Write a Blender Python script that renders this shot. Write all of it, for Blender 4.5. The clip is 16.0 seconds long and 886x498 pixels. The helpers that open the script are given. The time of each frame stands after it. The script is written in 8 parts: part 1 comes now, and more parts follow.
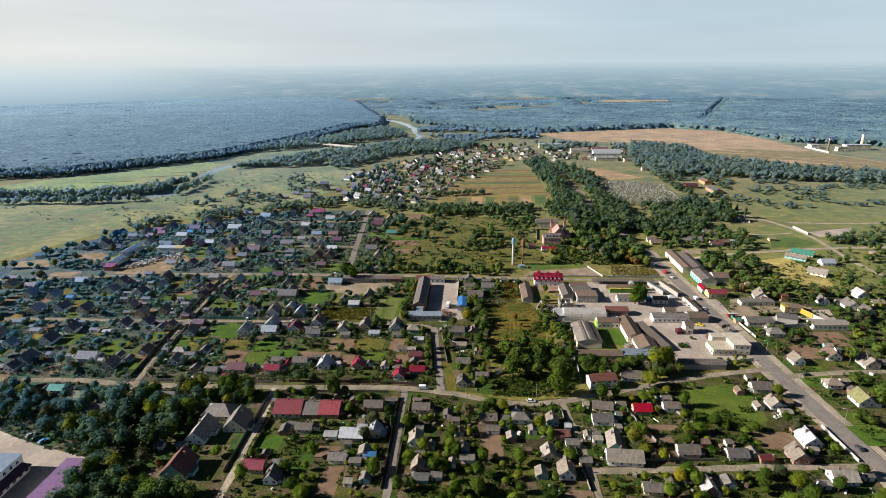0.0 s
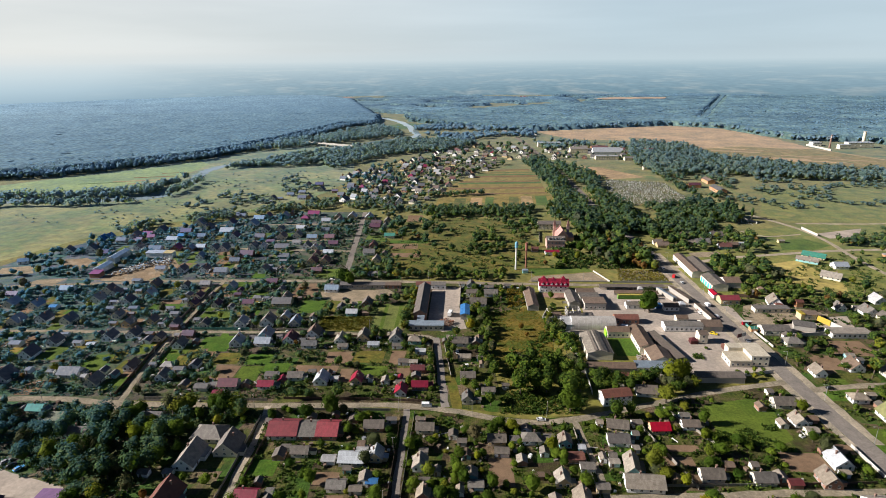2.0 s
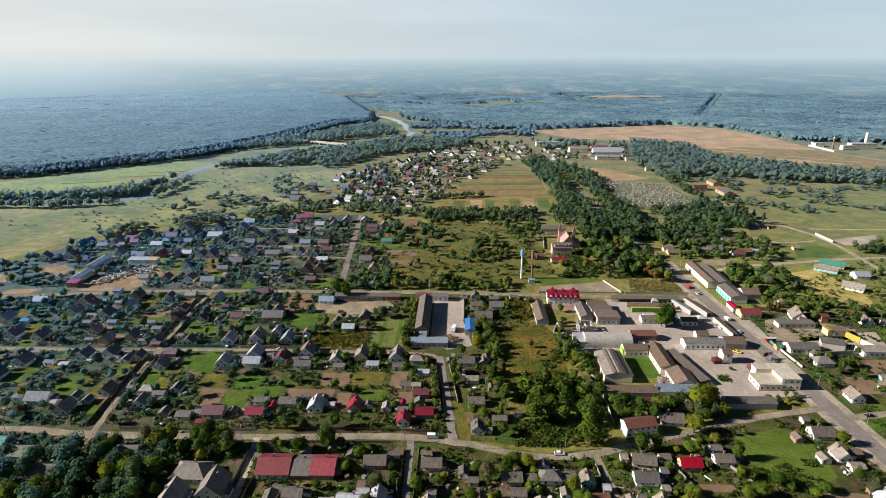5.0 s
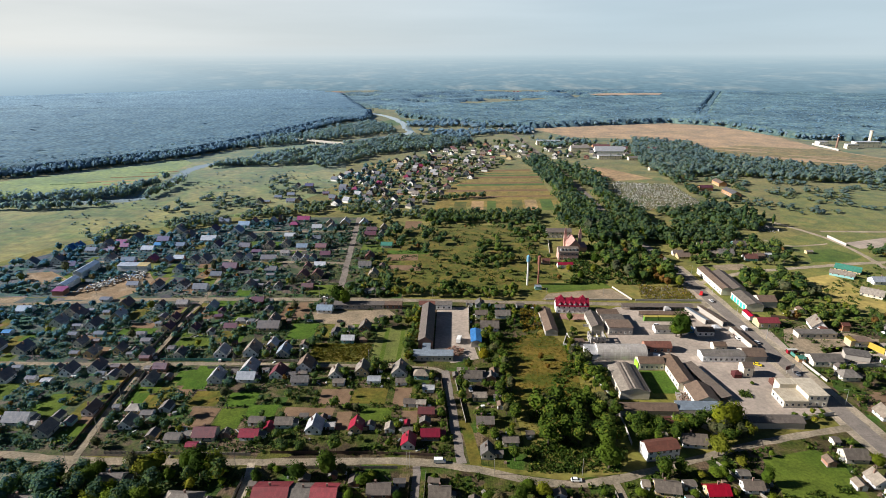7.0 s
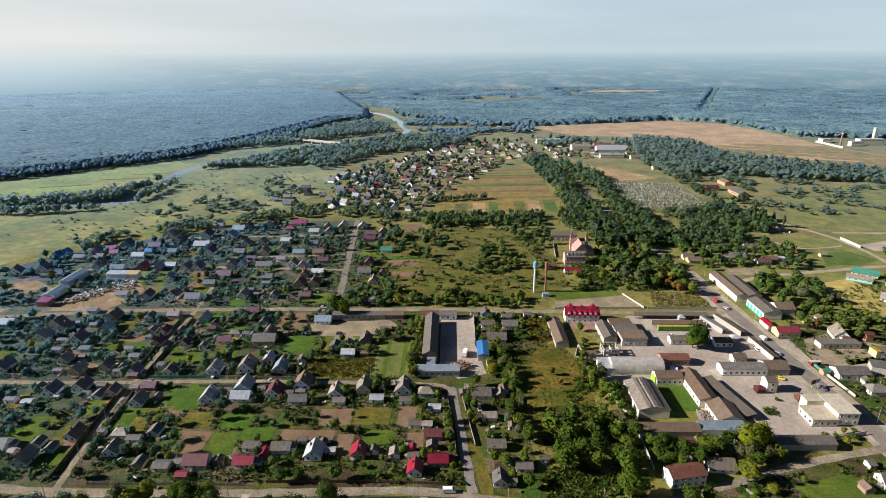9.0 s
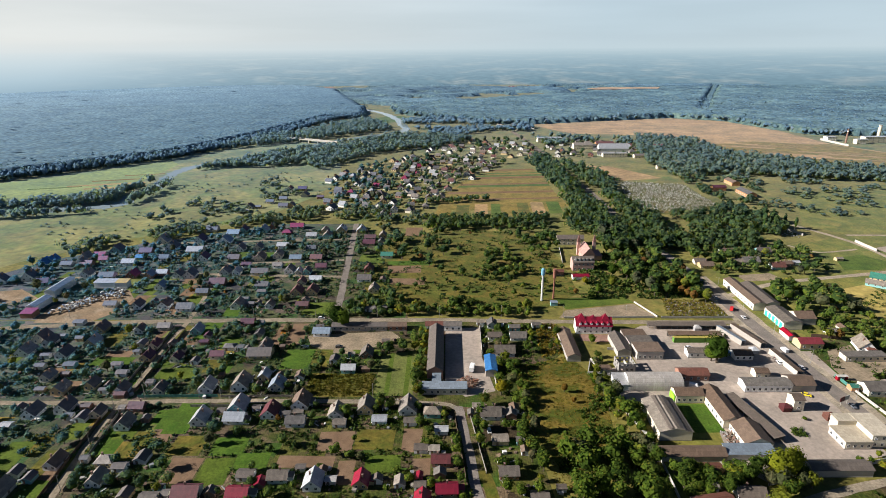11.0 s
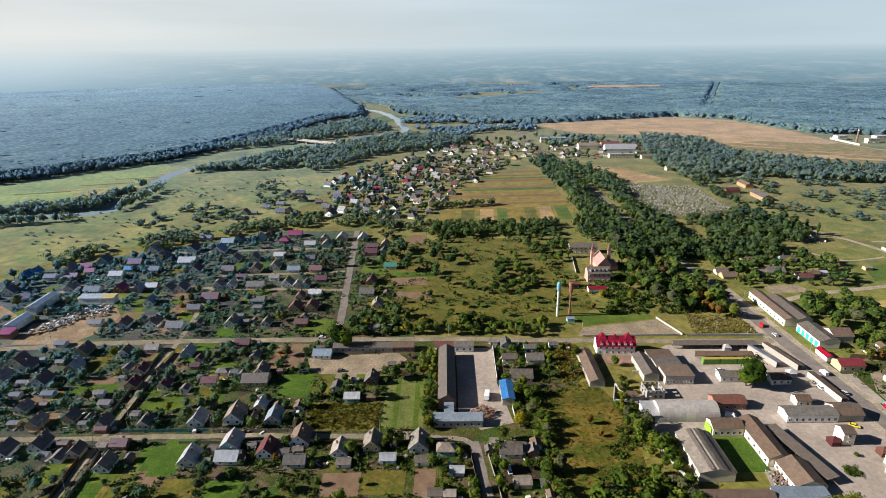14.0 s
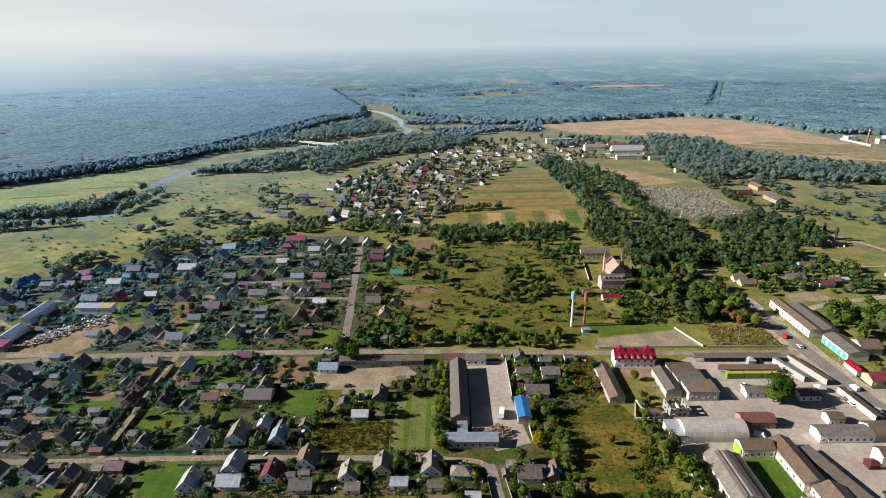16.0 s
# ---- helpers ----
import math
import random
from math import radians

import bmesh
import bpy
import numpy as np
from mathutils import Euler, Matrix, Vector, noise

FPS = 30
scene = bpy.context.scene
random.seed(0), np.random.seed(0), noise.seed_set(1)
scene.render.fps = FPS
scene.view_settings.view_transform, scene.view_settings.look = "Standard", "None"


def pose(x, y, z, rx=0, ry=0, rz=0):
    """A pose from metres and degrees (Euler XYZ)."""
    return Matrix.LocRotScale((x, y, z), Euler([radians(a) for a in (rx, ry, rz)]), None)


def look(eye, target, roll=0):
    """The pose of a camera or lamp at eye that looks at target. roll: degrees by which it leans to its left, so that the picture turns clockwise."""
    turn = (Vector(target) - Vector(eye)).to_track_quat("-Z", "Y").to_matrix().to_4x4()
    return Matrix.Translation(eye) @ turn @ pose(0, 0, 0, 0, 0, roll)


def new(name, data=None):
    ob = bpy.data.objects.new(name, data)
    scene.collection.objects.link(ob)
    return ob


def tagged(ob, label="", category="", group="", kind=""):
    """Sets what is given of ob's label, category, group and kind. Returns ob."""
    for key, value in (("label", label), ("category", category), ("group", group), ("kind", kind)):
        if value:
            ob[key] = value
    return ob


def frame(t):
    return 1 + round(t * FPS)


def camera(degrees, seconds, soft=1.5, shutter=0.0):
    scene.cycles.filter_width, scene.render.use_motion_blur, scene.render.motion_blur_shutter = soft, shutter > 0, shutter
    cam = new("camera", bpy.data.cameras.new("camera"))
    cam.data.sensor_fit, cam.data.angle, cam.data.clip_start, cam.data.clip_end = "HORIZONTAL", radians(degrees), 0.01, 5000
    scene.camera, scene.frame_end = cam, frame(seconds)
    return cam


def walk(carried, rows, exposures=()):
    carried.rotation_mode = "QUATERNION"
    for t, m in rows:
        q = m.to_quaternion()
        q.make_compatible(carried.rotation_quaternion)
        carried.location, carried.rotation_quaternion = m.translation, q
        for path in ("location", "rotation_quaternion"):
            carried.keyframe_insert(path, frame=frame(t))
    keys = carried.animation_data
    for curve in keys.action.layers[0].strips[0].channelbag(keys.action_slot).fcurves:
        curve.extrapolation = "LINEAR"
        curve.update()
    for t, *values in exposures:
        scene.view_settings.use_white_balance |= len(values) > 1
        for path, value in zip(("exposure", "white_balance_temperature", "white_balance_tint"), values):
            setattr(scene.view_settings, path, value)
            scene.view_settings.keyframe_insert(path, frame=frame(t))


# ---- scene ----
cam = camera(76.1, 16.0, 0.75)
PATH = [
    (0, (-6.879, 12.249, 164.149), (-6.972, 14.146, 163.522), -0.4),
    (1.5, (-10.555, 25.905, 164.121), (-10.636, 27.8, 163.488), -0.5),
    (3.5, (-16.019, 43.952, 163.843), (-16.082, 45.845, 163.203), -0.3),
    (4, (-17.343, 48.498, 163.814), (-17.401, 50.392, 163.173), -0.2),
    (6.5, (-23.721, 71.058, 163.718), (-23.762, 72.948, 163.066), -0.1),
    (7, (-25.007, 75.63, 163.728), (-25.045, 77.52, 163.075), -0.1),
    (9, (-29.941, 94.031, 163.899), (-29.967, 95.918, 163.238), -0.3),
    (11.5, (-35.632, 117.191, 164.448), (-35.647, 119.075, 163.776), -0.4),
    (12.5, (-38.041, 126.204, 164.589), (-38.054, 128.088, 163.916), -0.4),
    (14.5, (-42.789, 143.762, 164.826), (-42.797, 145.643, 164.148), -0.6),
    (16, (-46.756, 154.022, 164.749), (-46.769, 155.904, 164.072), -0.7),
]
walk(cam, [(t, look(eye, target, roll)) for t, eye, target, roll in PATH])

# ---- daylight: low sun from the west side, pale sky ----
SUN_ELEV, SUN_FROM = 27.0, 183.0          # degrees; direction the light comes from, counted from +x towards +y
sun_dir = Vector((math.cos(radians(SUN_FROM)) * math.cos(radians(SUN_ELEV)),
                  math.sin(radians(SUN_FROM)) * math.cos(radians(SUN_ELEV)), math.sin(radians(SUN_ELEV))))
sun_data = bpy.data.lights.new("sun", "SUN")
sun_data.energy, sun_data.angle, sun_data.color = 5.0, radians(0.55), (0.955, 0.90, 0.845)
sun = new("sun", sun_data)
sun.matrix_world = look(sun_dir * 900, (0, 0, 0))
world = bpy.data.worlds.new("sky")
scene.world = world
world.use_nodes = True
wn = world.node_tree
sky = wn.nodes.new("ShaderNodeTexSky")
sky.sky_type, sky.sun_disc = "NISHITA", False
sky.sun_elevation, sky.sun_rotation = radians(SUN_ELEV), radians(90 - SUN_FROM)
sky.air_density, sky.dust_density, sky.ozone_density, sky.altitude = 1.0, 0.3, 7.0, 100
wn.nodes["Background"].inputs["Strength"].default_value = 0.022
# thin high haze with faint streaks of cirrus
veil_at = wn.nodes.new("ShaderNodeTexCoord")
veil_map = wn.nodes.new("ShaderNodeMapping")
veil_map.inputs["Scale"].default_value = (1.2, 2.0, 14.0)
wn.links.new(veil_at.outputs["Generated"], veil_map.inputs["Vector"])
veil = wn.nodes.new("ShaderNodeTexNoise")
veil.inputs["Scale"].default_value, veil.inputs["Detail"].default_value = 1.6, 5
wn.links.new(veil_map.outputs[0], veil.inputs["Vector"])
veil_ramp = wn.nodes.new("ShaderNodeValToRGB")
veil_ramp.color_ramp.elements[0].position, veil_ramp.color_ramp.elements[0].color = 0.40, (0.76, 0.76, 0.76, 1)
veil_ramp.color_ramp.elements[1].position, veil_ramp.color_ramp.elements[1].color = 0.72, (0.86, 0.86, 0.86, 1)
wn.links.new(veil.outputs[0], veil_ramp.inputs[0])
veil_mix = wn.nodes.new("ShaderNodeMix")
veil_mix.data_type = "RGBA"
# the haze is brighter towards the sun
veil_split = wn.nodes.new("ShaderNodeSeparateXYZ")
wn.links.new(veil_at.outputs["Generated"], veil_split.inputs[0])
veil_side = wn.nodes.new("ShaderNodeMapRange")
veil_side.inputs[1].default_value, veil_side.inputs[2].default_value = -0.75, 0.25
wn.links.new(veil_split.outputs[0], veil_side.inputs[0])
veil_tint = wn.nodes.new("ShaderNodeMix")
veil_tint.data_type = "RGBA"
veil_tint.inputs[6].default_value, veil_tint.inputs[7].default_value = (20.4, 20.4, 19.6, 1), (13.4, 16.4, 18.3, 1)
wn.links.new(veil_side.outputs[0], veil_tint.inputs[0])
wn.links.new(veil_tint.outputs[2], veil_mix.inputs[7])
# the haze thins out upwards
veil_rise = wn.nodes.new("ShaderNodeMapRange")
veil_rise.inputs[1].default_value, veil_rise.inputs[2].default_value, veil_rise.inputs[3].default_value, veil_rise.inputs[4].default_value = 0.09, 0.20, 1.0, 0.0
wn.links.new(veil_split.outputs[2], veil_rise.inputs[0])
veil_thin = wn.nodes.new("ShaderNodeMath")
veil_thin.operation = "MULTIPLY"
wn.links.new(veil_ramp.outputs[0], veil_thin.inputs[0])
wn.links.new(veil_rise.outputs[0], veil_thin.inputs[1])
wn.links.new(veil_thin.outputs[0], veil_mix.inputs[0])
wn.links.new(sky.outputs[0], veil_mix.inputs[6])
wn.links.new(veil_mix.outputs[2], wn.nodes["Background"].inputs["Color"])
scene.view_settings.exposure = 1.08

# ---- materials ----


def shader(name):
    m = bpy.data.materials.new(name)
    m.use_nodes = True
    return m, m.node_tree, m.node_tree.nodes["Principled BSDF"]


def noise_node(nt, scale, detail=4, space="world", rough=0.6):
    n = nt.nodes.new("ShaderNodeTexNoise")
    n.inputs["Scale"].default_value, n.inputs["Detail"].default_value = scale, detail
    n.inputs["Roughness"].default_value = rough
    if space == "world":
        g = nt.nodes.new("ShaderNodeNewGeometry")
        nt.links.new(g.outputs["Position"], n.inputs["Vector"])
    else:
        c = nt.nodes.new("ShaderNodeTexCoord")
        nt.links.new(c.outputs["Object"], n.inputs["Vector"])
    return n


def ramp(nt, src, stops):
    r = nt.nodes.new("ShaderNodeValToRGB")
    while len(r.color_ramp.elements) < len(stops):
        r.color_ramp.elements.new(0.5)
    for e, (p, c) in zip(r.color_ramp.elements, stops):
        e.position, e.color = p, (*c, 1)
    nt.links.new(src, r.inputs[0])
    return r


def mix(nt, kind, fac, a, b):
    m = nt.nodes.new("ShaderNodeMix")
    m.data_type, m.blend_type = "RGBA", kind
    for key, v in ((0, fac), (6, a), (7, b)):
        if isinstance(v, (int, float)):
            m.inputs[key].default_value = v
        elif isinstance(v, tuple):
            m.inputs[key].default_value = (*v, 1)
        else:
            nt.links.new(v, m.inputs[key])
    return m.outputs[2]


def bump(nt, bsdf, height, strength, distance):
    b = nt.nodes.new("ShaderNodeBump")
    b.inputs["Strength"].default_value, b.inputs["Distance"].default_value = strength, distance
    nt.links.new(height, b.inputs["Height"])
    nt.links.new(b.outputs[0], bsdf.inputs["Normal"])


def dull(b, rough=0.9, spec=0.15):
    b.inputs["Roughness"].default_value = rough
    b.inputs["Specular IOR Level"].default_value = spec


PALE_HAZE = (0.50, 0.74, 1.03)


def dusty_haze(nt, surface, weight, tint, rough=0.24, west_gain=0.0, east=20.0, west=-330.0, mask=None, slant=0.0):
    """Adds distance haze as a painted bluish sheen on grass, leaves and roofs, stronger at grazing angles and towards
    the west. Returns the surface.
    """
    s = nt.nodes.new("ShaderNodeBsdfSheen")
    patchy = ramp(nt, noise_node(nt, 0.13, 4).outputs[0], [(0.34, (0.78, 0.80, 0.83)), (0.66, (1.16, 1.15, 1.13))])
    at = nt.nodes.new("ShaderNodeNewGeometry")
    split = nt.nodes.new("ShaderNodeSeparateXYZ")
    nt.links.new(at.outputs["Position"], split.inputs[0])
    # sheen grows westward, and northward with slant, in place of thicker haze
    haze_gain = nt.nodes.new("ShaderNodeMapRange")
    haze_gain.interpolation_type = "SMOOTHSTEP"
    for key, v in ((1, east), (2, west), (3, 1.0), (4, 1.0 + west_gain)):
        haze_gain.inputs[key].default_value = v
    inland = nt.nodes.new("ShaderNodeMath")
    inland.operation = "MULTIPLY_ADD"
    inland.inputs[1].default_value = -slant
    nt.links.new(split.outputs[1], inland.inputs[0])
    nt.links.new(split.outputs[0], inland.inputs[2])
    nt.links.new(inland.outputs[0], haze_gain.inputs[0])
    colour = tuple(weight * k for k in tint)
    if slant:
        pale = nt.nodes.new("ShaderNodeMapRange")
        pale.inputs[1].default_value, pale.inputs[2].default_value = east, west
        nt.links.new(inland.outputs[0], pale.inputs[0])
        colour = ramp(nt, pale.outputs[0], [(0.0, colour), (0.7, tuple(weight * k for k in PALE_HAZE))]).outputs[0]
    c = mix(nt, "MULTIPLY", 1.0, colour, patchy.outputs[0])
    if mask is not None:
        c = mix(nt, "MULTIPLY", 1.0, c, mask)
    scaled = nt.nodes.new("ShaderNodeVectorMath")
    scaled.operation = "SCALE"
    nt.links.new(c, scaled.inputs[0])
    nt.links.new(haze_gain.outputs[0], scaled.inputs["Scale"])
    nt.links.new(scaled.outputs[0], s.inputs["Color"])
    spread = 0.3 * min(west_gain, 1.0) if west > -400 else 0.02
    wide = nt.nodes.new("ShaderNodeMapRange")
    for key, v in ((1, 1.0), (2, 1.0 + max(west_gain, 0.001)), (3, rough), (4, rough + spread)):
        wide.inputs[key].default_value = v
    nt.links.new(haze_gain.outputs[0], wide.inputs[0])
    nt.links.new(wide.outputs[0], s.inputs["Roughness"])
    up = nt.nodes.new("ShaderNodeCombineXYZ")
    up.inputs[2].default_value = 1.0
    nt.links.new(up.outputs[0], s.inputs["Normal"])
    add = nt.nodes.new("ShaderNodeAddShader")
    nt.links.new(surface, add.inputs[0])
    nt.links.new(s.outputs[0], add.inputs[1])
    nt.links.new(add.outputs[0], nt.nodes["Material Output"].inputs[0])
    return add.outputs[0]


# tints of the haze that is painted on as sheen
HAZE_TINT, BLUE_HAZE_TINT = (0.31, 0.65, 1.24), (0.11, 0.49, 1.12)


def soil_like(name, colours, big=0.02, small=0.6, rough=0.95, relief=0.3, haze_weight=0.0, even=0.0):
    """Ground cover: broad patches, fine grain and a little relief."""
    colours = [tuple(0.72 * k for k in c) for c in colours]
    m, nt, b = shader(name)
    n1, n2, n3 = noise_node(nt, big, 5), noise_node(nt, small, 6), noise_node(nt, small * 0.13, 4)
    base = ramp(nt, n1.outputs[0], [(0.32 + 0.36 * i / max(1, len(colours) - 1), c) for i, c in enumerate(colours)])
    grain = ramp(nt, n2.outputs[0], [(0.3, (0.62, 0.62, 0.62)), (0.72, (1.25, 1.25, 1.25))])
    spots = ramp(nt, n3.outputs[0], [(0.35, (0.72, 0.74, 0.7)), (0.65, (1.15, 1.12, 1.05))])
    c = mix(nt, "MULTIPLY", 1.0 - even, base.outputs[0], grain.outputs[0])
    c = mix(nt, "MULTIPLY", 1.0 - even, c, spots.outputs[0])
    nt.links.new(c, b.inputs["Base Color"])
    dull(b, rough, 0.1)
    bump(nt, b, n2.outputs[0], relief, 0.6)
    # haze of distance laid over the ground as sheen
    if haze_weight:
        dusty_haze(nt, b.outputs[0], haze_weight, HAZE_TINT)
    return m


def roofing(name, colour, worn, rough=0.75, metal=0.0, stain=0.55):
    """Roof sheets: each roof a little different, streaked down the slope, with stains and lichen."""
    colour, worn = tuple(0.67 * k for k in colour), tuple(0.67 * k for k in worn)
    m, nt, b = shader(name)
    info = nt.nodes.new("ShaderNodeObjectInfo")
    n1, n2 = noise_node(nt, 0.55, 5, "object"), noise_node(nt, 4.0, 4, "object")
    c = mix(nt, "MIX", ramp(nt, n1.outputs[0], [(0.4, (0, 0, 0)), (0.7, (stain,) * 3)]).outputs[0], colour, worn)
    vary = ramp(nt, info.outputs["Random"], [(0.0, (0.72, 0.74, 0.78)), (0.35, (1.08, 0.98, 0.88)), (0.6, (0.82, 0.76, 0.70)), (1.0, (1.2, 1.18, 1.16))])
    c = mix(nt, "MULTIPLY", 1.0, c, vary.outputs[0])
    c = mix(nt, "MULTIPLY", 0.8, c, ramp(nt, n2.outputs[0], [(0.3, (0.7, 0.7, 0.7)), (0.7, (1.12, 1.12, 1.12))]).outputs[0])
    sheet = nt.nodes.new("ShaderNodeTexBrick")
    sheet.inputs["Scale"].default_value, sheet.inputs["Mortar Size"].default_value = 1.0, 0.025
    sheet.inputs["Brick Width"].default_value, sheet.inputs["Row Height"].default_value = 1.1, 1.6
    sheet.inputs["Color1"].default_value, sheet.inputs["Color2"].default_value, sheet.inputs["Mortar"].default_value = (0.82, 0.81, 0.80, 1), (1.14, 1.13, 1.12, 1), (0.6, 0.58, 0.56, 1)
    at = nt.nodes.new("ShaderNodeTexCoord")
    nt.links.new(at.outputs["Object"], sheet.inputs["Vector"])
    c = mix(nt, "MULTIPLY", 0.8, c, sheet.outputs["Color"])
    nt.links.new(c, b.inputs["Base Color"])
    b.inputs["Metallic"].default_value = metal
    dull(b, rough, 0.3)
    w = nt.nodes.new("ShaderNodeTexWave")
    w.inputs["Scale"].default_value, w.inputs["Distortion"].default_value = 2.2, 0.3
    co = nt.nodes.new("ShaderNodeTexCoord")
    nt.links.new(co.outputs["Object"], w.inputs["Vector"])
    bump(nt, b, w.outputs[0], 0.25, 0.05)
    # bluish haze painted over the roofs as sheen
    dusty_haze(nt, b.outputs[0], 0.14, BLUE_HAZE_TINT, 0.26, 1.0)
    return m


def plaster(name, colour, dirty=(0.30, 0.27, 0.22), rough=0.85):
    colour, dirty = tuple(0.98 * k for k in colour), tuple(0.85 * k for k in dirty)
    m, nt, b = shader(name)
    info = nt.nodes.new("ShaderNodeObjectInfo")
    n1, n2 = noise_node(nt, 0.7, 5, "object"), noise_node(nt, 7.0, 4, "object")
    c = mix(nt, "MIX", ramp(nt, n1.outputs[0], [(0.5, (0, 0, 0)), (0.85, (0.35, 0.35, 0.35))]).outputs[0], colour, dirty)
    c = mix(nt, "MULTIPLY", 1.0, c, ramp(nt, info.outputs["Random"], [(0.0, (0.78, 0.77, 0.75)), (1.0, (1.1, 1.1, 1.08))]).outputs[0])
    c = mix(nt, "MULTIPLY", 0.5, c, ramp(nt, n2.outputs[0], [(0.3, (0.8, 0.8, 0.8)), (0.7, (1.1, 1.1, 1.1))]).outputs[0])
    nt.links.new(c, b.inputs["Base Color"])
    dull(b, rough, 0.25)
    return m


def foliage(name, dark, light, haze_weight=0.12, island=False, seethrough=0.2, haze_rough=0.24, west_gain=0.0, tint=HAZE_TINT, east=20.0, west=-330.0, slant=0.0):
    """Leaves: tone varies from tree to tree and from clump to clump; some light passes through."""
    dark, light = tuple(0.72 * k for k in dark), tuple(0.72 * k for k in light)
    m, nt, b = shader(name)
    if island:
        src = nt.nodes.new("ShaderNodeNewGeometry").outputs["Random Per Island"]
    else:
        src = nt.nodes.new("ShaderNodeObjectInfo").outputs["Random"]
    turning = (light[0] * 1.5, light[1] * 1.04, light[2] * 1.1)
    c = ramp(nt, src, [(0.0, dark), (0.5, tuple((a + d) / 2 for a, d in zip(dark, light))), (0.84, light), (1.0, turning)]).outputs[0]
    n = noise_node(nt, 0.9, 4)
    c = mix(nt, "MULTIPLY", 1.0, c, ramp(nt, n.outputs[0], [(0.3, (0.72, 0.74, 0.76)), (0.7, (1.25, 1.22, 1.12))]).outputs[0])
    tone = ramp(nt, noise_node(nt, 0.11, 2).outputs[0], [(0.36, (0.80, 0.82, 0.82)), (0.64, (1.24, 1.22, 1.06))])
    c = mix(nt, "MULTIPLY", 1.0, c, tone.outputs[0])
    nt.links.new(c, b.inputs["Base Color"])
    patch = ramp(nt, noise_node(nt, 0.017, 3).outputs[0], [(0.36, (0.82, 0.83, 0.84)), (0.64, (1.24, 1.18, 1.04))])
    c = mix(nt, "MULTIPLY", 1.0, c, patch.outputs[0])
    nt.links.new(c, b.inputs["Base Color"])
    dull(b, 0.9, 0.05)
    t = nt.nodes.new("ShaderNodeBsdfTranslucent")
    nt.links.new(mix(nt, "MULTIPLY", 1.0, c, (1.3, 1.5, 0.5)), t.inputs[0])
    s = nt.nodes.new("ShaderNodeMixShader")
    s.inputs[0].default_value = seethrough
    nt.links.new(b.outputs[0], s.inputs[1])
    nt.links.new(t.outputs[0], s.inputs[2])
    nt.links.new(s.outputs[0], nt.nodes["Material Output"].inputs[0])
    # sheen over the leaves stands in for haze
    if haze_weight:
        dusty_haze(nt, s.outputs[0], haze_weight, tint, haze_rough, west_gain, east, west, None, slant)
    return m


def plain(name, colour, rough=0.6, metal=0.0, spec=0.3):
    m, nt, b = shader(name)
    n = noise_node(nt, 1.7, 5, "object")
    c = mix(nt, "MULTIPLY", 0.7, colour, ramp(nt, n.outputs[0], [(0.3, (0.75, 0.75, 0.75)), (0.7, (1.15, 1.15, 1.15))]).outputs[0])
    nt.links.new(c, b.inputs["Base Color"])
    b.inputs["Metallic"].default_value = metal
    dull(b, rough, spec)
    return m


GROUND = soil_like("rough grass", [(0.14, 0.175, 0.036), (0.23, 0.215, 0.05), (0.28, 0.235, 0.066), (0.155, 0.195, 0.04)], 0.022, 0.3, haze_weight=0.36)


def garden_ground():
    """Back gardens: beds of many kinds side by side, bare soil, potato tops, grass and straw, with planted rows."""
    m, nt, b = shader("garden beds")
    g = nt.nodes.new("ShaderNodeNewGeometry")
    v = nt.nodes.new("ShaderNodeTexVoronoi")
    v.distance, v.inputs["Scale"].default_value, v.inputs["Randomness"].default_value = "CHEBYCHEV", 0.085, 0.9
    warp = noise_node(nt, 0.05, 2)
    off = nt.nodes.new("ShaderNodeVectorMath")
    off.operation = "MULTIPLY_ADD"
    off.inputs[1].default_value = (5.0, 5.0, 0.0)
    nt.links.new(warp.outputs["Color"], off.inputs[0])
    nt.links.new(g.outputs["Position"], off.inputs[2])
    nt.links.new(off.outputs[0], v.inputs["Vector"])
    sep = nt.nodes.new("ShaderNodeSeparateXYZ")
    nt.links.new(v.outputs["Color"], sep.inputs[0])
    beds = ramp(nt, sep.outputs[0], [(0.0, (0.052, 0.038, 0.022)), (0.16, (0.115, 0.080, 0.052)), (0.30, (0.044, 0.086, 0.012)), (0.48, (0.078, 0.058, 0.034)), (0.60, (0.094, 0.094, 0.020)), (0.76, (0.034, 0.062, 0.010)), (0.92, (0.150, 0.108, 0.066))])
    beds.color_ramp.interpolation = "CONSTANT"
    soft = ramp(nt, noise_node(nt, 0.13, 5).outputs[0], [(0.34, (0.032, 0.052, 0.009)), (0.5, (0.068, 0.074, 0.016)), (0.64, (0.112, 0.082, 0.044))])
    blend = ramp(nt, noise_node(nt, 0.06, 3).outputs[0], [(0.42, (0, 0, 0)), (0.55, (1, 1, 1))])
    c = mix(nt, "MIX", blend.outputs[0], beds.outputs[0], soft.outputs[0])
    w = nt.nodes.new("ShaderNodeTexWave")
    w.inputs["Scale"].default_value, w.inputs["Distortion"].default_value = 0.32, 1.2
    nt.links.new(g.outputs["Position"], w.inputs["Vector"])
    c = mix(nt, "MULTIPLY", 0.22, c, ramp(nt, w.outputs[0], [(0.25, (0.6, 0.62, 0.6)), (0.7, (1.2, 1.2, 1.15))]).outputs[0])
    fine = noise_node(nt, 0.9, 6)
    c = mix(nt, "MULTIPLY", 1.0, c, ramp(nt, fine.outputs[0], [(0.3, (0.5, 0.5, 0.5)), (0.7, (1.4, 1.4, 1.35))]).outputs[0])
    nt.links.new(c, b.inputs["Base Color"])
    dull(b, 0.95, 0.1)
    bump(nt, b, fine.outputs[0], 0.7, 0.7)
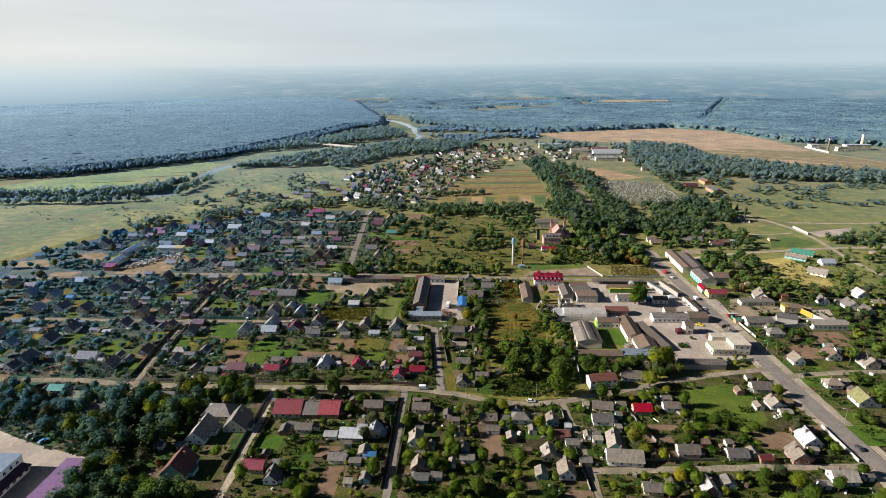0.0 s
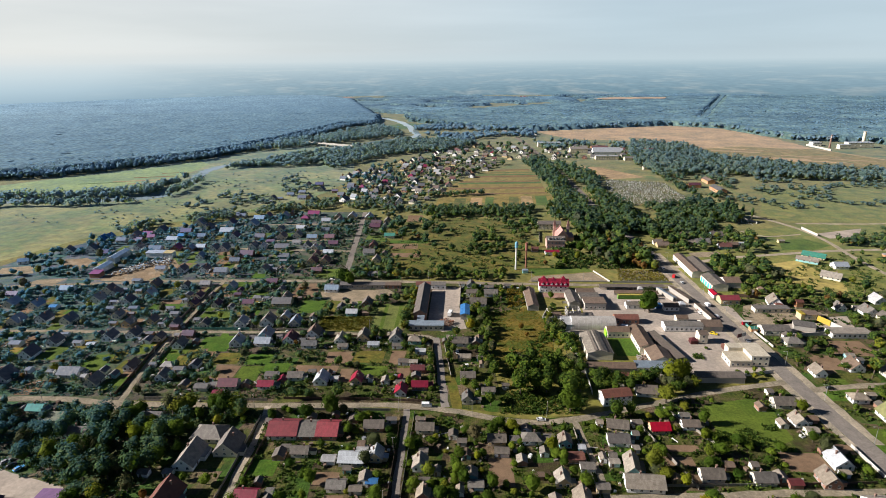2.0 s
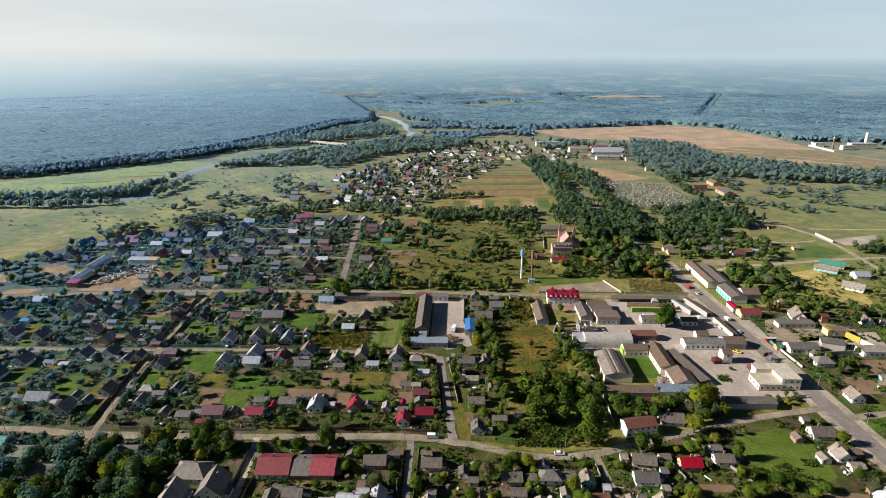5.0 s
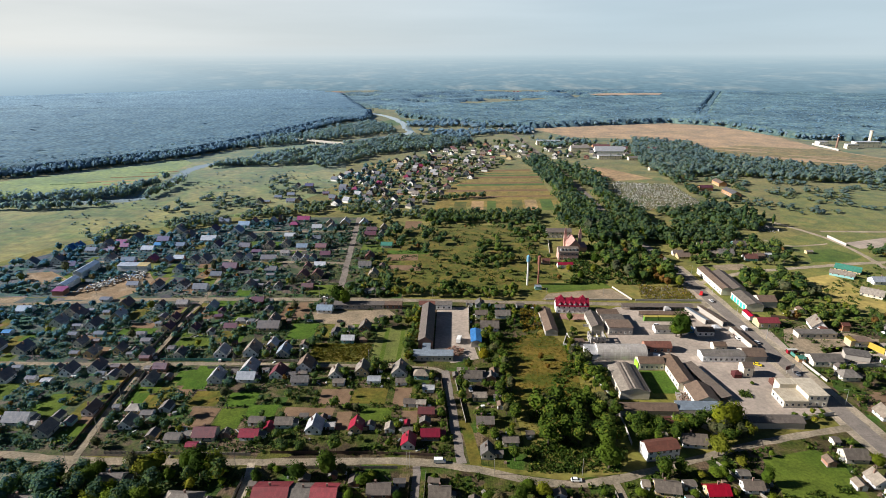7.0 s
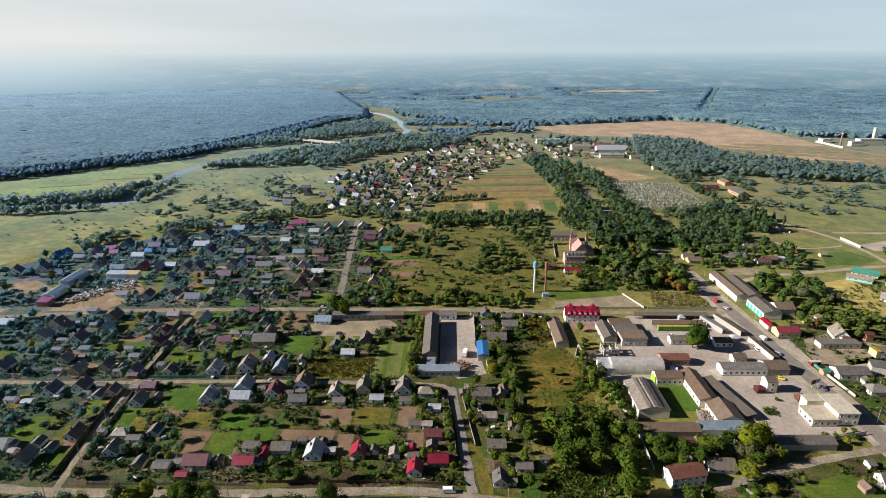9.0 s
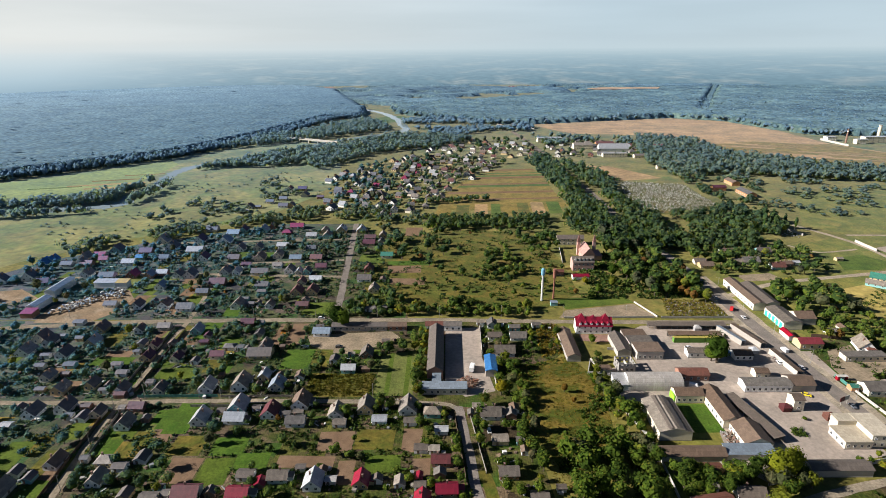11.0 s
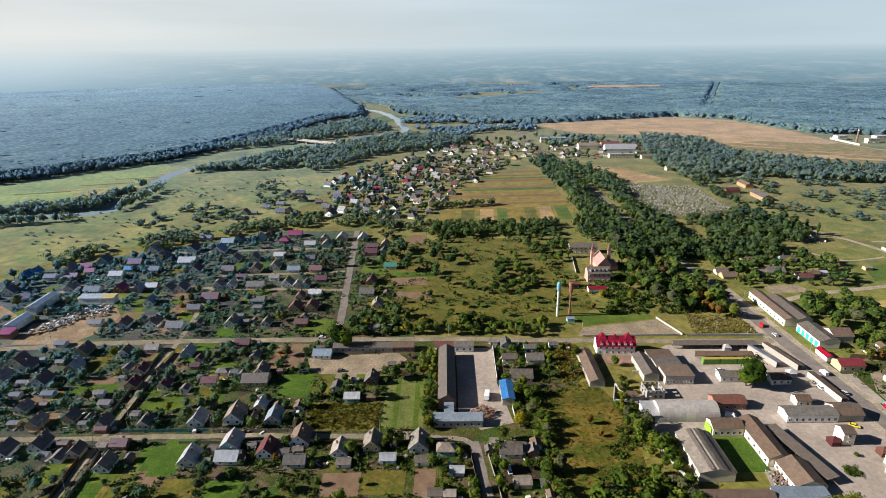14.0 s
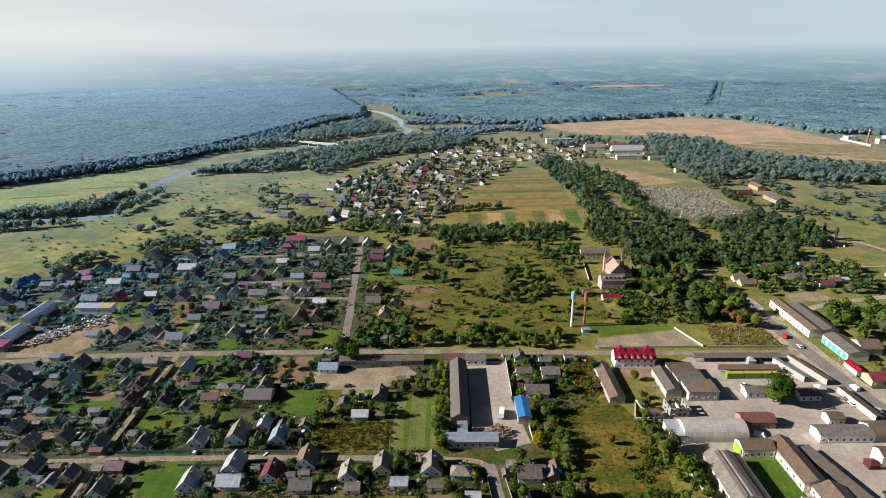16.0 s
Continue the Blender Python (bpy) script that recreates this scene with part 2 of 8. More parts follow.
    # the blue sheen on the beds is painted haze
    dusty_haze(nt, b.outputs[0], 0.15, BLUE_HAZE_TINT, 0.26, 0.6)
    return m


BEDS = garden_ground()
GRASS = soil_like("meadow grass", [(0.088, 0.150, 0.018), (0.148, 0.192, 0.028)], 0.03, 0.8, haze_weight=0.3)
MOWN = soil_like("mown hay", [(0.16, 0.20, 0.05), (0.21, 0.22, 0.07)], 0.05, 0.9, haze_weight=0.2)
LUSH = soil_like("lush grass", [(0.058, 0.140, 0.014), (0.100, 0.175, 0.022), (0.072, 0.152, 0.018)], 0.12, 0.9, haze_weight=0.2)
DRY = soil_like("dry grass", [(0.23, 0.185, 0.032), (0.33, 0.235, 0.052), (0.17, 0.175, 0.03)], 0.05, 0.5, relief=0.6, haze_weight=0.3)
GOLDEN = soil_like("golden meadow", [(0.37, 0.315, 0.08), (0.50, 0.39, 0.12), (0.27, 0.28, 0.07), (0.46, 0.36, 0.11)], 0.012, 0.2, haze_weight=0.35)
ORCHARD = soil_like("orchard grass", [(0.100, 0.128, 0.020), (0.205, 0.165, 0.034), (0.125, 0.145, 0.024), (0.25, 0.175, 0.042)], 0.04, 0.6, relief=0.5, haze_weight=0.3)
EAST_GRASS = soil_like("olive common grass", [(0.17, 0.20, 0.042), (0.27, 0.25, 0.058), (0.19, 0.215, 0.045), (0.31, 0.265, 0.07)], 0.03, 0.6, relief=0.5, haze_weight=0.35)
STRAW = soil_like("straw field", [(0.44, 0.285, 0.125), (0.54, 0.36, 0.175), (0.34, 0.245, 0.10)], 0.008, 0.2, haze_weight=0.3)
SOIL = soil_like("dug soil", [(0.215, 0.138, 0.088), (0.30, 0.20, 0.130)], 0.08, 2.6, relief=0.35, even=0.45)
BROWN_MEADOW = soil_like("olive-brown meadow", [(0.150, 0.140, 0.022), (0.235, 0.168, 0.036), (0.095, 0.125, 0.018), (0.200, 0.155, 0.030)], 0.07, 0.5, relief=0.6, haze_weight=0.2)
SAND = soil_like("sandy dirt", [(0.42, 0.335, 0.245), (0.35, 0.28, 0.20)], 0.06, 0.8)
BRICK_PAVING = soil_like("reddish paving", [(0.34, 0.20, 0.16), (0.42, 0.26, 0.21)], 0.2, 1.2, even=0.3)
FAR_SOIL = soil_like("ploughed tan field", [(0.40, 0.25, 0.15), (0.33, 0.21, 0.13)], 0.01, 0.1, haze_weight=0.25)
MARIGOLD = soil_like("marigold bed", [(0.5, 0.17, 0.02), (0.3, 0.15, 0.03)], 0.3, 1.5)
LANE = soil_like("dirt lane", [(0.39, 0.325, 0.25), (0.31, 0.262, 0.20), (0.43, 0.365, 0.285)], 0.07, 0.9)
ORANGE_SAND = soil_like("orange sand", [(0.42, 0.30, 0.20), (0.34, 0.25, 0.17), (0.45, 0.36, 0.27)], 0.06, 0.8)
PALE_LANE = soil_like("pale dirt lane", [(0.54, 0.455, 0.36), (0.45, 0.38, 0.30), (0.58, 0.495, 0.395)], 0.07, 0.9)
ASPHALT = soil_like("worn asphalt", [(0.25, 0.218, 0.198), (0.32, 0.28, 0.252)], 0.05, 1.5, 0.85, 0.1, even=0.3)
CONCRETE = soil_like("yard concrete", [(0.53, 0.447, 0.385), (0.44, 0.372, 0.322), (0.58, 0.488, 0.42)], 0.03, 0.5, 0.85, 0.1, even=0.4)
MEADOW_FAR = soil_like("flood meadow", [(0.18, 0.235, 0.062), (0.31, 0.285, 0.09), (0.185, 0.23, 0.062), (0.285, 0.26, 0.08)], 0.014, 0.12, haze_weight=0.6)
RIVER_GRASS = soil_like("mown river grass", [(0.24, 0.31, 0.055), (0.31, 0.35, 0.075)], 0.015, 0.15, haze_weight=0.6)
WATER, wnt, wb = shader("river water")
# pale base colour stands in for part of the sky's reflection
wb.inputs["Base Color"].default_value, wb.inputs["Roughness"].default_value = (0.25, 0.32, 0.36, 1), 0.03
bump(wnt, wb, noise_node(wnt, 0.5, 3).outputs[0], 0.008, 0.2)

ROOF = {
    "g": roofing("grey cement sheet", (0.215, 0.200, 0.180), (0.125, 0.112, 0.10), stain=0.8),
    "d": roofing("dark cement sheet", (0.20, 0.178, 0.158), (0.14, 0.122, 0.11)),
    "l": roofing("light cement sheet", (0.38, 0.345, 0.295), (0.22, 0.19, 0.155), stain=0.75),
    "r": roofing("crimson metal sheet", (0.34, 0.012, 0.045), (0.23, 0.02, 0.04), 0.45, stain=0.3),
    "q": roofing("scarlet metal sheet", (0.50, 0.006, 0.035), (0.38, 0.012, 0.035), 0.45, stain=0.3),
    "c": roofing("dusty pink-red sheet", (0.34, 0.055, 0.07), (0.24, 0.06, 0.065), 0.55),
    "m": roofing("maroon sheet", (0.15, 0.035, 0.04), (0.11, 0.04, 0.04), 0.6),
    "n": roofing("brown-red tile sheet", (0.21, 0.085, 0.06), (0.14, 0.07, 0.055), 0.7),
    "w": roofing("white zinc sheet", (0.56, 0.60, 0.65), (0.42, 0.45, 0.48), 0.4, stain=0.4),
    "b": roofing("blue metal sheet", (0.05, 0.22, 0.55), (0.08, 0.18, 0.36), 0.45, stain=0.3),
    "s": roofing("pale blue metal sheet", (0.30, 0.40, 0.52), (0.26, 0.32, 0.40), 0.45, stain=0.4),
    "t": roofing("rusty tan sheet", (0.225, 0.165, 0.122), (0.15, 0.105, 0.08)),
    "o": roofing("mossy olive sheet", (0.24, 0.24, 0.10), (0.16, 0.17, 0.08)),
    "e": roofing("teal green sheet", (0.06, 0.30, 0.22), (0.07, 0.20, 0.15)),
    "x": roofing("cream membrane", (0.74, 0.70, 0.58), (0.62, 0.58, 0.48), 0.7, stain=0.3),
    "y": roofing("yellow sheet", (0.62, 0.46, 0.04), (0.5, 0.38, 0.08), 0.5, stain=0.3),
    "p": roofing("purple membrane", (0.25, 0.12, 0.27), (0.21, 0.11, 0.22), 0.8, stain=0.4),
}
ROOF_WORDS = {"g": "grey cement-sheet", "d": "dark cement-sheet", "l": "pale cement-sheet", "r": "crimson metal", "q": "scarlet metal", "c": "dusty pink-red",
              "m": "maroon", "n": "brown-red", "w": "white zinc", "b": "bright blue", "s": "pale blue", "t": "rusty tan", "o": "mossy olive", "e": "teal green", "p": "purple", "y": "yellow", "x": "cream"}
WALL = {
    "w": plaster("whitewashed plaster", (0.84, 0.84, 0.83)), "y": plaster("ochre plaster", (0.55, 0.42, 0.24)), "b": plaster("red-brown brick", (0.30, 0.16, 0.115)),
    "t": plaster("turquoise plaster", (0.25, 0.50, 0.50)), "g": plaster("grey silicate brick", (0.42, 0.395, 0.36)), "k": plaster("pink plaster", (0.58, 0.36, 0.31)),
    "c": plaster("cream plaster", (0.70, 0.64, 0.52)), "o": plaster("orange brick wall", (0.50, 0.27, 0.14)),
}
WALL_WORDS = {"w": "whitewashed", "y": "ochre", "b": "brick", "t": "turquoise", "g": "grey brick", "k": "pink", "c": "cream", "o": "orange brick"}
GLASS = plain("window glass", (0.03, 0.036, 0.042), 0.08, 0.0, 0.6)
FRAME_WHITE = plain("white window frame", (0.72, 0.72, 0.70), 0.5)
WOOD = plain("weathered wood", (0.17, 0.12, 0.085), 0.85)
BRICK = plain("chimney brick", (0.22, 0.14, 0.11), 0.9)
PLINTH = plain("plinth concrete", (0.28, 0.265, 0.245), 0.9)
STEEL = plain("galvanised steel", (0.45, 0.46, 0.47), 0.45, 0.7)
BARK = plain("bark", (0.10, 0.078, 0.058), 0.95)
POLE_GREY = plain("weathered pole", (0.24, 0.22, 0.195), 0.9)
PANEL = plain("pale concrete panel", (0.42, 0.40, 0.365), 0.9)
LEAF = {
    "broad": foliage("broad leaves", (0.028, 0.062, 0.009), (0.130, 0.190, 0.024), 0.0),
    "dark": foliage("dark leaves", (0.026, 0.055, 0.008), (0.100, 0.155, 0.020), 0.0),
    "lime": foliage("yellow-green leaves", (0.10, 0.135, 0.012), (0.20, 0.215, 0.018), 0.05),
    "rust": foliage("turning leaves", (0.13, 0.06, 0.015), (0.20, 0.13, 0.03)),
    "silver": foliage("grey-green leaves", (0.06, 0.075, 0.035), (0.105, 0.115, 0.06)),
}
JOINED_LEAF = {
    "broad": foliage("broad leaves of joined trees", (0.030, 0.064, 0.010), (0.124, 0.180, 0.026), 0.185, True, 0.25, 0.28, 1.4, BLUE_HAZE_TINT),
    "dark": foliage("dark leaves of joined trees", (0.028, 0.058, 0.009), (0.094, 0.145, 0.020), 0.185, True, 0.25, 0.28, 1.4, BLUE_HAZE_TINT),
    "lime": foliage("yellow-green leaves of joined trees", (0.09, 0.125, 0.013), (0.18, 0.19, 0.02), 0.4, True),
    "rust": foliage("turning leaves of joined trees", (0.13, 0.06, 0.015), (0.20, 0.13, 0.03), 0.3, True),
    "silver": foliage("grey-green leaves of joined trees", (0.06, 0.075, 0.035), (0.105, 0.115, 0.06), 0.3, True),
}
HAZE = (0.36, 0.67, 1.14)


def treetops(name, dark, light, haze_weight, rough, west_gain=0.0, mottled=1.0):
    """A closed canopy seen from afar: single crowns as soft mottling with the shade between them painted darker, drifts
    of darker and lighter stands.
    """
    m, nt, b = shader(name)
    g = nt.nodes.new("ShaderNodeNewGeometry")
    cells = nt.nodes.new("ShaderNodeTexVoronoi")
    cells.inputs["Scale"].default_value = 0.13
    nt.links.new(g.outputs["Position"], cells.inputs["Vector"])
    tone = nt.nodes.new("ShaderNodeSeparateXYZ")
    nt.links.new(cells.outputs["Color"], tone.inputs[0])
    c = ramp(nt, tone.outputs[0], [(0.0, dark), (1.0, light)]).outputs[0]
    # shade in the gaps between crowns, put into the colour
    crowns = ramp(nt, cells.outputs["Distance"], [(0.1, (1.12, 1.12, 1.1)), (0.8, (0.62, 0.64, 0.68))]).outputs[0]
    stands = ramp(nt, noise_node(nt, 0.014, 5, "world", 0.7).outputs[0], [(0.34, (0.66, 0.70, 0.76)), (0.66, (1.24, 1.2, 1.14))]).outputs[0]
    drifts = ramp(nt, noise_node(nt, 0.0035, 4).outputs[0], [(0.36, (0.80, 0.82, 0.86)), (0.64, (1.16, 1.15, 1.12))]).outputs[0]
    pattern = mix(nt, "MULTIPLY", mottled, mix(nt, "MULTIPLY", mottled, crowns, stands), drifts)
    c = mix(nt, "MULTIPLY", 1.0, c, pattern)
    nt.links.new(c, b.inputs["Base Color"])
    dull(b, 0.9, 0.1)
    # haze over the far treetops, painted as sheen
    dusty_haze(nt, b.outputs[0], haze_weight, HAZE, rough, west_gain, -1150.0, -3000.0, pattern, 0.6)
    return m


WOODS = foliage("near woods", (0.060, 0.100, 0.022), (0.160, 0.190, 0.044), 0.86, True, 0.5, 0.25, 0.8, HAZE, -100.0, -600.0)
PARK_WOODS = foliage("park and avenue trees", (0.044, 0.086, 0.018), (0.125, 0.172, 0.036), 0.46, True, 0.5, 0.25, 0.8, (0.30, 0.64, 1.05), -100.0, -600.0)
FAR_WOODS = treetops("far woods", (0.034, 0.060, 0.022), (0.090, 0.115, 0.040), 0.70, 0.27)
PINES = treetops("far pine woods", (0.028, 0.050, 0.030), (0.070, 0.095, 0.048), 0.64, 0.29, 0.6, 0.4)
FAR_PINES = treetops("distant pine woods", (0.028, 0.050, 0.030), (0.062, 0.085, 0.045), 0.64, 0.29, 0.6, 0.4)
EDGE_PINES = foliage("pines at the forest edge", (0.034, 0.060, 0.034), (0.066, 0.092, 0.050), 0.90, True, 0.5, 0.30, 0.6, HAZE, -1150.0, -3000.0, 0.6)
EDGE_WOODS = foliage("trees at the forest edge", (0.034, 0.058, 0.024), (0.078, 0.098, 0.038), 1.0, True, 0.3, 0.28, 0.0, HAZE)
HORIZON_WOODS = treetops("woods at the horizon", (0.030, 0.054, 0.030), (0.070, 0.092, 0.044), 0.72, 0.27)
SHRUBS = foliage("shrubs and vegetables", (0.026, 0.058, 0.012), (0.086, 0.132, 0.025), 0.14, True, 0.2, 0.28, 1.4, BLUE_HAZE_TINT)

# ---- mesh helpers ----


def mesh_of(name, verts, faces, mats, slots=None, smooth=False):
    me = bpy.data.meshes.new(name)
    me.from_pydata([tuple(v) for v in verts], [], faces)
    for m in mats:
        me.materials.append(m)
    if slots:
        me.polygons.foreach_set("material_index", slots)
    if smooth:
        me.polygons.foreach_set("use_smooth", [True] * len(me.polygons))
    me.update()
    return me


def box_data(x0, y0, z0, x1, y1, z1):
    v = [(x, y, z) for z in (z0, z1) for x, y in ((x0, y0), (x1, y0), (x1, y1), (x0, y1))]
    return v, [(3, 2, 1, 0), (4, 5, 6, 7), (0, 1, 5, 4), (1, 2, 6, 5), (2, 3, 7, 6), (3, 0, 4, 7)]


def joined(*pieces):
    verts, faces = [], []
    for v, f in pieces:
        k = len(verts)
        verts += list(v)
        faces += [tuple(i + k for i in q) for q in f]
    return verts, faces


def part(name, data, material, parent, label="", at=None):
    """Links one mesh (verts and faces, or mesh data) as a part under a thing or a part."""
    me = data if isinstance(data, bpy.types.Mesh) else mesh_of(name, data[0], data[1], [material])
    ob = new(name, me)
    ob.parent = parent
    if at is not None:
        ob.matrix_basis = at
    if label:
        tagged(ob, label)
    return ob


def thing(name, m, label, category, group=""):
    ob = new(name)
    ob.empty_display_size = 0.5
    ob.matrix_basis = m
    return tagged(ob, label, category, group)


def inside(x, y, poly):
    hit, j = False, len(poly) - 1
    for i in range(len(poly)):
        (xi, yi), (xj, yj) = poly[i], poly[j]
        if (yi > y) != (yj > y) and x < (xj - xi) * (y - yi) / (yj - yi) + xi:
            hit = not hit
        j = i
    return hit


def to_line(x, y, a, b):
    dx, dy = b[0] - a[0], b[1] - a[1]
    k = max(0.0, min(1.0, ((x - a[0]) * dx + (y - a[1]) * dy) / (dx * dx + dy * dy)))
    return math.hypot(x - a[0] - k * dx, y - a[1] - k * dy)


ROADS, BLOCKED, OPEN_LAND = [], [], []      # what trees keep away from


def free(x, y, gap=1.0, fields=True):
    if any(abs(x - cx) < hw + gap and abs(y - cy) < hd + gap for cx, cy, hw, hd in BLOCKED):
        return False
    if fields and any(inside(x, y, p) for p in OPEN_LAND):
        return False
    return not any(to_line(x, y, a, b) < w / 2 + gap for a, b, w in ROADS)


# ---- ground, roads, fields ----
def disc(r, z, step=24):
    ring = [(r * math.cos(2 * math.pi * i / 96), 100 + r * math.sin(2 * math.pi * i / 96), z) for i in range(96)]
    return [(0, 100, z)] + ring, [(0, i + 1, (i + 1) % 96 + 1) for i in range(96)]


def structure(name, data, material, label):
    me = mesh_of(name, data[0], data[1], [material])
    return tagged(new(name, me), label, kind="structure")


structure("ground", disc(4850, 0.0), GROUND, "rough grassy ground with worn brown patches")


def field(name, poly, material, label, z=0.03, open_land=True):
    v = [(x, y, z) for x, y in poly] + [(x, y, z - 0.2) for x, y in poly]
    n = len(poly)
    f = [tuple(range(n))] + [(i, i + n, (i + 1) % n + n, (i + 1) % n) for i in range(n)]
    area = sum(poly[i][0] * poly[(i + 1) % n][1] - poly[(i + 1) % n][0] * poly[i][1] for i in range(n))
    if area < 0:
        f[0] = tuple(reversed(range(n)))
    if open_land:
        OPEN_LAND.append(poly)
    return structure(name, (v, f), material, label)


def smooth_line(pts, step=6.0):
    """A curve through the given points, evenly dense."""
    out = []
    for i in range(len(pts) - 1):
        p0, p1, p2, p3 = (Vector(pts[max(0, min(len(pts) - 1, i + k))]) for k in (-1, 0, 1, 2))
        n = max(1, int((p2 - p1).length / step))
        for j in range(n):
            u = j / n
            out.append(0.5 * ((2 * p1) + (p2 - p0) * u + (2 * p0 - 5 * p1 + 4 * p2 - p3) * u * u + (3 * p1 - p0 - 3 * p2 + p3) * u ** 3))
    return out + [Vector(pts[-1])]


def road(name, pts, width, material, label, z=0.06, wobble=0.35, keep=True, seed=1):
    line = smooth_line(pts)
    rng = random.Random(seed)
    v, f = [], []
    for i, p in enumerate(line):
        a, b = line[max(0, i - 1)], line[min(len(line) - 1, i + 1)]
        d = (b - a).normalized()
        nrm = Vector((-d.y, d.x))
        l, r = width / 2 + rng.uniform(-wobble, wobble), width / 2 + rng.uniform(-wobble, wobble)
        for off, zz in ((l, z - 0.15), (l, z), (-r, z), (-r, z - 0.15)):
            q = p + nrm * off
            v.append((q.x, q.y, zz))
        if i:
            k = 4 * i
            f += [(k - 4 + j, k + j, k + j + 1, k - 3 + j) for j in range(3)]
    if keep:
        for a, b in zip(pts[:-1], pts[1:]):
            ROADS.append((a, b, width))
    return structure(name, (v, f), material, label)


FRONT_STREET = [(-330, 275), (-264, 273.6), (-223, 274.5), (-187, 271.4), (-136, 271), (-88, 272), (-45, 273), (-15, 268.7), (2, 263.6), (22, 260.8), (42, 264), (77, 275.8), (113, 288.3), (168, 302)]
SECOND_STREET = [(-420, 346), (-298, 349.5), (-215, 349.5), (-155, 351), (-69, 350), (-34, 347.5), (-29, 343)]
THIRD_STREET = [(-420, 418), (-298, 430.5), (-254, 436), (-174, 439), (-48, 439), (20, 436.5), (77, 435), (150, 434)]
MAIN_ROAD = [(171, 150), (168.5, 216), (165, 268), (162, 320), (159, 374), (156, 430), (154, 465), (152, 510), (147, 560), (139, 650), (136, 780), (126, 975), (115, 1135), (100, 1300)]
road("road", MAIN_ROAD, 8.5, ASPHALT, "worn grey asphalt main road", 0.12, 0.1)
road("verge_1", [(x + 6.5, y) for x, y in MAIN_ROAD[:8]], 4.5, PALE_LANE, "pale dusty verge along the main road", 0.05, 0.6)
road("verge_2", [(x - 6.0, y) for x, y in MAIN_ROAD[:8]], 4.0, PALE_LANE, "pale dusty verge along the main road", 0.05, 0.6)
road("street_1", FRONT_STREET, 4.2, LANE, "pale dusty unpaved street", 0.07)
road("street_2", SECOND_STREET, 3.3, LANE, "pale dusty unpaved street", 0.07)
road("street_3", THIRD_STREET, 5.2, LANE, "pale worn street", 0.07)
road("lane_1", [(-108, 439), (-109.3, 473), (-112, 500), (-117, 560), (-121, 605), (-125, 650)], 5.0, ASPHALT, "grey asphalt lane", 0.085)
road("lane_2", [(-186, 262), (-188, 280), (-194, 316), (-196, 350), (-197.5, 381), (-201, 404), (-201, 437), (-206, 480), (-214, 540)], 3.0, LANE, "narrow pale dirt lane", 0.09)
road("lane_3", [(-29.5, 346), (-26.7, 322), (-23.8, 295), (-21.3, 272)], 4.2, ASPHALT, "narrow asphalt lane", 0.09)
road("lane_4", [(-40, 270), (-39.8, 246), (-39.3, 225), (-39.2, 190), (-39, 150)], 3.2, ASPHALT, "narrow asphalt lane", 0.09)
road("lane_5", [(-110, 271), (-107, 244), (-107, 226), (-105.5, 195), (-105, 150)], 3.2, PALE_LANE, "narrow dirt lane", 0.09)
road("lane_6", [(41, 262), (42, 250), (44, 232), (45, 213), (46, 180)], 3.0, LANE, "narrow dirt lane", 0.09)
road("lane_7", [(45, 212), (82, 214.3), (116, 217), (166, 219.5)], 4.0, LANE, "narrow dirt lane", 0.08)
road("lane_8", [(163, 291), (190, 296), (230, 300), (300, 306)], 4.5, LANE, "side road off the main road", 0.08)
road("lane_9", [(-20, 302), (-17, 285), (-15, 270)], 5.0, ORCHARD, "grassy track beside the lane", 0.04)
road("lane_10", [(157, 472), (180, 484), (200, 494), (220, 500), (271, 510.5), (323, 520), (420, 528)], 5.0, PALE_LANE, "pale side road", 0.08)
road("lane_14", [(300, 640), (316, 606), (324, 580), (326, 544), (322, 507), (322, 460), (330, 400)], 4.5, PALE_LANE, "pale dirt road across the common", 0.09)
road("lane_15", [(262, 580), (277, 562), (314, 569)], 2.5, PALE_LANE, "pale footpath", 0.085)
road("lane_16", [(330, 607), (432, 609), (560, 640)], 4.0, PALE_LANE, "pale dirt road", 0.085)
road("lane_11", [(-214, 540), (-150, 545), (-120, 548)], 3.6, LANE, "dirt lane", 0.08)
road("lane_12", [(-330, 510), (-260, 520), (-206, 517), (-112, 512)], 3.8, LANE, "dirt lane", 0.07)
road("lane_13", [(-300, 590), (-220, 597), (-121, 603)], 3.6, LANE, "dirt lane", 0.07)

field("gardens_1", [(-420, 150), (175, 150), (165, 300), (113, 290), (60, 270), (20, 263), (-20, 270), (-420, 277)], BEDS, "patchwork of garden beds, soil and grass", 0.012, False)
field("gardens_2", [(-420, 277), (-20, 272), (8, 268), (2, 352), (-420, 350)], BEDS, "patchwork of garden beds, soil and grass", 0.012, False)
field("gardens_3", [(-420, 350), (2, 352), (32, 400), (32, 436), (-420, 440)], BEDS, "patchwork of garden beds, soil and grass", 0.012, False)
field("gardens_4", [(-416, 440), (-60, 440), (-95, 600), (-120, 650), (-200, 650), (-310, 590), (-366, 550), (-400, 490)], BEDS, "patchwork of garden beds, soil and grass", 0.012, False)
field("gardens_5", [(160, 150), (420, 150), (420, 400), (166, 412)], BEDS, "patchwork of garden beds, soil and grass", 0.012, False)
field("market_yard", [(84, 305), (93, 295), (153, 311), (152, 374), (149, 430), (86, 430), (70, 418), (69, 385), (52, 380), (50, 350), (56, 346), (76, 352), (92, 350)], CONCRETE, "pale worn concrete market yard", 0.03)
field("depot_yard", [(-36, 428), (-15, 428), (-15.5, 392), (-10.5, 359), (-26, 354), (-36, 368)], CONCRETE, "pale concrete depot yard", 0.03)
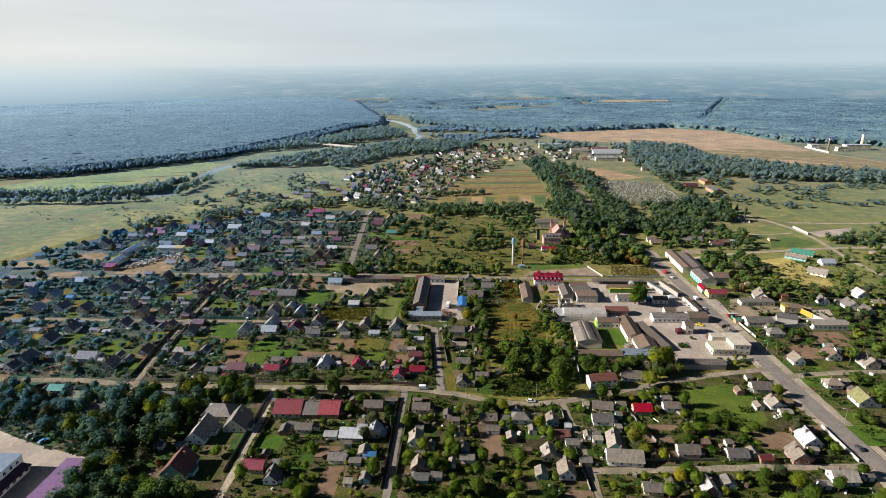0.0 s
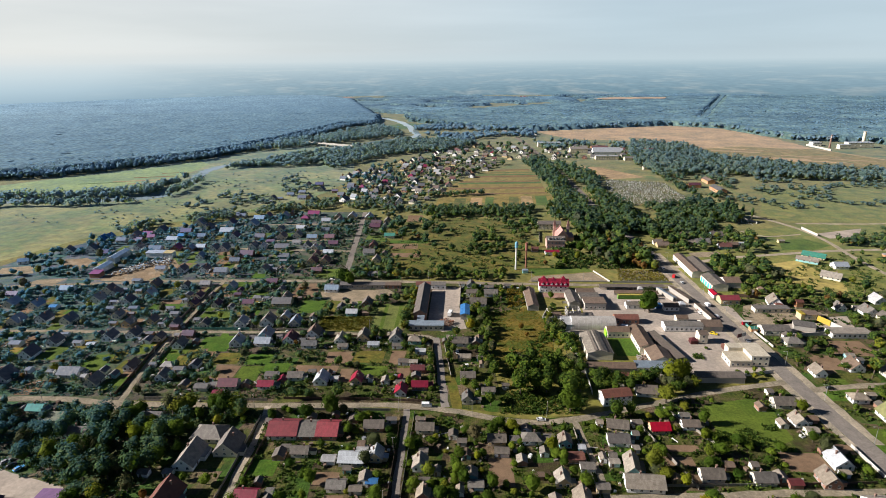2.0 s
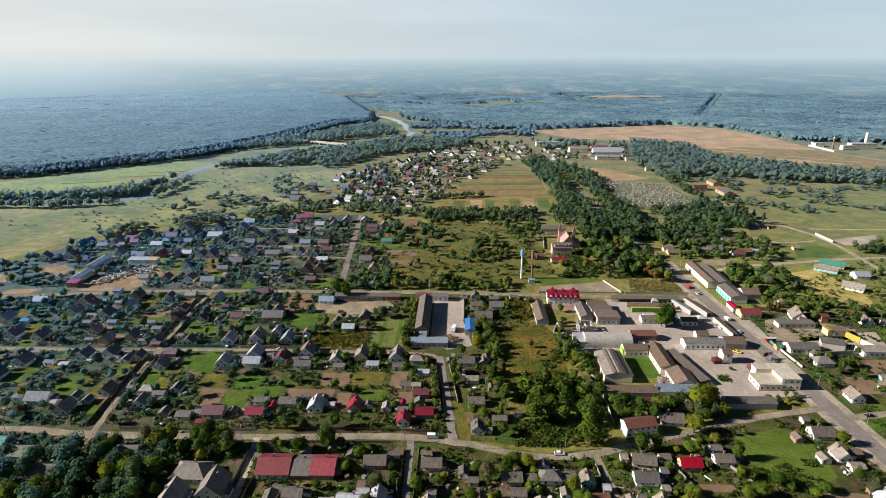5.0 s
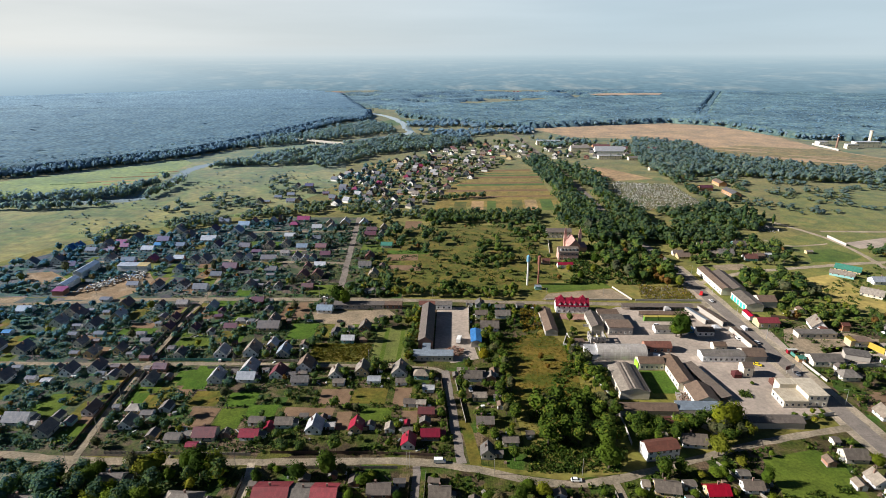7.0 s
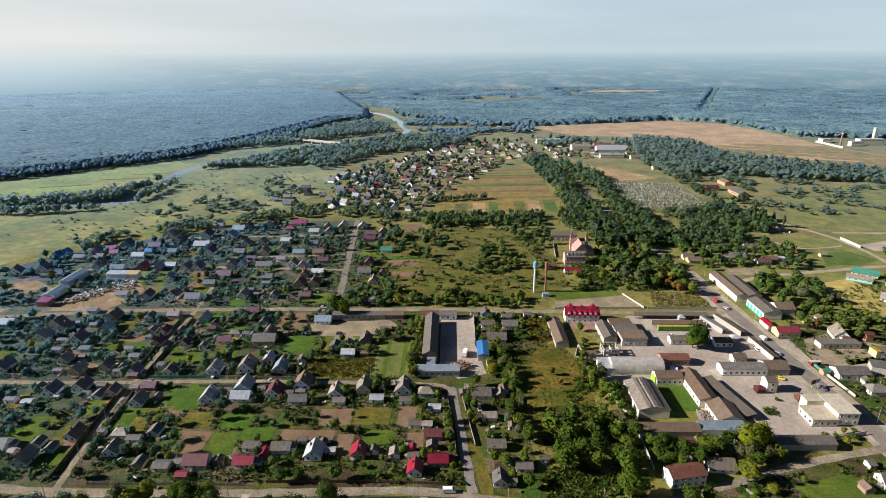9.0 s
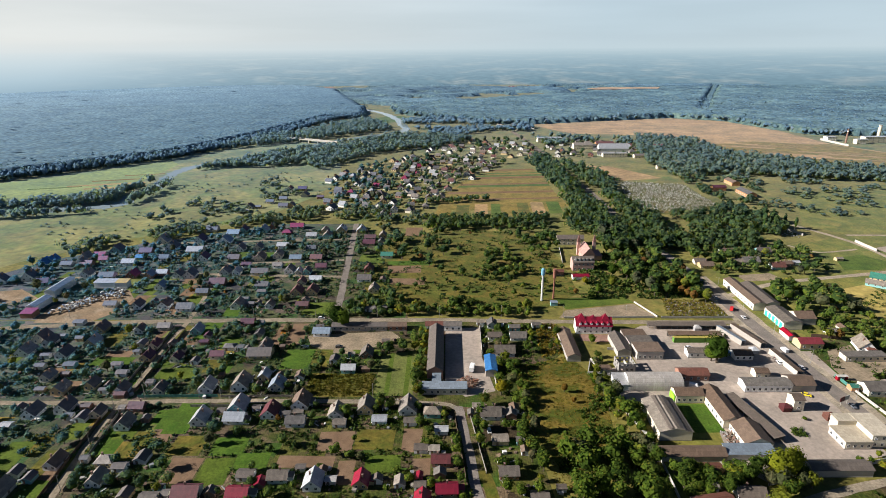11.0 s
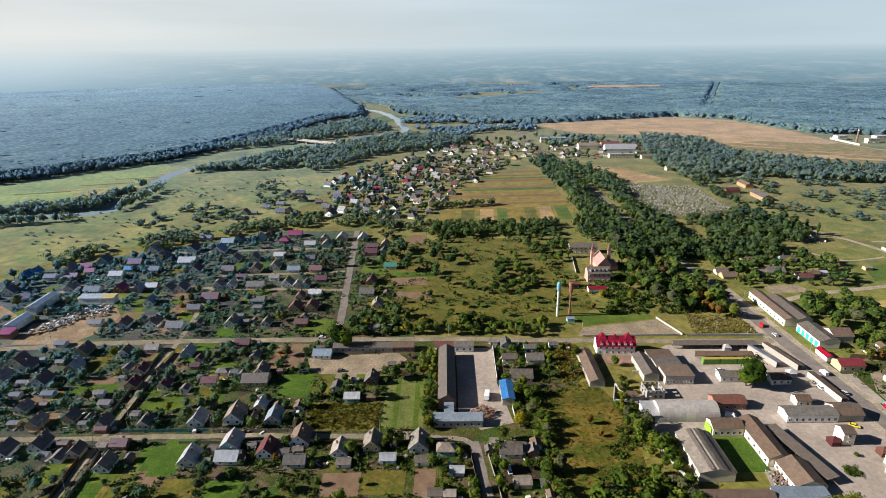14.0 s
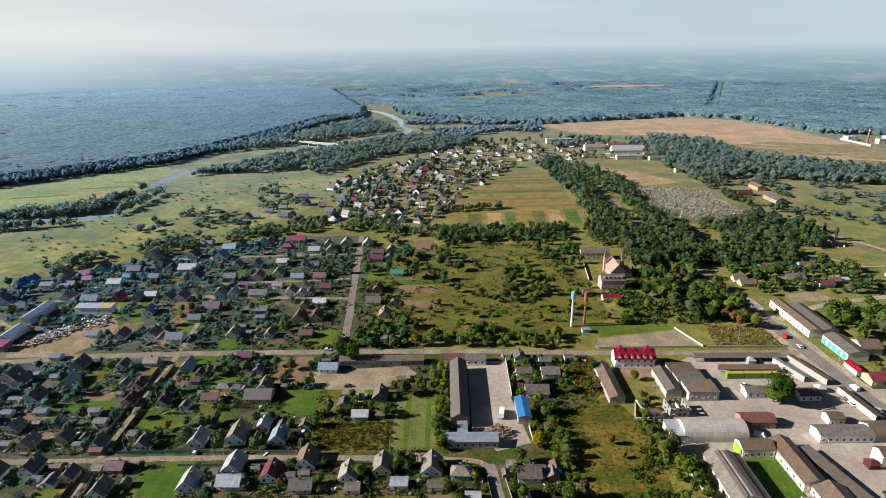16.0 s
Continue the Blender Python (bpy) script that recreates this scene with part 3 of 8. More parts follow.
field("shop_yard", [(-235, 232), (-203, 220), (-175, 212.5), (-160, 150), (-240, 150)], CONCRETE, "pale concrete yard beside the shop", 0.03)
field("trade_yard", [(189, 351), (234, 357), (242, 383), (226, 381), (190, 374)], CONCRETE, "pale concrete yard with white walls", 0.03)
field("sand_lot", [(-362, 486), (-345, 490), (-322, 474), (-336, 462), (-352, 468)], ORANGE_SAND, "bare sandy lot by the salvage yard", 0.035)
field("sand_lot", [(-402, 464), (-380, 470), (-366, 452), (-396, 450)], SAND, "bare sandy lot at the edge of the town", 0.035)
field("sand_lot", [(-352, 438), (-330, 440), (-332, 430), (-356, 428)], SAND, "bare sandy lot along the street", 0.035)
field("salvage_yard", [(-305, 462), (-266, 489), (-252, 470), (-256, 450), (-265, 436), (-300, 436)], ORANGE_SAND, "sandy orange salvage yard", 0.04)
field("meadow", [(3, 381), (33, 394), (45, 368), (42, 339), (38, 302), (12, 302), (4, 327), (0, 353)], BROWN_MEADOW, "golden dry meadow with tussocks", 0.02, False)
for i in range(8):
    x0 = -72.0 + 2.45 * i
    field(f"mown_plot_{i + 1}", [(x0, 355), (x0 + 2.45, 355), (x0 + 2.3, 396 + 0.6 * i), (x0 - 0.15, 395.4 + 0.6 * i)], (MOWN, MOWN, GRASS, MOWN)[i % 4], "freshly mown pale green strip", 0.03)
field("lawn", [(107, 277), (133, 284), (139, 273), (137, 251), (127, 246), (104, 247), (105, 261)], GRASS, "green lawn with worn olive patches", 0.03)
field("court_lawn", [(77, 347.5), (90, 347.5), (91, 326), (77, 326)], LUSH, "bright green courtyard lawn", 0.045)
field("sports_ground", [(43, 452), (91, 462), (100, 441.5), (37, 441)], SAND, "bare sandy sports ground", 0.03)
field("village_green", [(44, 454), (92, 464), (88, 474), (40, 470)], GRASS, "green strip of grass", 0.03)
field("orchard_meadow", [(-60, 455), (28, 452), (58, 480), (58, 540), (50, 620), (-35, 630), (-95, 600), (-98, 530), (-92, 460)], ORCHARD, "olive and golden meadow with scattered trees", 0.015, False)


def bed(name, x0, x1, y0, y1, material, label, z, seed, keep_open=True):
    """A garden bed, a little askew, with rows of ridges if it is dug."""
    a, px, py, pw, pd = radians(random.Random(seed).uniform(-2.5, 2.5)), (x0 + x1) / 2, (y0 + y1) / 2, x1 - x0, y1 - y0
    field(name, [(px + cx * pw / 2 * math.cos(a) - cy * pd / 2 * math.sin(a), py + cx * pw / 2 * math.sin(a) + cy * pd / 2 * math.cos(a)) for cx, cy in ((-1, -1), (1, -1), (1, 1), (-1, 1))], material, label, z, keep_open)


SOIL_BEDS_WEST = [(-92.2, -76.6, 314, 327.1), (-106.9, -82.7, 303.4, 310.8), (-80.5, -73.3, 293.7, 307.9), (-54.9, -46.3, 313.1, 329.1), (-151.9, -138.5, 294.5, 309.7), (-49.3, -42, 297.9, 309.1), (-1.2, 8.9, 217.4, 235), (-73.9, -63.9, 215.7, 224.1), (-68, -59.8, 192.9, 211), (76.1, 92, 241.4, 245.8), (73.6, 86.5, 231.7, 237.9), (124.4, 142.3, 229.8, 242.1)]
SOIL_BEDS_EAST = [(188.8, 201.5, 313, 329), (150.7, 158.6, 241.5, 248.5), (-139.9, -133.7, 407, 433.1), (-131.4, -121, 406.8, 434.2), (203, 227.2, 329.1, 347.6), (177.2, 188.7, 309, 326.2), (32.1, 43.4, 196.2, 200.6), (-217.7, -210.8, 448.4, 463.8), (-81.8, -55.4, 519.4, 534.5), (-78, -51.1, 496.5, 508.1), (-254.3, -240.7, 375.7, 382.2), (-229.8, -215.4, 392.3, 400.7), (-74.3, -57.9, 611, 636.6)]
GREEN_BEDS_FRONT = [(-165.4, -153.7, 325.6, 349.7, LUSH), (-156.4, -141.8, 311.1, 324.1, ORCHARD), (-137.9, -123.3, 311.1, 323.3, LUSH), (-137.5, -124.9, 293.7, 309.5, GRASS), (-124.8, -110.6, 302.6, 312.8, LUSH), (-75.9, -58.6, 314.6, 328.5, ORCHARD), (-69.6, -54.6, 300.6, 311.2, GRASS), (-104.3, -91.3, 221.1, 231.1, LUSH), (-127, -110.8, 380.5, 401.7, LUSH), (-110.2, -100.7, 382.5, 401.5, ORCHARD), (-107.4, -73.6, 354.3, 375.9, ORCHARD)]
GREEN_BEDS_BACK = [(-89.1, -73.3, 396.1, 401.1, GRASS), (-159.6, -152.8, 376.6, 385.5, LUSH), (-190.9, -169.5, 370.7, 381.3, GRASS), (-233.5, -211.1, 384, 393.3, LUSH), (-169.8, -159.4, 329, 344.7, LUSH), (167.1, 183.8, 233.3, 248.1, LUSH), (-107.3, -85.8, 540.3, 562.7, GRASS), (-82.9, -47.2, 536.4, 545, LUSH), (-130.8, -112, 446.8, 465.7, GRASS), (-215, -205.9, 456.4, 491.2, GRASS)]
for i, (x0, x1, y0, y1) in enumerate(SOIL_BEDS_WEST + SOIL_BEDS_EAST):
    bed(f"soil_plot_{i + 1}", x0, x1, y0, y1, SOIL, "dug brown garden soil", 0.025 + 0.001 * i, i)
for i, (x0, x1, y0, y1, mat) in enumerate(GREEN_BEDS_FRONT + GREEN_BEDS_BACK):
    bed(f"green_plot_{i + 1}", x0, x1, y0, y1, mat, "green garden plot", 0.055 + 0.001 * i, i + 50)
plot_rng = random.Random(12)
for i in range(96):
    px, py = plot_rng.uniform(-345, -160), plot_rng.choice((plot_rng.uniform(282, 342), plot_rng.uniform(358, 426), plot_rng.uniform(446, 560)))
    pw, pd = plot_rng.uniform(5, 12), plot_rng.uniform(10, 24)
    bed(f"strip_bed_{i + 1}", px - pw / 2, px + pw / 2, py - pd / 2, py + pd / 2, plot_rng.choice((GRASS, LUSH, SOIL, SOIL, DRY, ORCHARD, MOWN, GRASS)), "long narrow garden plot", 0.016 + 0.0004 * i, i + 200, i % 2 == 0)
for i in range(46):
    px, py = plot_rng.uniform(178, 330), plot_rng.uniform(195, 395)
    pw, pd = plot_rng.uniform(7, 16), plot_rng.uniform(9, 20)
    if not (182 < px < 245 and 340 < py):
        bed(f"east_bed_{i + 1}", px - pw / 2, px + pw / 2, py - pd / 2, py + pd / 2, plot_rng.choice((GRASS, LUSH, SOIL, DRY, GRASS, MOWN, SOIL)), "garden plot of the eastern gardens", 0.016 + 0.0004 * i, i + 400, i % 3 == 0)
field("trade_yard_ground", [(173, 381), (182, 399), (199, 405), (196, 394), (209, 396), (219, 394), (232, 386), (222, 372), (199, 370.5), (180, 366.5), (172.5, 368)], SAND, "pale dusty ground of the trade yard", 0.03)
field("trade_yard_apron", [(166.5, 372), (171.5, 372), (172.5, 398), (166.5, 398)], CONCRETE, "pale concrete apron beside the main road", 0.036)
bed("flower_bed", -137.3, -132.3, 420.6, 426.4, MARIGOLD, "bed of orange flowers", 0.085, 3)
field("dirt_yard", [(-119.5, 417.6), (-105.7, 420.2), (-69.2, 423.6), (-63.2, 415.6), (-73.9, 406.1), (-85.8, 395.2), (-101.8, 397.9), (-114.9, 405.7)], SAND, "sandy yard behind the garages", 0.05)
# farther land
RIVER_STRIPS = [(-505, 845, 60, 5), (-520, 815, 90, 6), (-480, 880, 50, 4), (-560, 800, 60, 5), (-490, 800, 70, 7)]
field("flood_meadow", [(-1300, 420), (-440, 430), (-388, 545), (-330, 605), (-230, 660), (-190, 760), (-175, 850), (-200, 980), (-190, 1100), (-260, 1190), (-330, 1230), (-440, 1060), (-540, 930), (-700, 760), (-1000, 700)], MEADOW_FAR, "olive and yellow flood meadow along the river", 0.01, False)
field("river_meadow", [(-470, 770), (-440, 860), (-440, 960), (-470, 995), (-560, 890), (-620, 840), (-700, 760), (-640, 730), (-520, 740)], RIVER_GRASS, "green mown river meadow", 0.03)
field("far_meadow", [(-300, 1290), (-150, 1480), (-110, 1560), (-180, 1600), (-240, 1500), (-330, 1320)], GRASS, "green meadow by the river", 0.03)
field("strip_fields", [(-50, 745), (-2, 870), (85, 920), (98, 715), (70, 690), (-40, 700)], DRY, "strips of golden and green field", 0.03)
field("straw_field", [(150, 1400), (300, 1450), (500, 1506), (600, 1444), (640, 1290), (640, 1118), (700, 960), (640, 900), (545, 906), (480, 948), (413, 1003), (415, 1163), (340, 1235), (215, 1260)], STRAW, "wide straw-coloured field", 0.03)
field("east_common", [(164, 414), (300, 400), (520, 400), (560, 640), (330, 604), (250, 575), (158, 505)], EAST_GRASS, "olive grass common", 0.012, False)
field("golden_field", [(237, 482), (270, 494), (275, 436), (262, 412), (238, 430), (238, 470)], GOLDEN, "golden stubble field", 0.03)
field("green_common", [(308, 556), (322, 534), (300, 522), (272, 521), (282, 548)], GRASS, "fresh green grass", 0.03)
field("pale_yard", [(331, 572), (385, 590), (363, 560), (334, 556)], CONCRETE, "pale concrete yard", 0.03)
field("tree_lot", [(186, 500), (215, 503), (212, 516), (184, 512)], SAND, "pale gravel lot", 0.03)
field("east_meadow", [(310, 640), (330, 612), (432, 614), (700, 720), (760, 900), (640, 880), (560, 830), (470, 795), (372, 760)], EAST_GRASS, "olive and golden meadow with scattered bushes", 0.02, False)
field("cemetery_ground", [(188, 832), (263, 814), (262, 716), (226, 678), (162, 680), (169, 753)], ORCHARD, "olive grassy cemetery ground", 0.03)
field("heath_field", [(150, 940), (200, 930), (250, 850), (190, 835)], STRAW, "tan field by the avenue", 0.03)
strip_rng = random.Random(8)
y_strip = 738.0
k_strip = 0
while y_strip < 905:
    wide = strip_rng.uniform(4, 13)
    shift = (y_strip - 738) * 0.38
    a, b = max(-47 + shift, -44), 94 - max(0, (y_strip - 880)) * 0.3
    field(f"crop_strip_{k_strip + 1}", [(a, y_strip), (b, y_strip + 8), (b, y_strip + wide + 8), (a + wide * 0.4, y_strip + wide)], strip_rng.choice((DRY, GRASS, STRAW, SOIL, DRY, GRASS, DRY)), "long narrow strip of field", 0.06)
    y_strip += wide + strip_rng.uniform(0.3, 3)
    k_strip += 1
field("stubble_meadow", [(428, 1118), (520, 1150), (610, 1110), (636, 1118), (690, 965), (640, 904), (548, 910), (484, 952), (416, 1008)], DRY, "olive-brown stubble in the nearer straw field", 0.045)
for i in range(20):
    a = strip_rng.uniform(425, 600)
    b = strip_rng.uniform(1010, 1150) - (a - 420) * 0.35
    ln = strip_rng.uniform(40, 90)
    field(f"stubble_strip_{i + 1}", [(a, b), (a + ln, b - ln * 0.42), (a + ln + 3, b - ln * 0.42 + 9), (a + 3, b + 9)], strip_rng.choice((SAND, STRAW, STRAW)), "pale stubble strip in the straw field", 0.07 + 0.002 * i)
STRIPS = [(-40, 692, 16), (-20, 694, 14), (0, 698, 14), (16, 700, 10), (30, 702, 12), (46, 704, 12), (62, 706, 14), (80, 708, 14)]
for i, (px, py, pw) in enumerate(STRIPS):
    field(f"strip_plot_{i + 1}", [(px - pw / 2, py - 24), (px + pw / 2, py - 24), (px + pw / 2 + 3, py + 24), (px - pw / 2 + 3, py + 24)], (DRY, GRASS, STRAW, ORCHARD)[i * 7 % 4], "narrow garden strip", 0.05)
RIVER = [(-1100, 668), (-720, 690), (-489, 703), (-448, 711), (-406, 725), (-410, 764), (-402, 801), (-417, 874), (-416, 918), (-404, 955), (-367, 972), (-350, 1024), (-312, 1069), (-285, 1120), (-230, 1200), (-150, 1280), (-122, 1330), (-140, 1430), (-160, 1530), (-230, 1700), (-400, 1900)]
for i, (px, py, ln, wd) in enumerate(RIVER_STRIPS):
    field(f"river_strip_{i + 1}", [(px, py), (px + ln, py + ln * 0.25), (px + ln - 2, py + ln * 0.25 + wd), (px - 2, py + wd)], (SOIL, STRAW, SOIL, GRASS, STRAW)[i], "dug strip in the river meadow", 0.06 + 0.003 * i)
road("water", RIVER, 18, WATER, "still river water, sky reflection put into its pale colour", 0.05, 3.0)


# ---- houses ----
MESHES = {}


def cached(key, make):
    if key not in MESHES:
        MESHES[key] = make()
    return MESHES[key]


def slab(quad, thick):
    """A roof slope: a quad given as seen from above, with thickness downward."""
    low = [(x, y, z - thick) for x, y, z in quad]
    n = len(quad)
    return list(quad) + low, [tuple(range(n)), tuple(reversed(range(n, 2 * n)))] + [(i + n, (i + 1) % n + n, (i + 1) % n, i) for i in range(n)]


def walls_data(w, d, h, style, rise):
    x, y = w / 2, d / 2
    v = [(-x, -y, 0), (x, -y, 0), (x, y, 0), (-x, y, 0), (-x, -y, h), (x, -y, h), (x, y, h), (-x, y, h)]
    if style == "v":
        v += [(0, -y, h + rise), (0, y, h + rise)]
        f = [(0, 1, 5, 8, 4), (2, 3, 7, 9, 6), (1, 2, 6, 5), (3, 0, 4, 7), (4, 8, 9, 7), (8, 5, 6, 9)]
    elif style == "h":
        v += [(-x, 0, h + rise), (x, 0, h + rise)]
        f = [(0, 1, 5, 4), (2, 3, 7, 6), (1, 2, 6, 9, 5), (3, 0, 4, 8, 7), (4, 5, 9, 8), (8, 9, 6, 7)]
    else:
        f = [(0, 1, 5, 4), (2, 3, 7, 6), (1, 2, 6, 5), (3, 0, 4, 7), (4, 5, 6, 7)]
    return v, f


def roof_data(w, d, h, style, rise, over=0.45, thick=0.16):
    x, y, t = w / 2, d / 2, thick
    if style == "v":
        s = rise / x
        lo, hi = h + t - over * s, h + rise + t
        return joined(slab([(-x - over, -y - over, lo), (0, -y - over, hi), (0, y + over, hi), (-x - over, y + over, lo)], t),
                      slab([(0, -y - over, hi), (x + over, -y - over, lo), (x + over, y + over, lo), (0, y + over, hi)], t))
    if style == "h":
        s = rise / y
        lo, hi = h + t - over * s, h + rise + t
        return joined(slab([(-x - over, -y - over, lo), (x + over, -y - over, lo), (x + over, 0, hi), (-x - over, 0, hi)], t),
                      slab([(-x - over, 0, hi), (x + over, 0, hi), (x + over, y + over, lo), (-x - over, y + over, lo)], t))
    if style == "p":
        X, Y, lo, hi = x + over, y + over, h + t - 0.1, h + rise + t
        if w >= d:
            r = [(-(x - y * 0.8), 0, hi), (x - y * 0.8, 0, hi)]
            q = [[(-X, -Y, lo), (X, -Y, lo), r[1], r[0]], [(X, Y, lo), (-X, Y, lo), r[0], r[1]], [(X, -Y, lo), (X, Y, lo), r[1]], [(-X, Y, lo), (-X, -Y, lo), r[0]]]
        else:
            r = [(0, -(y - x * 0.8), hi), (0, y - x * 0.8, hi)]
            q = [[(-X, Y, lo), (-X, -Y, lo), r[0], r[1]], [(X, -Y, lo), (X, Y, lo), r[1], r[0]], [(-X, -Y, lo), (X, -Y, lo), r[0]], [(X, Y, lo), (-X, Y, lo), r[1]]]
        return joined(*(slab(k, t) for k in q))
    if style == "f":
        return joined(slab([(-x - over, -y - over, h + 0.25), (x + over, -y - over, h + 0.25), (x + over, y + over, h + 0.25), (-x - over, y + over, h + 0.25)], 0.25))
    # lean-to, falling towards the front
    return joined(slab([(-x - over, -y - over, h + 0.15), (x + over, -y - over, h + 0.15), (x + over, y + over, h + rise + 0.15), (-x - over, y + over, h + rise + 0.15)], t))


def window_mesh(w, h):
    def make():
        fw = 0.09
        bars = [box_data(-w / 2, -0.07, 0, -w / 2 + fw, 0, h), box_data(w / 2 - fw, -0.07, 0, w / 2, 0, h), box_data(-w / 2 + fw, -0.07, 0, w / 2 - fw, 0, fw),
                box_data(-w / 2 + fw, -0.07, h - fw, w / 2 - fw, 0, h), box_data(-0.03, -0.06, fw, 0.03, 0, h - fw)]
        return mesh_of("window", *joined(*bars), [FRAME_WHITE])
    return cached(("window", w, h), make)


def pane_mesh(w, h):
    return cached(("pane", w, h), lambda: mesh_of("pane", *box_data(-w / 2 + 0.08, -0.035, 0.08, w / 2 - 0.08, -0.01, h - 0.08), [GLASS]))


def add_window(parent, x, y, z, turn=0, w=1.2, h=1.3):
    win = part("window", window_mesh(w, h), None, parent, at=pose(x, y, z, 0, 0, turn))
    part("pane", pane_mesh(w, h), None, win)
    return win


def chimney_mesh():
    return cached("chimney", lambda: mesh_of("chimney", *joined(box_data(-0.3, -0.3, -1.0, 0.3, 0.3, 1.0), box_data(-0.38, -0.38, 1.0, 0.38, 0.38, 1.14)), [BRICK]))


def door_mesh():
    return cached("door", lambda: mesh_of("door", *joined(box_data(-0.5, -0.06, 0, 0.5, 0, 2.05), box_data(-0.6, -0.09, 2.05, 0.6, 0, 2.15)), [WOOD]))


def house(x, y, w, d, rot, code, near=True, seed=0, group="", keep_box=True):
    """A village house or shed: plinth, walls with gables, thick roof, chimney, windows and a door."""
    style, rc, wc = code
    rng = random.Random(seed)
    shed = min(w, d) < 5.2 or (style == "h" and w > 11 and d < 5)
    h = 2.15 if shed else rng.uniform(2.35, 2.7)
    rise = {"v": w * rng.uniform(0.42, 0.50), "h": min(d, 9.5) * rng.uniform(0.28, 0.37), "p": min(w, d) * 0.36}[style]
    if shed:
        rise *= 0.6
    if wc in "wg":
        wc = rng.choice((wc, "w", "w", "w", "w", "y", "c", "c", "t"))
    if rc in "dg" and x < -40 and y > 275 and not shed:
        rc = random.Random(seed + 77).choice(("d", "d", "g", "g", "l", "l", "s", "t", "w", "m"))
    kind = "shed" if shed else "house"
    label = f"{'small' if shed else 'one-storey'} {WALL_WORDS[wc]} {kind} with a {ROOF_WORDS[rc]} {'hipped' if style == 'p' else 'gabled'} roof"
    ob = thing(kind, pose(x, y, 0, 0, 0, rot + rng.uniform(-1.5, 1.5)), label, kind, group)
    part("wall", walls_data(w, d, h, style, rise), WALL[wc], ob)
    roof = part("roof", roof_data(w, d, h, style, rise, 0.3 if shed else 0.5), ROOF[rc], ob)
    if near:
        part("plinth", box_data(-w / 2 - 0.06, -d / 2 - 0.06, 0, w / 2 + 0.06, d / 2 + 0.06, 0.35), PLINTH, ob)
    if not shed:
        side = rng.choice((-1, 1)) * w * 0.16
        if style == "v":
            part("chimney", chimney_mesh(), None, roof, at=pose(side, rng.uniform(-0.2, 0.2) * d, h + rise - abs(side) * rise / (w / 2) + 0.5))
        else:
            part("chimney", chimney_mesh(), None, roof, at=pose(rng.uniform(-0.25, 0.25) * w, d * 0.1, h + rise * 0.8 + 0.5))
        n = max(2, int(w / 3.2))
        for i in range(n):
            add_window(ob, -w / 2 + (i + 0.5) * w / n, -d / 2, 0.95, 0, 1.15, 1.35)
        if style == "v" and w > 6.5:
            add_window(ob, 0, -d / 2, h + rise * 0.22, 0, 0.9, 1.1)
        if near and rng.random() < 0.6:      # glazed porch or lean-to at the side
            aw, ad, up = rng.uniform(2.0, 3.2), d * rng.uniform(0.35, 0.6), h - 0.5
            porch = part("porch", walls_data(aw, ad, up, "f", 0), WALL[wc], ob, at=pose(w / 2 + aw / 2 - 0.02, rng.uniform(-0.2, 0.2) * d, 0))
            part("porch_roof", slab([(-aw / 2, -ad / 2 - 0.2, up + 0.35), (aw / 2 + 0.25, -ad / 2 - 0.2, up), (aw / 2 + 0.25, ad / 2 + 0.2, up), (-aw / 2, ad / 2 + 0.2, up + 0.35)], 0.1), ROOF[rng.choice((rc, "t", "d", "g"))], porch)
        if near:
            for i in range(max(2, int(d / 4))):
                add_window(ob, -w / 2, -d / 2 + (i + 0.5) * d / max(2, int(d / 4)), 0.95, -90, 1.15, 1.35)
            part("door", door_mesh(), None, ob, at=pose(w / 2, rng.uniform(-0.25, 0.25) * d, 0.3, 0, 0, 90))
    else:
        part("door", door_mesh(), None, ob, at=pose(-w * 0.2, -d / 2, 0.02))
    BLOCKED.append((x, y, w / 2, d / 2))
    return ob


WEST_FRONT = [
    (-229.2, 297.8, 13.7, 9, 0, 'hdw'),
    (-262.4, 292.2, 10.5, 10.5, 0, 'vdw'),
    (-210.8, 289.2, 8.3, 9.3, 0, 'vdw'),
    (-199.5, 305.6, 7.0, 9.0, 0, 'vtw'),
    (-204.1, 296.4, 4.0, 4.5, 0, 'vdw'),
    (-212.0, 299.8, 4.6, 5.2, 0, 'vdw'),
    (-176.2, 295.4, 7.2, 8.1, 0, 'vdg'),
    (-178.4, 306.1, 8.4, 6.0, 0, 'ply'),
    (-170.7, 302.7, 5.6, 4.0, 0, 'hdw'),
    (-164.2, 308.4, 6.2, 6.9, 0, 'vdw'),
    (-150.1, 285.3, 8.1, 5.8, 0, 'hgw'),
    (-160.3, 287.2, 4.7, 5.3, 0, 'vdg'),
    (-184.1, 331.3, 7.9, 8.8, 0, 'vlw'),
]

WEST_YARD = [
    (-162.0, 258.4, 9.0, 6.5, 0, 'hdw'),
    (-206.7, 256.4, 9.6, 6.9, 0, 'hog'),
    (-223.3, 263.4, 7.7, 5.5, 0, 'heg'),
    (-188.6, 244.9, 10.8, 7.8, 0, 'htg'),
    (-213.0, 241.2, 3.6, 4.0, 0, 'vwg'),
    (-129.0, 206.0, 11.0, 12.0, 0, 'vng'),
    (-130.3, 230.0, 8.8, 14.5, 0, 'vlw'),
    (-116.3, 238.0, 10.5, 11.5, 0, 'vdw'),
    (-128.5, 246.0, 14.0, 10.0, 0, 'plw'),
    (-145.3, 220.0, 4.2, 3.2, 0, 'hgg'),
    (-135.1, 220.4, 3.8, 3.2, 0, 'hlg'),
]

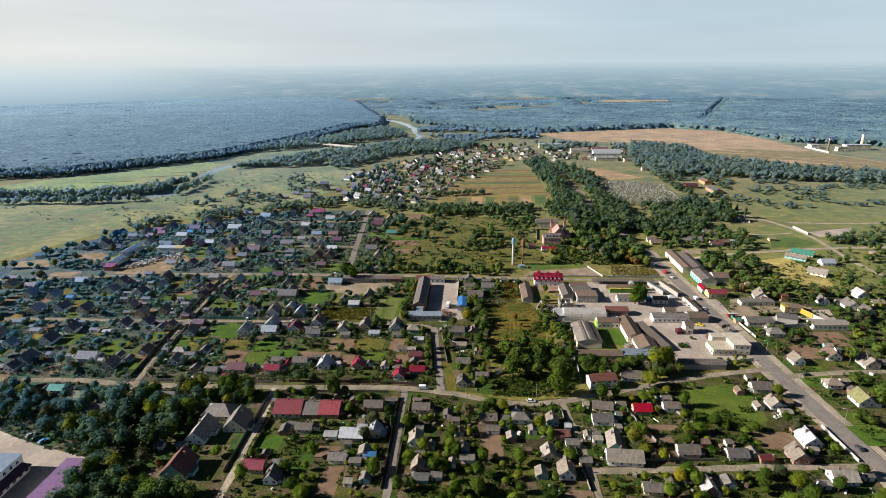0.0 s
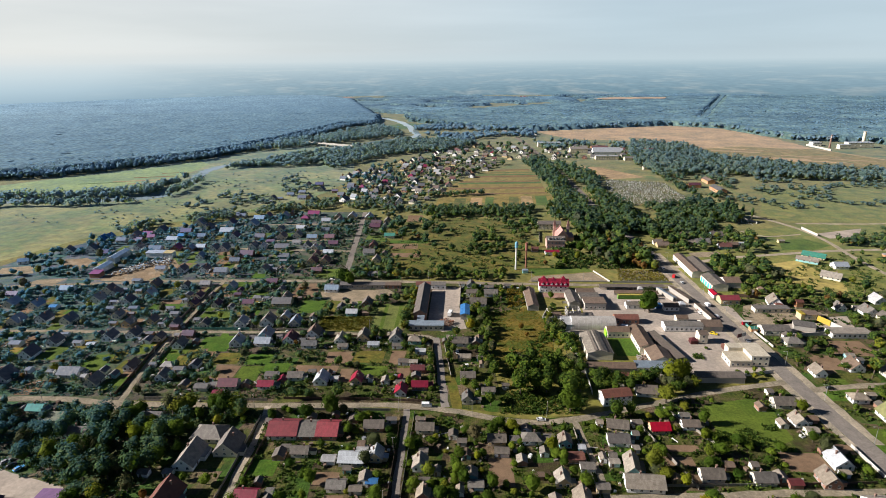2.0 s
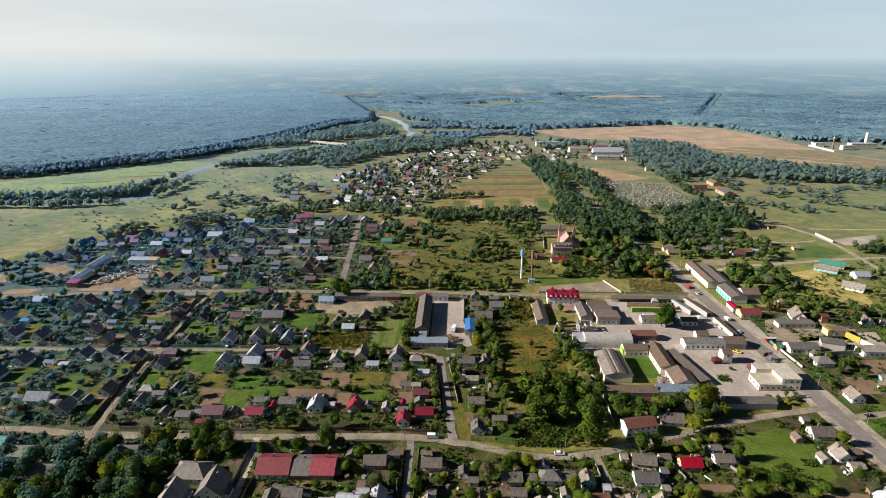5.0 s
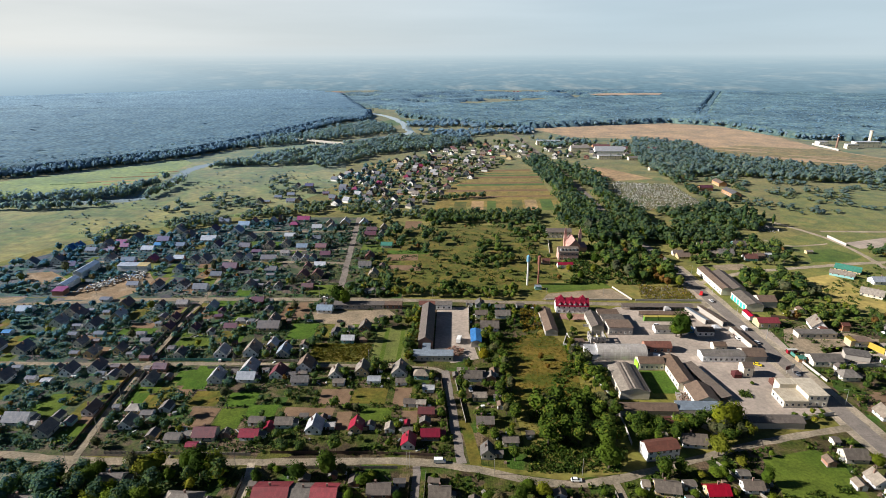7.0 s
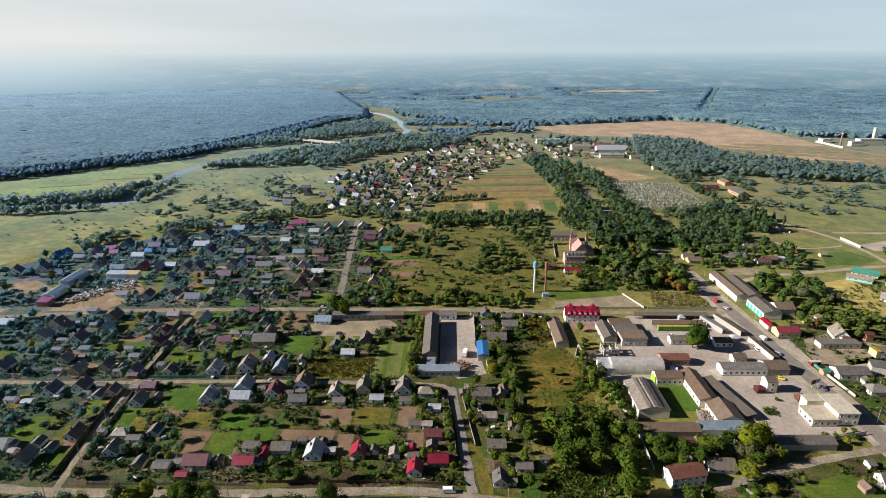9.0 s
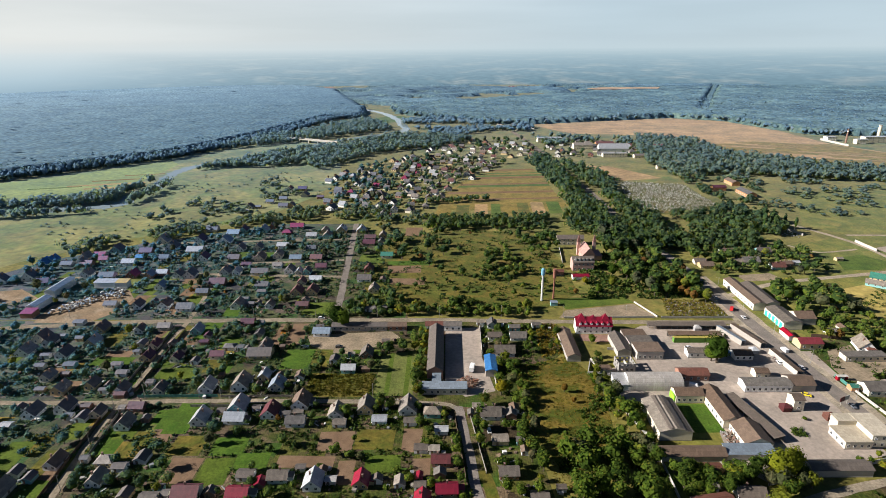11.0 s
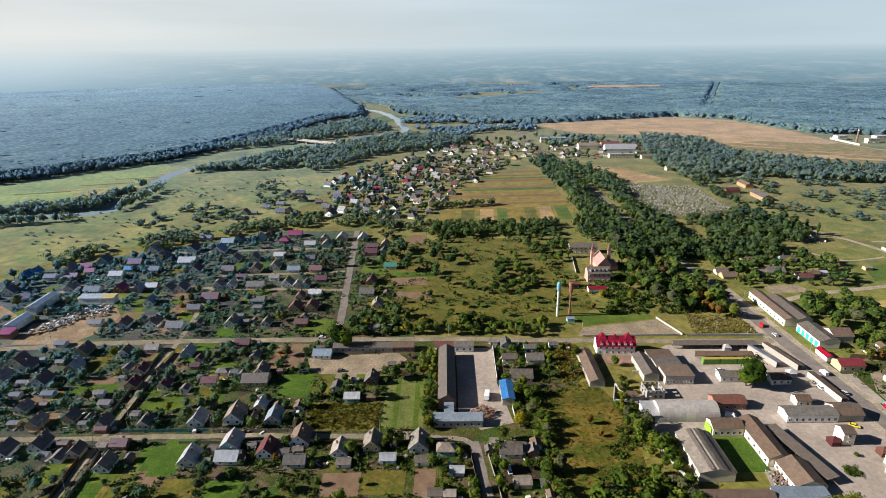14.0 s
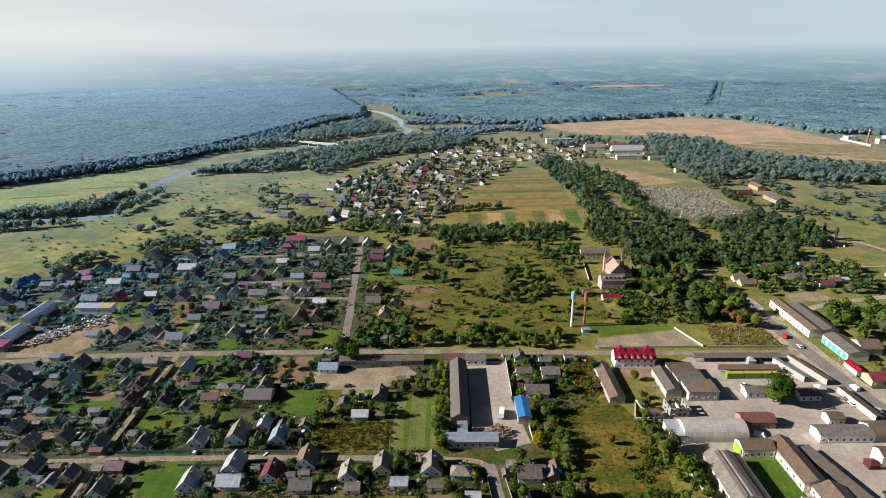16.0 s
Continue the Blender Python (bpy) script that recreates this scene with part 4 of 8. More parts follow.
WEST_BACK = [
    (-248.2, 332.4, 6.1, 4.4, 0, 'hdw'),
    (-238.3, 330.0, 5.0, 3.6, 0, 'hww'),
    (-285.6, 330.3, 8.1, 5.8, 0, 'hdw'),
    (-262.9, 332.7, 8.1, 9.1, 0, 'vdw'),
    (-232.8, 340.2, 8.2, 9.2, 0, 'vdw'),
    (-219.7, 343.9, 8.2, 9.2, 0, 'vdw'),
    (-206.9, 336.6, 6.2, 6.9, 0, 'vdw'),
    (-201.3, 339.7, 5.4, 6.0, 0, 'vdw'),
    (-184.7, 344.3, 8.3, 6.0, 0, 'hmb'),
    (-307.4, 343.1, 7.0, 5.0, 0, 'hdg'),
    (-287.8, 311.3, 6.4, 7.2, 0, 'vdg'),
    (-265.0, 284.3, 6.5, 7.3, 0, 'vdg'),
]

MIDDLE_NORTH = [
    (-150.2, 334.9, 8.0, 9.0, 0, 'vww'),
    (-135.8, 344.5, 8.6, 9.6, 0, 'vww'),
    (-134.2, 335.2, 9.9, 7.1, 0, 'hww'),
    (-118.9, 340.0, 8.1, 9.1, 0, 'vgw'),
    (-106.3, 348.0, 8.8, 9.9, 0, 'vdg'),
    (-105.2, 332.8, 9.2, 6.6, 0, 'hgg'),
    (-87.5, 339.8, 7.4, 8.3, 0, 'vlw'),
    (-84.7, 331.6, 5.9, 4.2, 0, 'hgg'),
    (-74.0, 343.8, 8.0, 9.0, 0, 'vly'),
    (-66.5, 334.2, 7.3, 5.3, 0, 'hww'),
    (-53.7, 343.2, 8.7, 9.7, 0, 'vlw'),
    (-52.0, 332.7, 5.9, 4.2, 0, 'hgg'),
    (-41.9, 339.4, 8.3, 6.0, 0, 'plw'),
]

MIDDLE_SOUTH = [
    (-37.6, 326.4, 5.8, 4.2, 0, 'hww'),
    (-46.3, 314.0, 6.2, 4.5, 0, 'hdg'),
    (-37.7, 306.2, 7.9, 5.7, 0, 'hmb'),
    (-35.2, 289.6, 8.7, 6.3, 0, 'hrb'),
    (-44.5, 283.8, 6.3, 7.1, 0, 'vrw'),
    (-46.2, 296.7, 2.4, 4, 0, 'vrb'),
    (-53.8, 293.8, 4.4, 4.9, 0, 'vlw'),
    (-69.4, 294.4, 6.4, 7.2, 0, 'vrw'),
    (-88.4, 293.8, 7.6, 8.5, 0, 'vww'),
    (-81.6, 295.0, 4.1, 3.2, 0, 'hww'),
    (-103.2, 296.9, 8.3, 6.0, 0, 'hdg'),
    (-116.8, 298.0, 7.3, 5.3, 0, 'hdg'),
    (-109.5, 293.5, 4.1, 4.6, 0, 'vrb'),
    (-116.5, 288.0, 8.7, 6.3, 0, 'hrw'),
    (-136.4, 287.9, 10.5, 7.6, 0, 'hgg'),
    (-139.3, 279.8, 4.6, 3.3, 0, 'hrb'),
]

CRIMSON_ROW = [
    (-95.1, 250.6, 13.2, 12.6, 0, 'hcw'),
    (-83.9, 250.6, 8.6, 12.2, 0, 'hgb'),
    (-74.5, 250.6, 9.4, 12.0, 0, 'hcb'),
    (-64.4, 259.5, 4.2, 4.7, 0, 'vdb'),
    (-53.9, 254.4, 8.8, 6.3, 0, 'hdb'),
    (-92.2, 233.2, 4.9, 5.5, 0, 'vdb'),
    (-83.5, 235.2, 7.3, 5.3, 0, 'hgg'),
]

GARDEN_WEST = [
    (-49.9, 233.6, 6.3, 7.1, 0, 'vww'),
    (-56.4, 236.2, 4.9, 3.5, 0, 'hww'),
    (-69.9, 230.4, 6.2, 4.5, 0, 'hwg'),
    (-60.0, 231.2, 11.3, 8.1, 0, 'hwg'),
    (-52.3, 219.2, 5.1, 5.7, 0, 'vlg'),
    (-63.1, 214.8, 8.0, 5.8, 0, 'hgg'),
    (-55.1, 212.8, 4.9, 3.5, 0, 'hgg'),
    (-49.0, 202.8, 4.2, 4.7, 0, 'vlg'),
    (-55.6, 200.1, 3.4, 3.2, 0, 'hlg'),
    (-97.2, 207.9, 9.2, 6.6, 0, 'hry'),
    (-87.5, 201.9, 6.4, 7.2, 0, 'vgw'),
    (-49.2, 217.0, 4.6, 3.3, 0, 'hbg'),
]

GARDEN_EAST = [
    (-30.0, 253.4, 8.7, 6.3, 0, 'hgw'),
    (-30.4, 228.4, 6.5, 7.3, 0, 'vlw'),
    (-22.9, 224.7, 2.8, 4, 0, 'vlg'),
    (-27.8, 210.9, 5.2, 5.8, 0, 'vlb'),
    (-25.9, 203.6, 6.4, 4.6, 0, 'hgt'),
    (-19.7, 205.1, 4.3, 3.2, 0, 'hgg'),
    (-16.7, 248.8, 4.0, 4.5, 0, 'vdg'),
    (-12.8, 243.7, 4.0, 3.2, 0, 'hdg'),
    (-10.5, 235.2, 3.3, 4, 0, 'vtg'),
    (2.8, 245.8, 8.5, 6.1, 0, 'hgy'),
    (4.7, 237.4, 6.7, 4.8, 0, 'hgw'),
    (18.4, 246.5, 8.9, 6.4, 0, 'pgw'),
    (23.2, 237.8, 3.7, 4.1, 0, 'vlw'),
    (33.2, 245.1, 5.4, 6.0, 0, 'vlt'),
    (39.9, 240.9, 2.9, 3.2, 0, 'hww'),
    (12.9, 232.0, 4.2, 4.7, 0, 'vlb'),
]

GARDEN_FAR_EAST = [
    (36.1, 234.8, 7.6, 5.5, 0, 'hnb'),
    (40.0, 228.6, 6.4, 4.6, 0, 'hgg'),
    (-7.0, 216.8, 6.7, 4.8, 0, 'hgw'),
    (-8.8, 223.0, 5.1, 5.7, 0, 'vlw'),
    (28.3, 220.4, 5.8, 6.5, 0, 'vlw'),
    (-13.4, 213.3, 3.0, 4, 0, 'vlg'),
    (23.8, 208.6, 4.7, 5.3, 0, 'vlw'),
    (34.4, 209.8, 7.3, 8.2, 0, 'vlw'),
    (43.6, 216.8, 5.2, 3.7, 0, 'hgg'),
    (59.5, 257.6, 10.1, 7.3, -6, 'hgy'),
    (57.2, 247.0, 9.8, 7.1, 0, 'hdw'),
    (63.3, 241.0, 2.9, 3.2, 0, 'hlg'),
    (78.3, 256.0, 9.0, 6.5, 3, 'hqw'),
    (93.5, 259.1, 8.1, 5.8, 0, 'hdg'),
    (51.8, 231.9, 4.2, 3.2, 0, 'hlg'),
    (47.7, 234.6, 2.8, 4, 0, 'vlg'),
]

EAST_ROW = [
    (60.6, 219.5, 14.8, 8.5, -2, 'hlw'),
    (58.6, 229.5, 6.4, 11.5, -8, 'vlw'),
    (89.5, 225.2, 9.5, 6.8, 0, 'hgw'),
    (109.8, 223.6, 8.9, 6.4, 0, 'hgw'),
    (117.3, 225.0, 4.0, 4.5, 0, 'vlw'),
    (121.1, 221.3, 5.3, 3.8, 0, 'hmb'),
    (87.5, 211.1, 3.0, 4, 0, 'vlw'),
    (89.4, 202.3, 6.1, 6.8, 0, 'vwb'),
    (98.9, 206.2, 4.6, 5.2, 0, 'vlw'),
    (146.7, 210.6, 10.4, 7.5, 0, 'hlw'),
    (136.9, 206.1, 4.1, 3.2, 0, 'hlg'),
    (135.6, 223.4, 7.6, 8.5, 0, 'vlb'),
    (146.5, 235.0, 8.3, 9.3, 0, 'vww'),
    (67.1, 200.8, 7.8, 5.6, 0, 'hgw'),
]

EAST_NORTH = [
    (133.3, 274.6, 3.8, 4.3, 0, 'vtb'),
    (145.6, 278.2, 10.1, 7.3, 0, 'hgw'),
    (145.2, 263.2, 6.6, 7.4, 0, 'vlw'),
    (136.7, 261.0, 4.0, 4.5, 0, 'vlw'),
    (147.2, 256.0, 5.5, 4.0, 0, 'hlw'),
    (190.6, 268.0, 8.7, 9.7, 0, 'vow'),
    (185.0, 282.8, 8.7, 6.3, 0, 'plw'),
    (179.8, 307.8, 7.0, 7.8, 0, 'vlw'),
    (202.8, 314.4, 8.3, 9.3, 0, 'vtw'),
    (208.0, 326.6, 4.9, 3.5, 0, 'hlw'),
    (184.7, 342.3, 10.3, 7.4, 0, 'plw'),
    (218.0, 305.8, 8.6, 9.6, 0, 'vlw'),
]

RIVERSIDE_LANE = [
    (-12.0, 339.7, 8.6, 6.2, 0, 'hdg'),
    (-3.0, 342.5, 4.3, 4.8, 0, 'vtg'),
    (-11.7, 319.9, 7.5, 5.4, 0, 'hlw'),
    (-10.0, 299.0, 8.2, 5.9, 0, 'hdb'),
    (-10.0, 277.8, 5.4, 6.0, 0, 'vgg'),
    (0.6, 285.8, 7.4, 5.3, 0, 'hdg'),
    (-1.9, 312.6, 2.8, 4, 0, 'vtg'),
    (81.5, 287.2, 11.1, 8.0, -4, 'hdw'),
    (73.8, 301.4, 7.0, 5.0, 0, 'hnb'),
]

SECOND_ROW = [
    (-157.5, 361.2, 8.3, 9.3, 0, 'vww'),
    (-180.9, 359.1, 6.8, 7.6, 0, 'vdw'),
    (-200.2, 358.8, 6.0, 6.7, 0, 'vdw'),
    (-199.1, 355.0, 6.3, 4.5, 0, 'hnb'),
    (-218.0, 363.3, 5.6, 6.3, 0, 'vdw'),
    (-232.1, 359.6, 7.8, 8.7, 0, 'vdw'),
    (-208.7, 374.8, 6.8, 4.9, 0, 'hdg'),
    (-216.4, 383.2, 6.3, 4.5, 0, 'hdg'),
    (-203.6, 391.4, 7.2, 8.1, 0, 'vdw'),
    (-186.4, 390.0, 6.6, 7.4, 0, 'vmw'),
    (-174.7, 387.0, 4.0, 4.5, 0, 'vdg'),
    (-164.5, 393.2, 8.8, 6.3, 0, 'hdg'),
    (-206.0, 405.0, 6.4, 7.2, 0, 'vmw'),
    (-214.4, 406.8, 4.9, 5.5, 0, 'vdg'),
]

SECOND_ROW_BACK = [
    (-244.2, 408.2, 8.6, 9.6, 0, 'vww'),
    (-270.1, 409.0, 7.6, 8.5, 0, 'vtw'),
    (-252.4, 394.6, 8.4, 9.4, 0, 'vtg'),
    (-242.0, 383.0, 6.0, 4.3, 0, 'hdw'),
    (-249.0, 425.5, 8.6, 9.6, 0, 'vdw'),
    (-224.1, 423.8, 6.3, 7.1, 0, 'vtg'),
    (-210.8, 427.8, 8.6, 6.2, 0, 'hdg'),
    (-188.5, 422.8, 7.5, 8.4, 0, 'vww'),
    (-179.3, 416.4, 4.0, 4.5, 0, 'vmg'),
    (-178.3, 408.4, 4.9, 3.5, 0, 'hmb'),
    (-161.1, 402.6, 8.0, 5.8, 0, 'pgw'),
    (-246.0, 370.8, 5.8, 6.5, 0, 'vdg'),
    (-257.8, 382.0, 5.1, 3.7, 0, 'hdg'),
    (-268.4, 434.4, 7.7, 5.5, 0, 'hdg'),
]

SECOND_ROW_EAST = [
    (-140.5, 402.7, 7.5, 8.4, 0, 'vgw'),
    (-140.8, 394.8, 12.9, 9, 0, 'hgw'),
    (-160.5, 433.0, 8.7, 6.3, 0, 'hmb'),
    (-149.0, 419.2, 5.0, 5.6, 0, 'vdg'),
    (-131.3, 371.3, 5.7, 6.4, 0, 'vww'),
    (-140.9, 363.8, 9.2, 10.3, 0, 'vgw'),
    (-122.2, 362.7, 7.8, 8.7, 0, 'vgw'),
    (-112.7, 371.8, 4.7, 5.3, 0, 'vtg'),
    (-111.1, 420.2, 10.7, 7.7, 0, 'hgw'),
    (-97.4, 388.0, 5.1, 5.7, 0, 'vdg'),
    (-80.4, 394.4, 7.2, 8.1, 0, 'vgb'),
    (-88.1, 378.2, 7.8, 5.6, 0, 'hdw'),
    (-71.1, 408.7, 4.3, 3.2, 0, 'hdb'),
    (-14.5, 338.4, 9.9, 7.1, 0, 'hgw'),
    (-4.8, 338.6, 4.6, 5.2, 0, 'vlb'),
]

THIRD_ROW = [
    (-225.6, 459.8, 8.8, 9.9, 0, 'vdw'),
    (-210.0, 455.4, 11.9, 8.6, 0, 'hdw'),
    (-244.1, 459.0, 8.2, 9.2, 0, 'vtg'),
    (-263.0, 461.0, 9.6, 6.9, 0, 'hdg'),
    (-176.0, 459.2, 9.4, 10.5, 0, 'vdw'),
    (-168.7, 461.1, 7.0, 5.0, 0, 'hdg'),
    (-154.4, 459.0, 6.3, 7.1, 0, 'vlw'),
    (-132.2, 458.5, 9.4, 6.8, 0, 'hnb'),
    (-85.9, 453.1, 8.1, 5.8, 0, 'hgw'),
    (-7.1, 429.9, 6.8, 7.6, 0, 'vgg'),
    (6.4, 425.8, 7.8, 5.6, 0, 'hgw'),
    (7.2, 414.1, 10.9, 7.8, 0, 'hgw'),
    (20.4, 429.0, 6.3, 4.5, 0, 'hdg'),
    (-6.6, 414.8, 9.3, 6.7, 0, 'hdg'),
    (-2.4, 396.7, 13.3, 9, 0, 'hgw'),
]

FOURTH_ROW = [
    (-361.6, 539.4, 9.4, 10.5, 0, 'vbw'),
    (-359.2, 546.2, 8.7, 9.7, 0, 'vbw'),
    (-336.0, 553.3, 8.9, 10.0, 0, 'vdw'),
    (-327.0, 558.8, 11.3, 8.1, 0, 'hrw'),
    (-319.2, 571.2, 10.9, 10.5, 0, 'vdw'),
    (-289.4, 552.6, 8.8, 6.3, 0, 'hbt'),
    (-291.5, 566.2, 12.4, 8.9, 0, 'hmb'),
    (-269.6, 550.7, 11.1, 8.0, 0, 'hgw'),
    (-325.3, 537.2, 10.9, 7.8, 0, 'hnb'),
    (-341.3, 537.2, 10.1, 7.3, 0, 'hdg'),
    (-293.1, 540.8, 11.7, 8.4, 0, 'hdg'),
    (-294.6, 512.1, 13.1, 9, 0, 'hdw'),
    (-312.2, 515.6, 8.8, 9.9, 0, 'vdw'),
    (-275.8, 513.8, 8.7, 9.7, 0, 'vrb'),
    (-262.7, 513.2, 8.0, 9.0, 0, 'vdb'),
    (-254.8, 517.6, 9.6, 6.9, 0, 'hwb'),
]

FOURTH_ROW_EAST = [
    (-240.6, 513.2, 7.3, 8.2, 0, 'vdw'),
    (-231.5, 513.8, 8.7, 9.7, 0, 'vdw'),
    (-206.4, 519.4, 8.1, 9.1, 0, 'vdw'),
    (-243.6, 491.7, 7.5, 8.4, 0, 'vdg'),
    (-204.3, 497.7, 11.9, 8.6, 0, 'hnb'),
    (-208.5, 480.4, 8.7, 6.3, 0, 'hdg'),
    (-236.3, 550.8, 8.7, 9.7, 0, 'vmw'),
    (-250.6, 568.8, 13.2, 9, 0, 'hgw'),
    (-290.8, 595.4, 11.4, 10.5, 0, 'vgw'),
    (-289.6, 628.2, 8.5, 9.5, 0, 'vbt'),
    (-257.8, 597.0, 9.6, 10.5, 0, 'vdw'),
    (-259.5, 629.5, 11.1, 8.0, 0, 'hgw'),
    (-234.0, 593.8, 11.3, 10.5, 0, 'vgw'),
    (-274.9, 578.6, 10.1, 10.5, 0, 'vdg'),
]

FIFTH_ROW = [
    (-210.5, 549.2, 11.0, 7.9, 0, 'hgg'),
    (-212.9, 572.8, 8.3, 9.3, 0, 'vgg'),
    (-198.8, 576.0, 8.4, 9.4, 0, 'vdw'),
    (-189.1, 550.0, 9.5, 10.5, 0, 'vgw'),
    (-176.0, 556.0, 8.8, 9.9, 0, 'vgw'),
    (-159.5, 549.1, 11.0, 7.9, 0, 'hgg'),
    (-142.4, 548.7, 11.0, 7.9, 0, 'hny'),
    (-134.4, 529.3, 9.8, 7.1, 0, 'hdg'),
    (-197.6, 518.8, 7.4, 8.3, 0, 'vdw'),
    (-179.6, 518.8, 14.7, 9, 0, 'hgw'),
    (-157.3, 521.6, 8.8, 9.9, 0, 'vgw'),
    (-149.2, 518.3, 6.6, 7.4, 0, 'vdw'),
    (-143.3, 519.6, 5.9, 6.6, 0, 'vdw'),
    (-194.9, 533.2, 8.4, 6.0, 0, 'hgw'),
    (-170.0, 532.7, 8.4, 6.0, 0, 'hdg'),
    (-152.2, 573.4, 9.1, 6.6, 0, 'hdg'),
]

SIXTH_ROW = [
    (-178.7, 580.6, 10.1, 7.3, 0, 'hgw'),
    (-169.9, 492.8, 9.7, 7.0, 0, 'hdg'),
    (-166.9, 481.9, 6.7, 4.8, 0, 'hdw'),
    (-142.4, 499.0, 6.3, 7.1, 0, 'vnw'),
    (-133.2, 503.8, 9.2, 6.6, 0, 'hww'),
    (-141.4, 480.7, 8.6, 9.6, 0, 'vny'),
    (-130.9, 482.0, 8.6, 9.6, 0, 'vny'),
    (-234.4, 615.8, 11.8, 8.5, 0, 'hgw'),
    (-228.1, 625.8, 7.5, 8.4, 0, 'vdw'),
    (-209.5, 626.2, 9.2, 10.3, 0, 'vwg'),
    (-204.0, 636.7, 6.6, 7.4, 0, 'vdb'),
    (-184.9, 617.8, 9.1, 6.6, 0, 'prb'),
    (-180.0, 636.6, 12.2, 8.8, 0, 'hrw'),
    (-159.9, 608.8, 9.8, 7.1, 0, 'hgw'),
    (-144.9, 607.1, 8.8, 9.9, 0, 'vdt'),
    (-150.0, 621.0, 8.2, 9.2, 0, 'vdg'),
]

LANE_ROW = [
    (-134.7, 624.2, 10.0, 10.5, 0, 'vwy'),
    (-115.9, 623.4, 9.1, 10.2, 0, 'vwy'),
    (-104.8, 602.0, 10.5, 7.6, 0, 'hng'),
    (-93.9, 607.4, 7.1, 8.0, 0, 'vdw'),
    (-103.9, 586.4, 11.0, 7.9, 0, 'hmw'),
    (-93.1, 588.1, 6.0, 6.7, 0, 'vdg'),
    (-84.9, 554.7, 10.3, 7.4, 0, 'heg'),
    (-96.0, 524.3, 7.5, 8.4, 0, 'vnb'),
    (-96.9, 504.5, 10.6, 7.6, 0, 'hgw'),
    (-82.9, 503.6, 4.2, 4.7, 0, 'vtg'),
    (-87.3, 484.4, 7.4, 8.3, 0, 'vlw'),
    (-101.0, 676.2, 9.0, 10.1, 0, 'vdw'),
    (-92.2, 666.0, 6.9, 7.7, 0, 'vdw'),
    (-91.5, 693.8, 8.3, 9.3, 0, 'vdw'),
    (-104.3, 699.0, 10.4, 7.5, 0, 'hdg'),
]

HILL_ROW = [
    (-257.2, 692.8, 6.4, 7.2, 0, 'vlw'),
    (-249.5, 694.6, 5.2, 3.7, 0, 'hlw'),
    (-250.6, 710.5, 7.5, 8.4, 0, 'vtw'),
    (-241.9, 710.7, 7.5, 5.4, 0, 'hgy'),
    (-214.4, 712.9, 10.8, 7.8, 0, 'hgw'),
    (-206.1, 714.9, 7.5, 8.4, 0, 'vgw'),
    (-234.6, 731.6, 8.9, 6.4, 0, 'hgw'),
    (-228.1, 793.1, 7.3, 8.2, 0, 'vnw'),
    (-212.3, 792.2, 11.0, 7.9, 0, 'hmw'),
    (-202.2, 761.4, 9.3, 10.4, 0, 'vdg'),
    (-161.5, 752.8, 9.1, 10.2, 0, 'vlw'),
    (-158.2, 765.4, 7.0, 7.8, 0, 'vlw'),
    (-181.9, 751.4, 8.0, 5.8, 0, 'hnb'),
    (-173.9, 741.2, 5.6, 4.0, 0, 'hlw'),
    (-223.0, 744.3, 9.1, 6.6, 0, 'hgw'),
]

EAST_OUTER = [
    (207.0, 537.5, 12.6, 9, 0, 'hgw'),
    (168.6, 529.8, 11.0, 7.9, 0, 'hty'),
    (166.6, 537.2, 8.9, 6.4, 0, 'hdw'),
    (198.4, 559.3, 11.7, 8.4, 0, 'htw'),
    (196.9, 536.8, 9.7, 7.0, 0, 'hly'),
    (229.4, 560.8, 11.7, 8.4, 0, 'hdg'),
    (222.8, 525.9, 9.4, 6.8, 0, 'hnw'),
    (233.2, 532.2, 8.1, 5.8, 0, 'htb'),
    (241.2, 534.8, 7.4, 5.3, 0, 'hww'),
    (133.9, 587.5, 10.8, 7.8, 0, 'hdg'),
]

EAST_FIELDS = [
    (204.0, 401.5, 9.5, 12.0, -14, 'vlw'),
    (243.1, 393.2, 6.5, 7.3, 0, 'vlw'),
    (258.0, 386.6, 9.2, 10.3, 0, 'vgw'),
    (276.8, 406.2, 8.2, 9.2, 0, 'vww'),
    (279.4, 391.9, 8.6, 6.2, 0, 'hlw'),
    (255.4, 393.5, 7.3, 5.3, 0, 'hgw'),
    (262.7, 376.8, 7.6, 8.5, 0, 'vgw'),
]

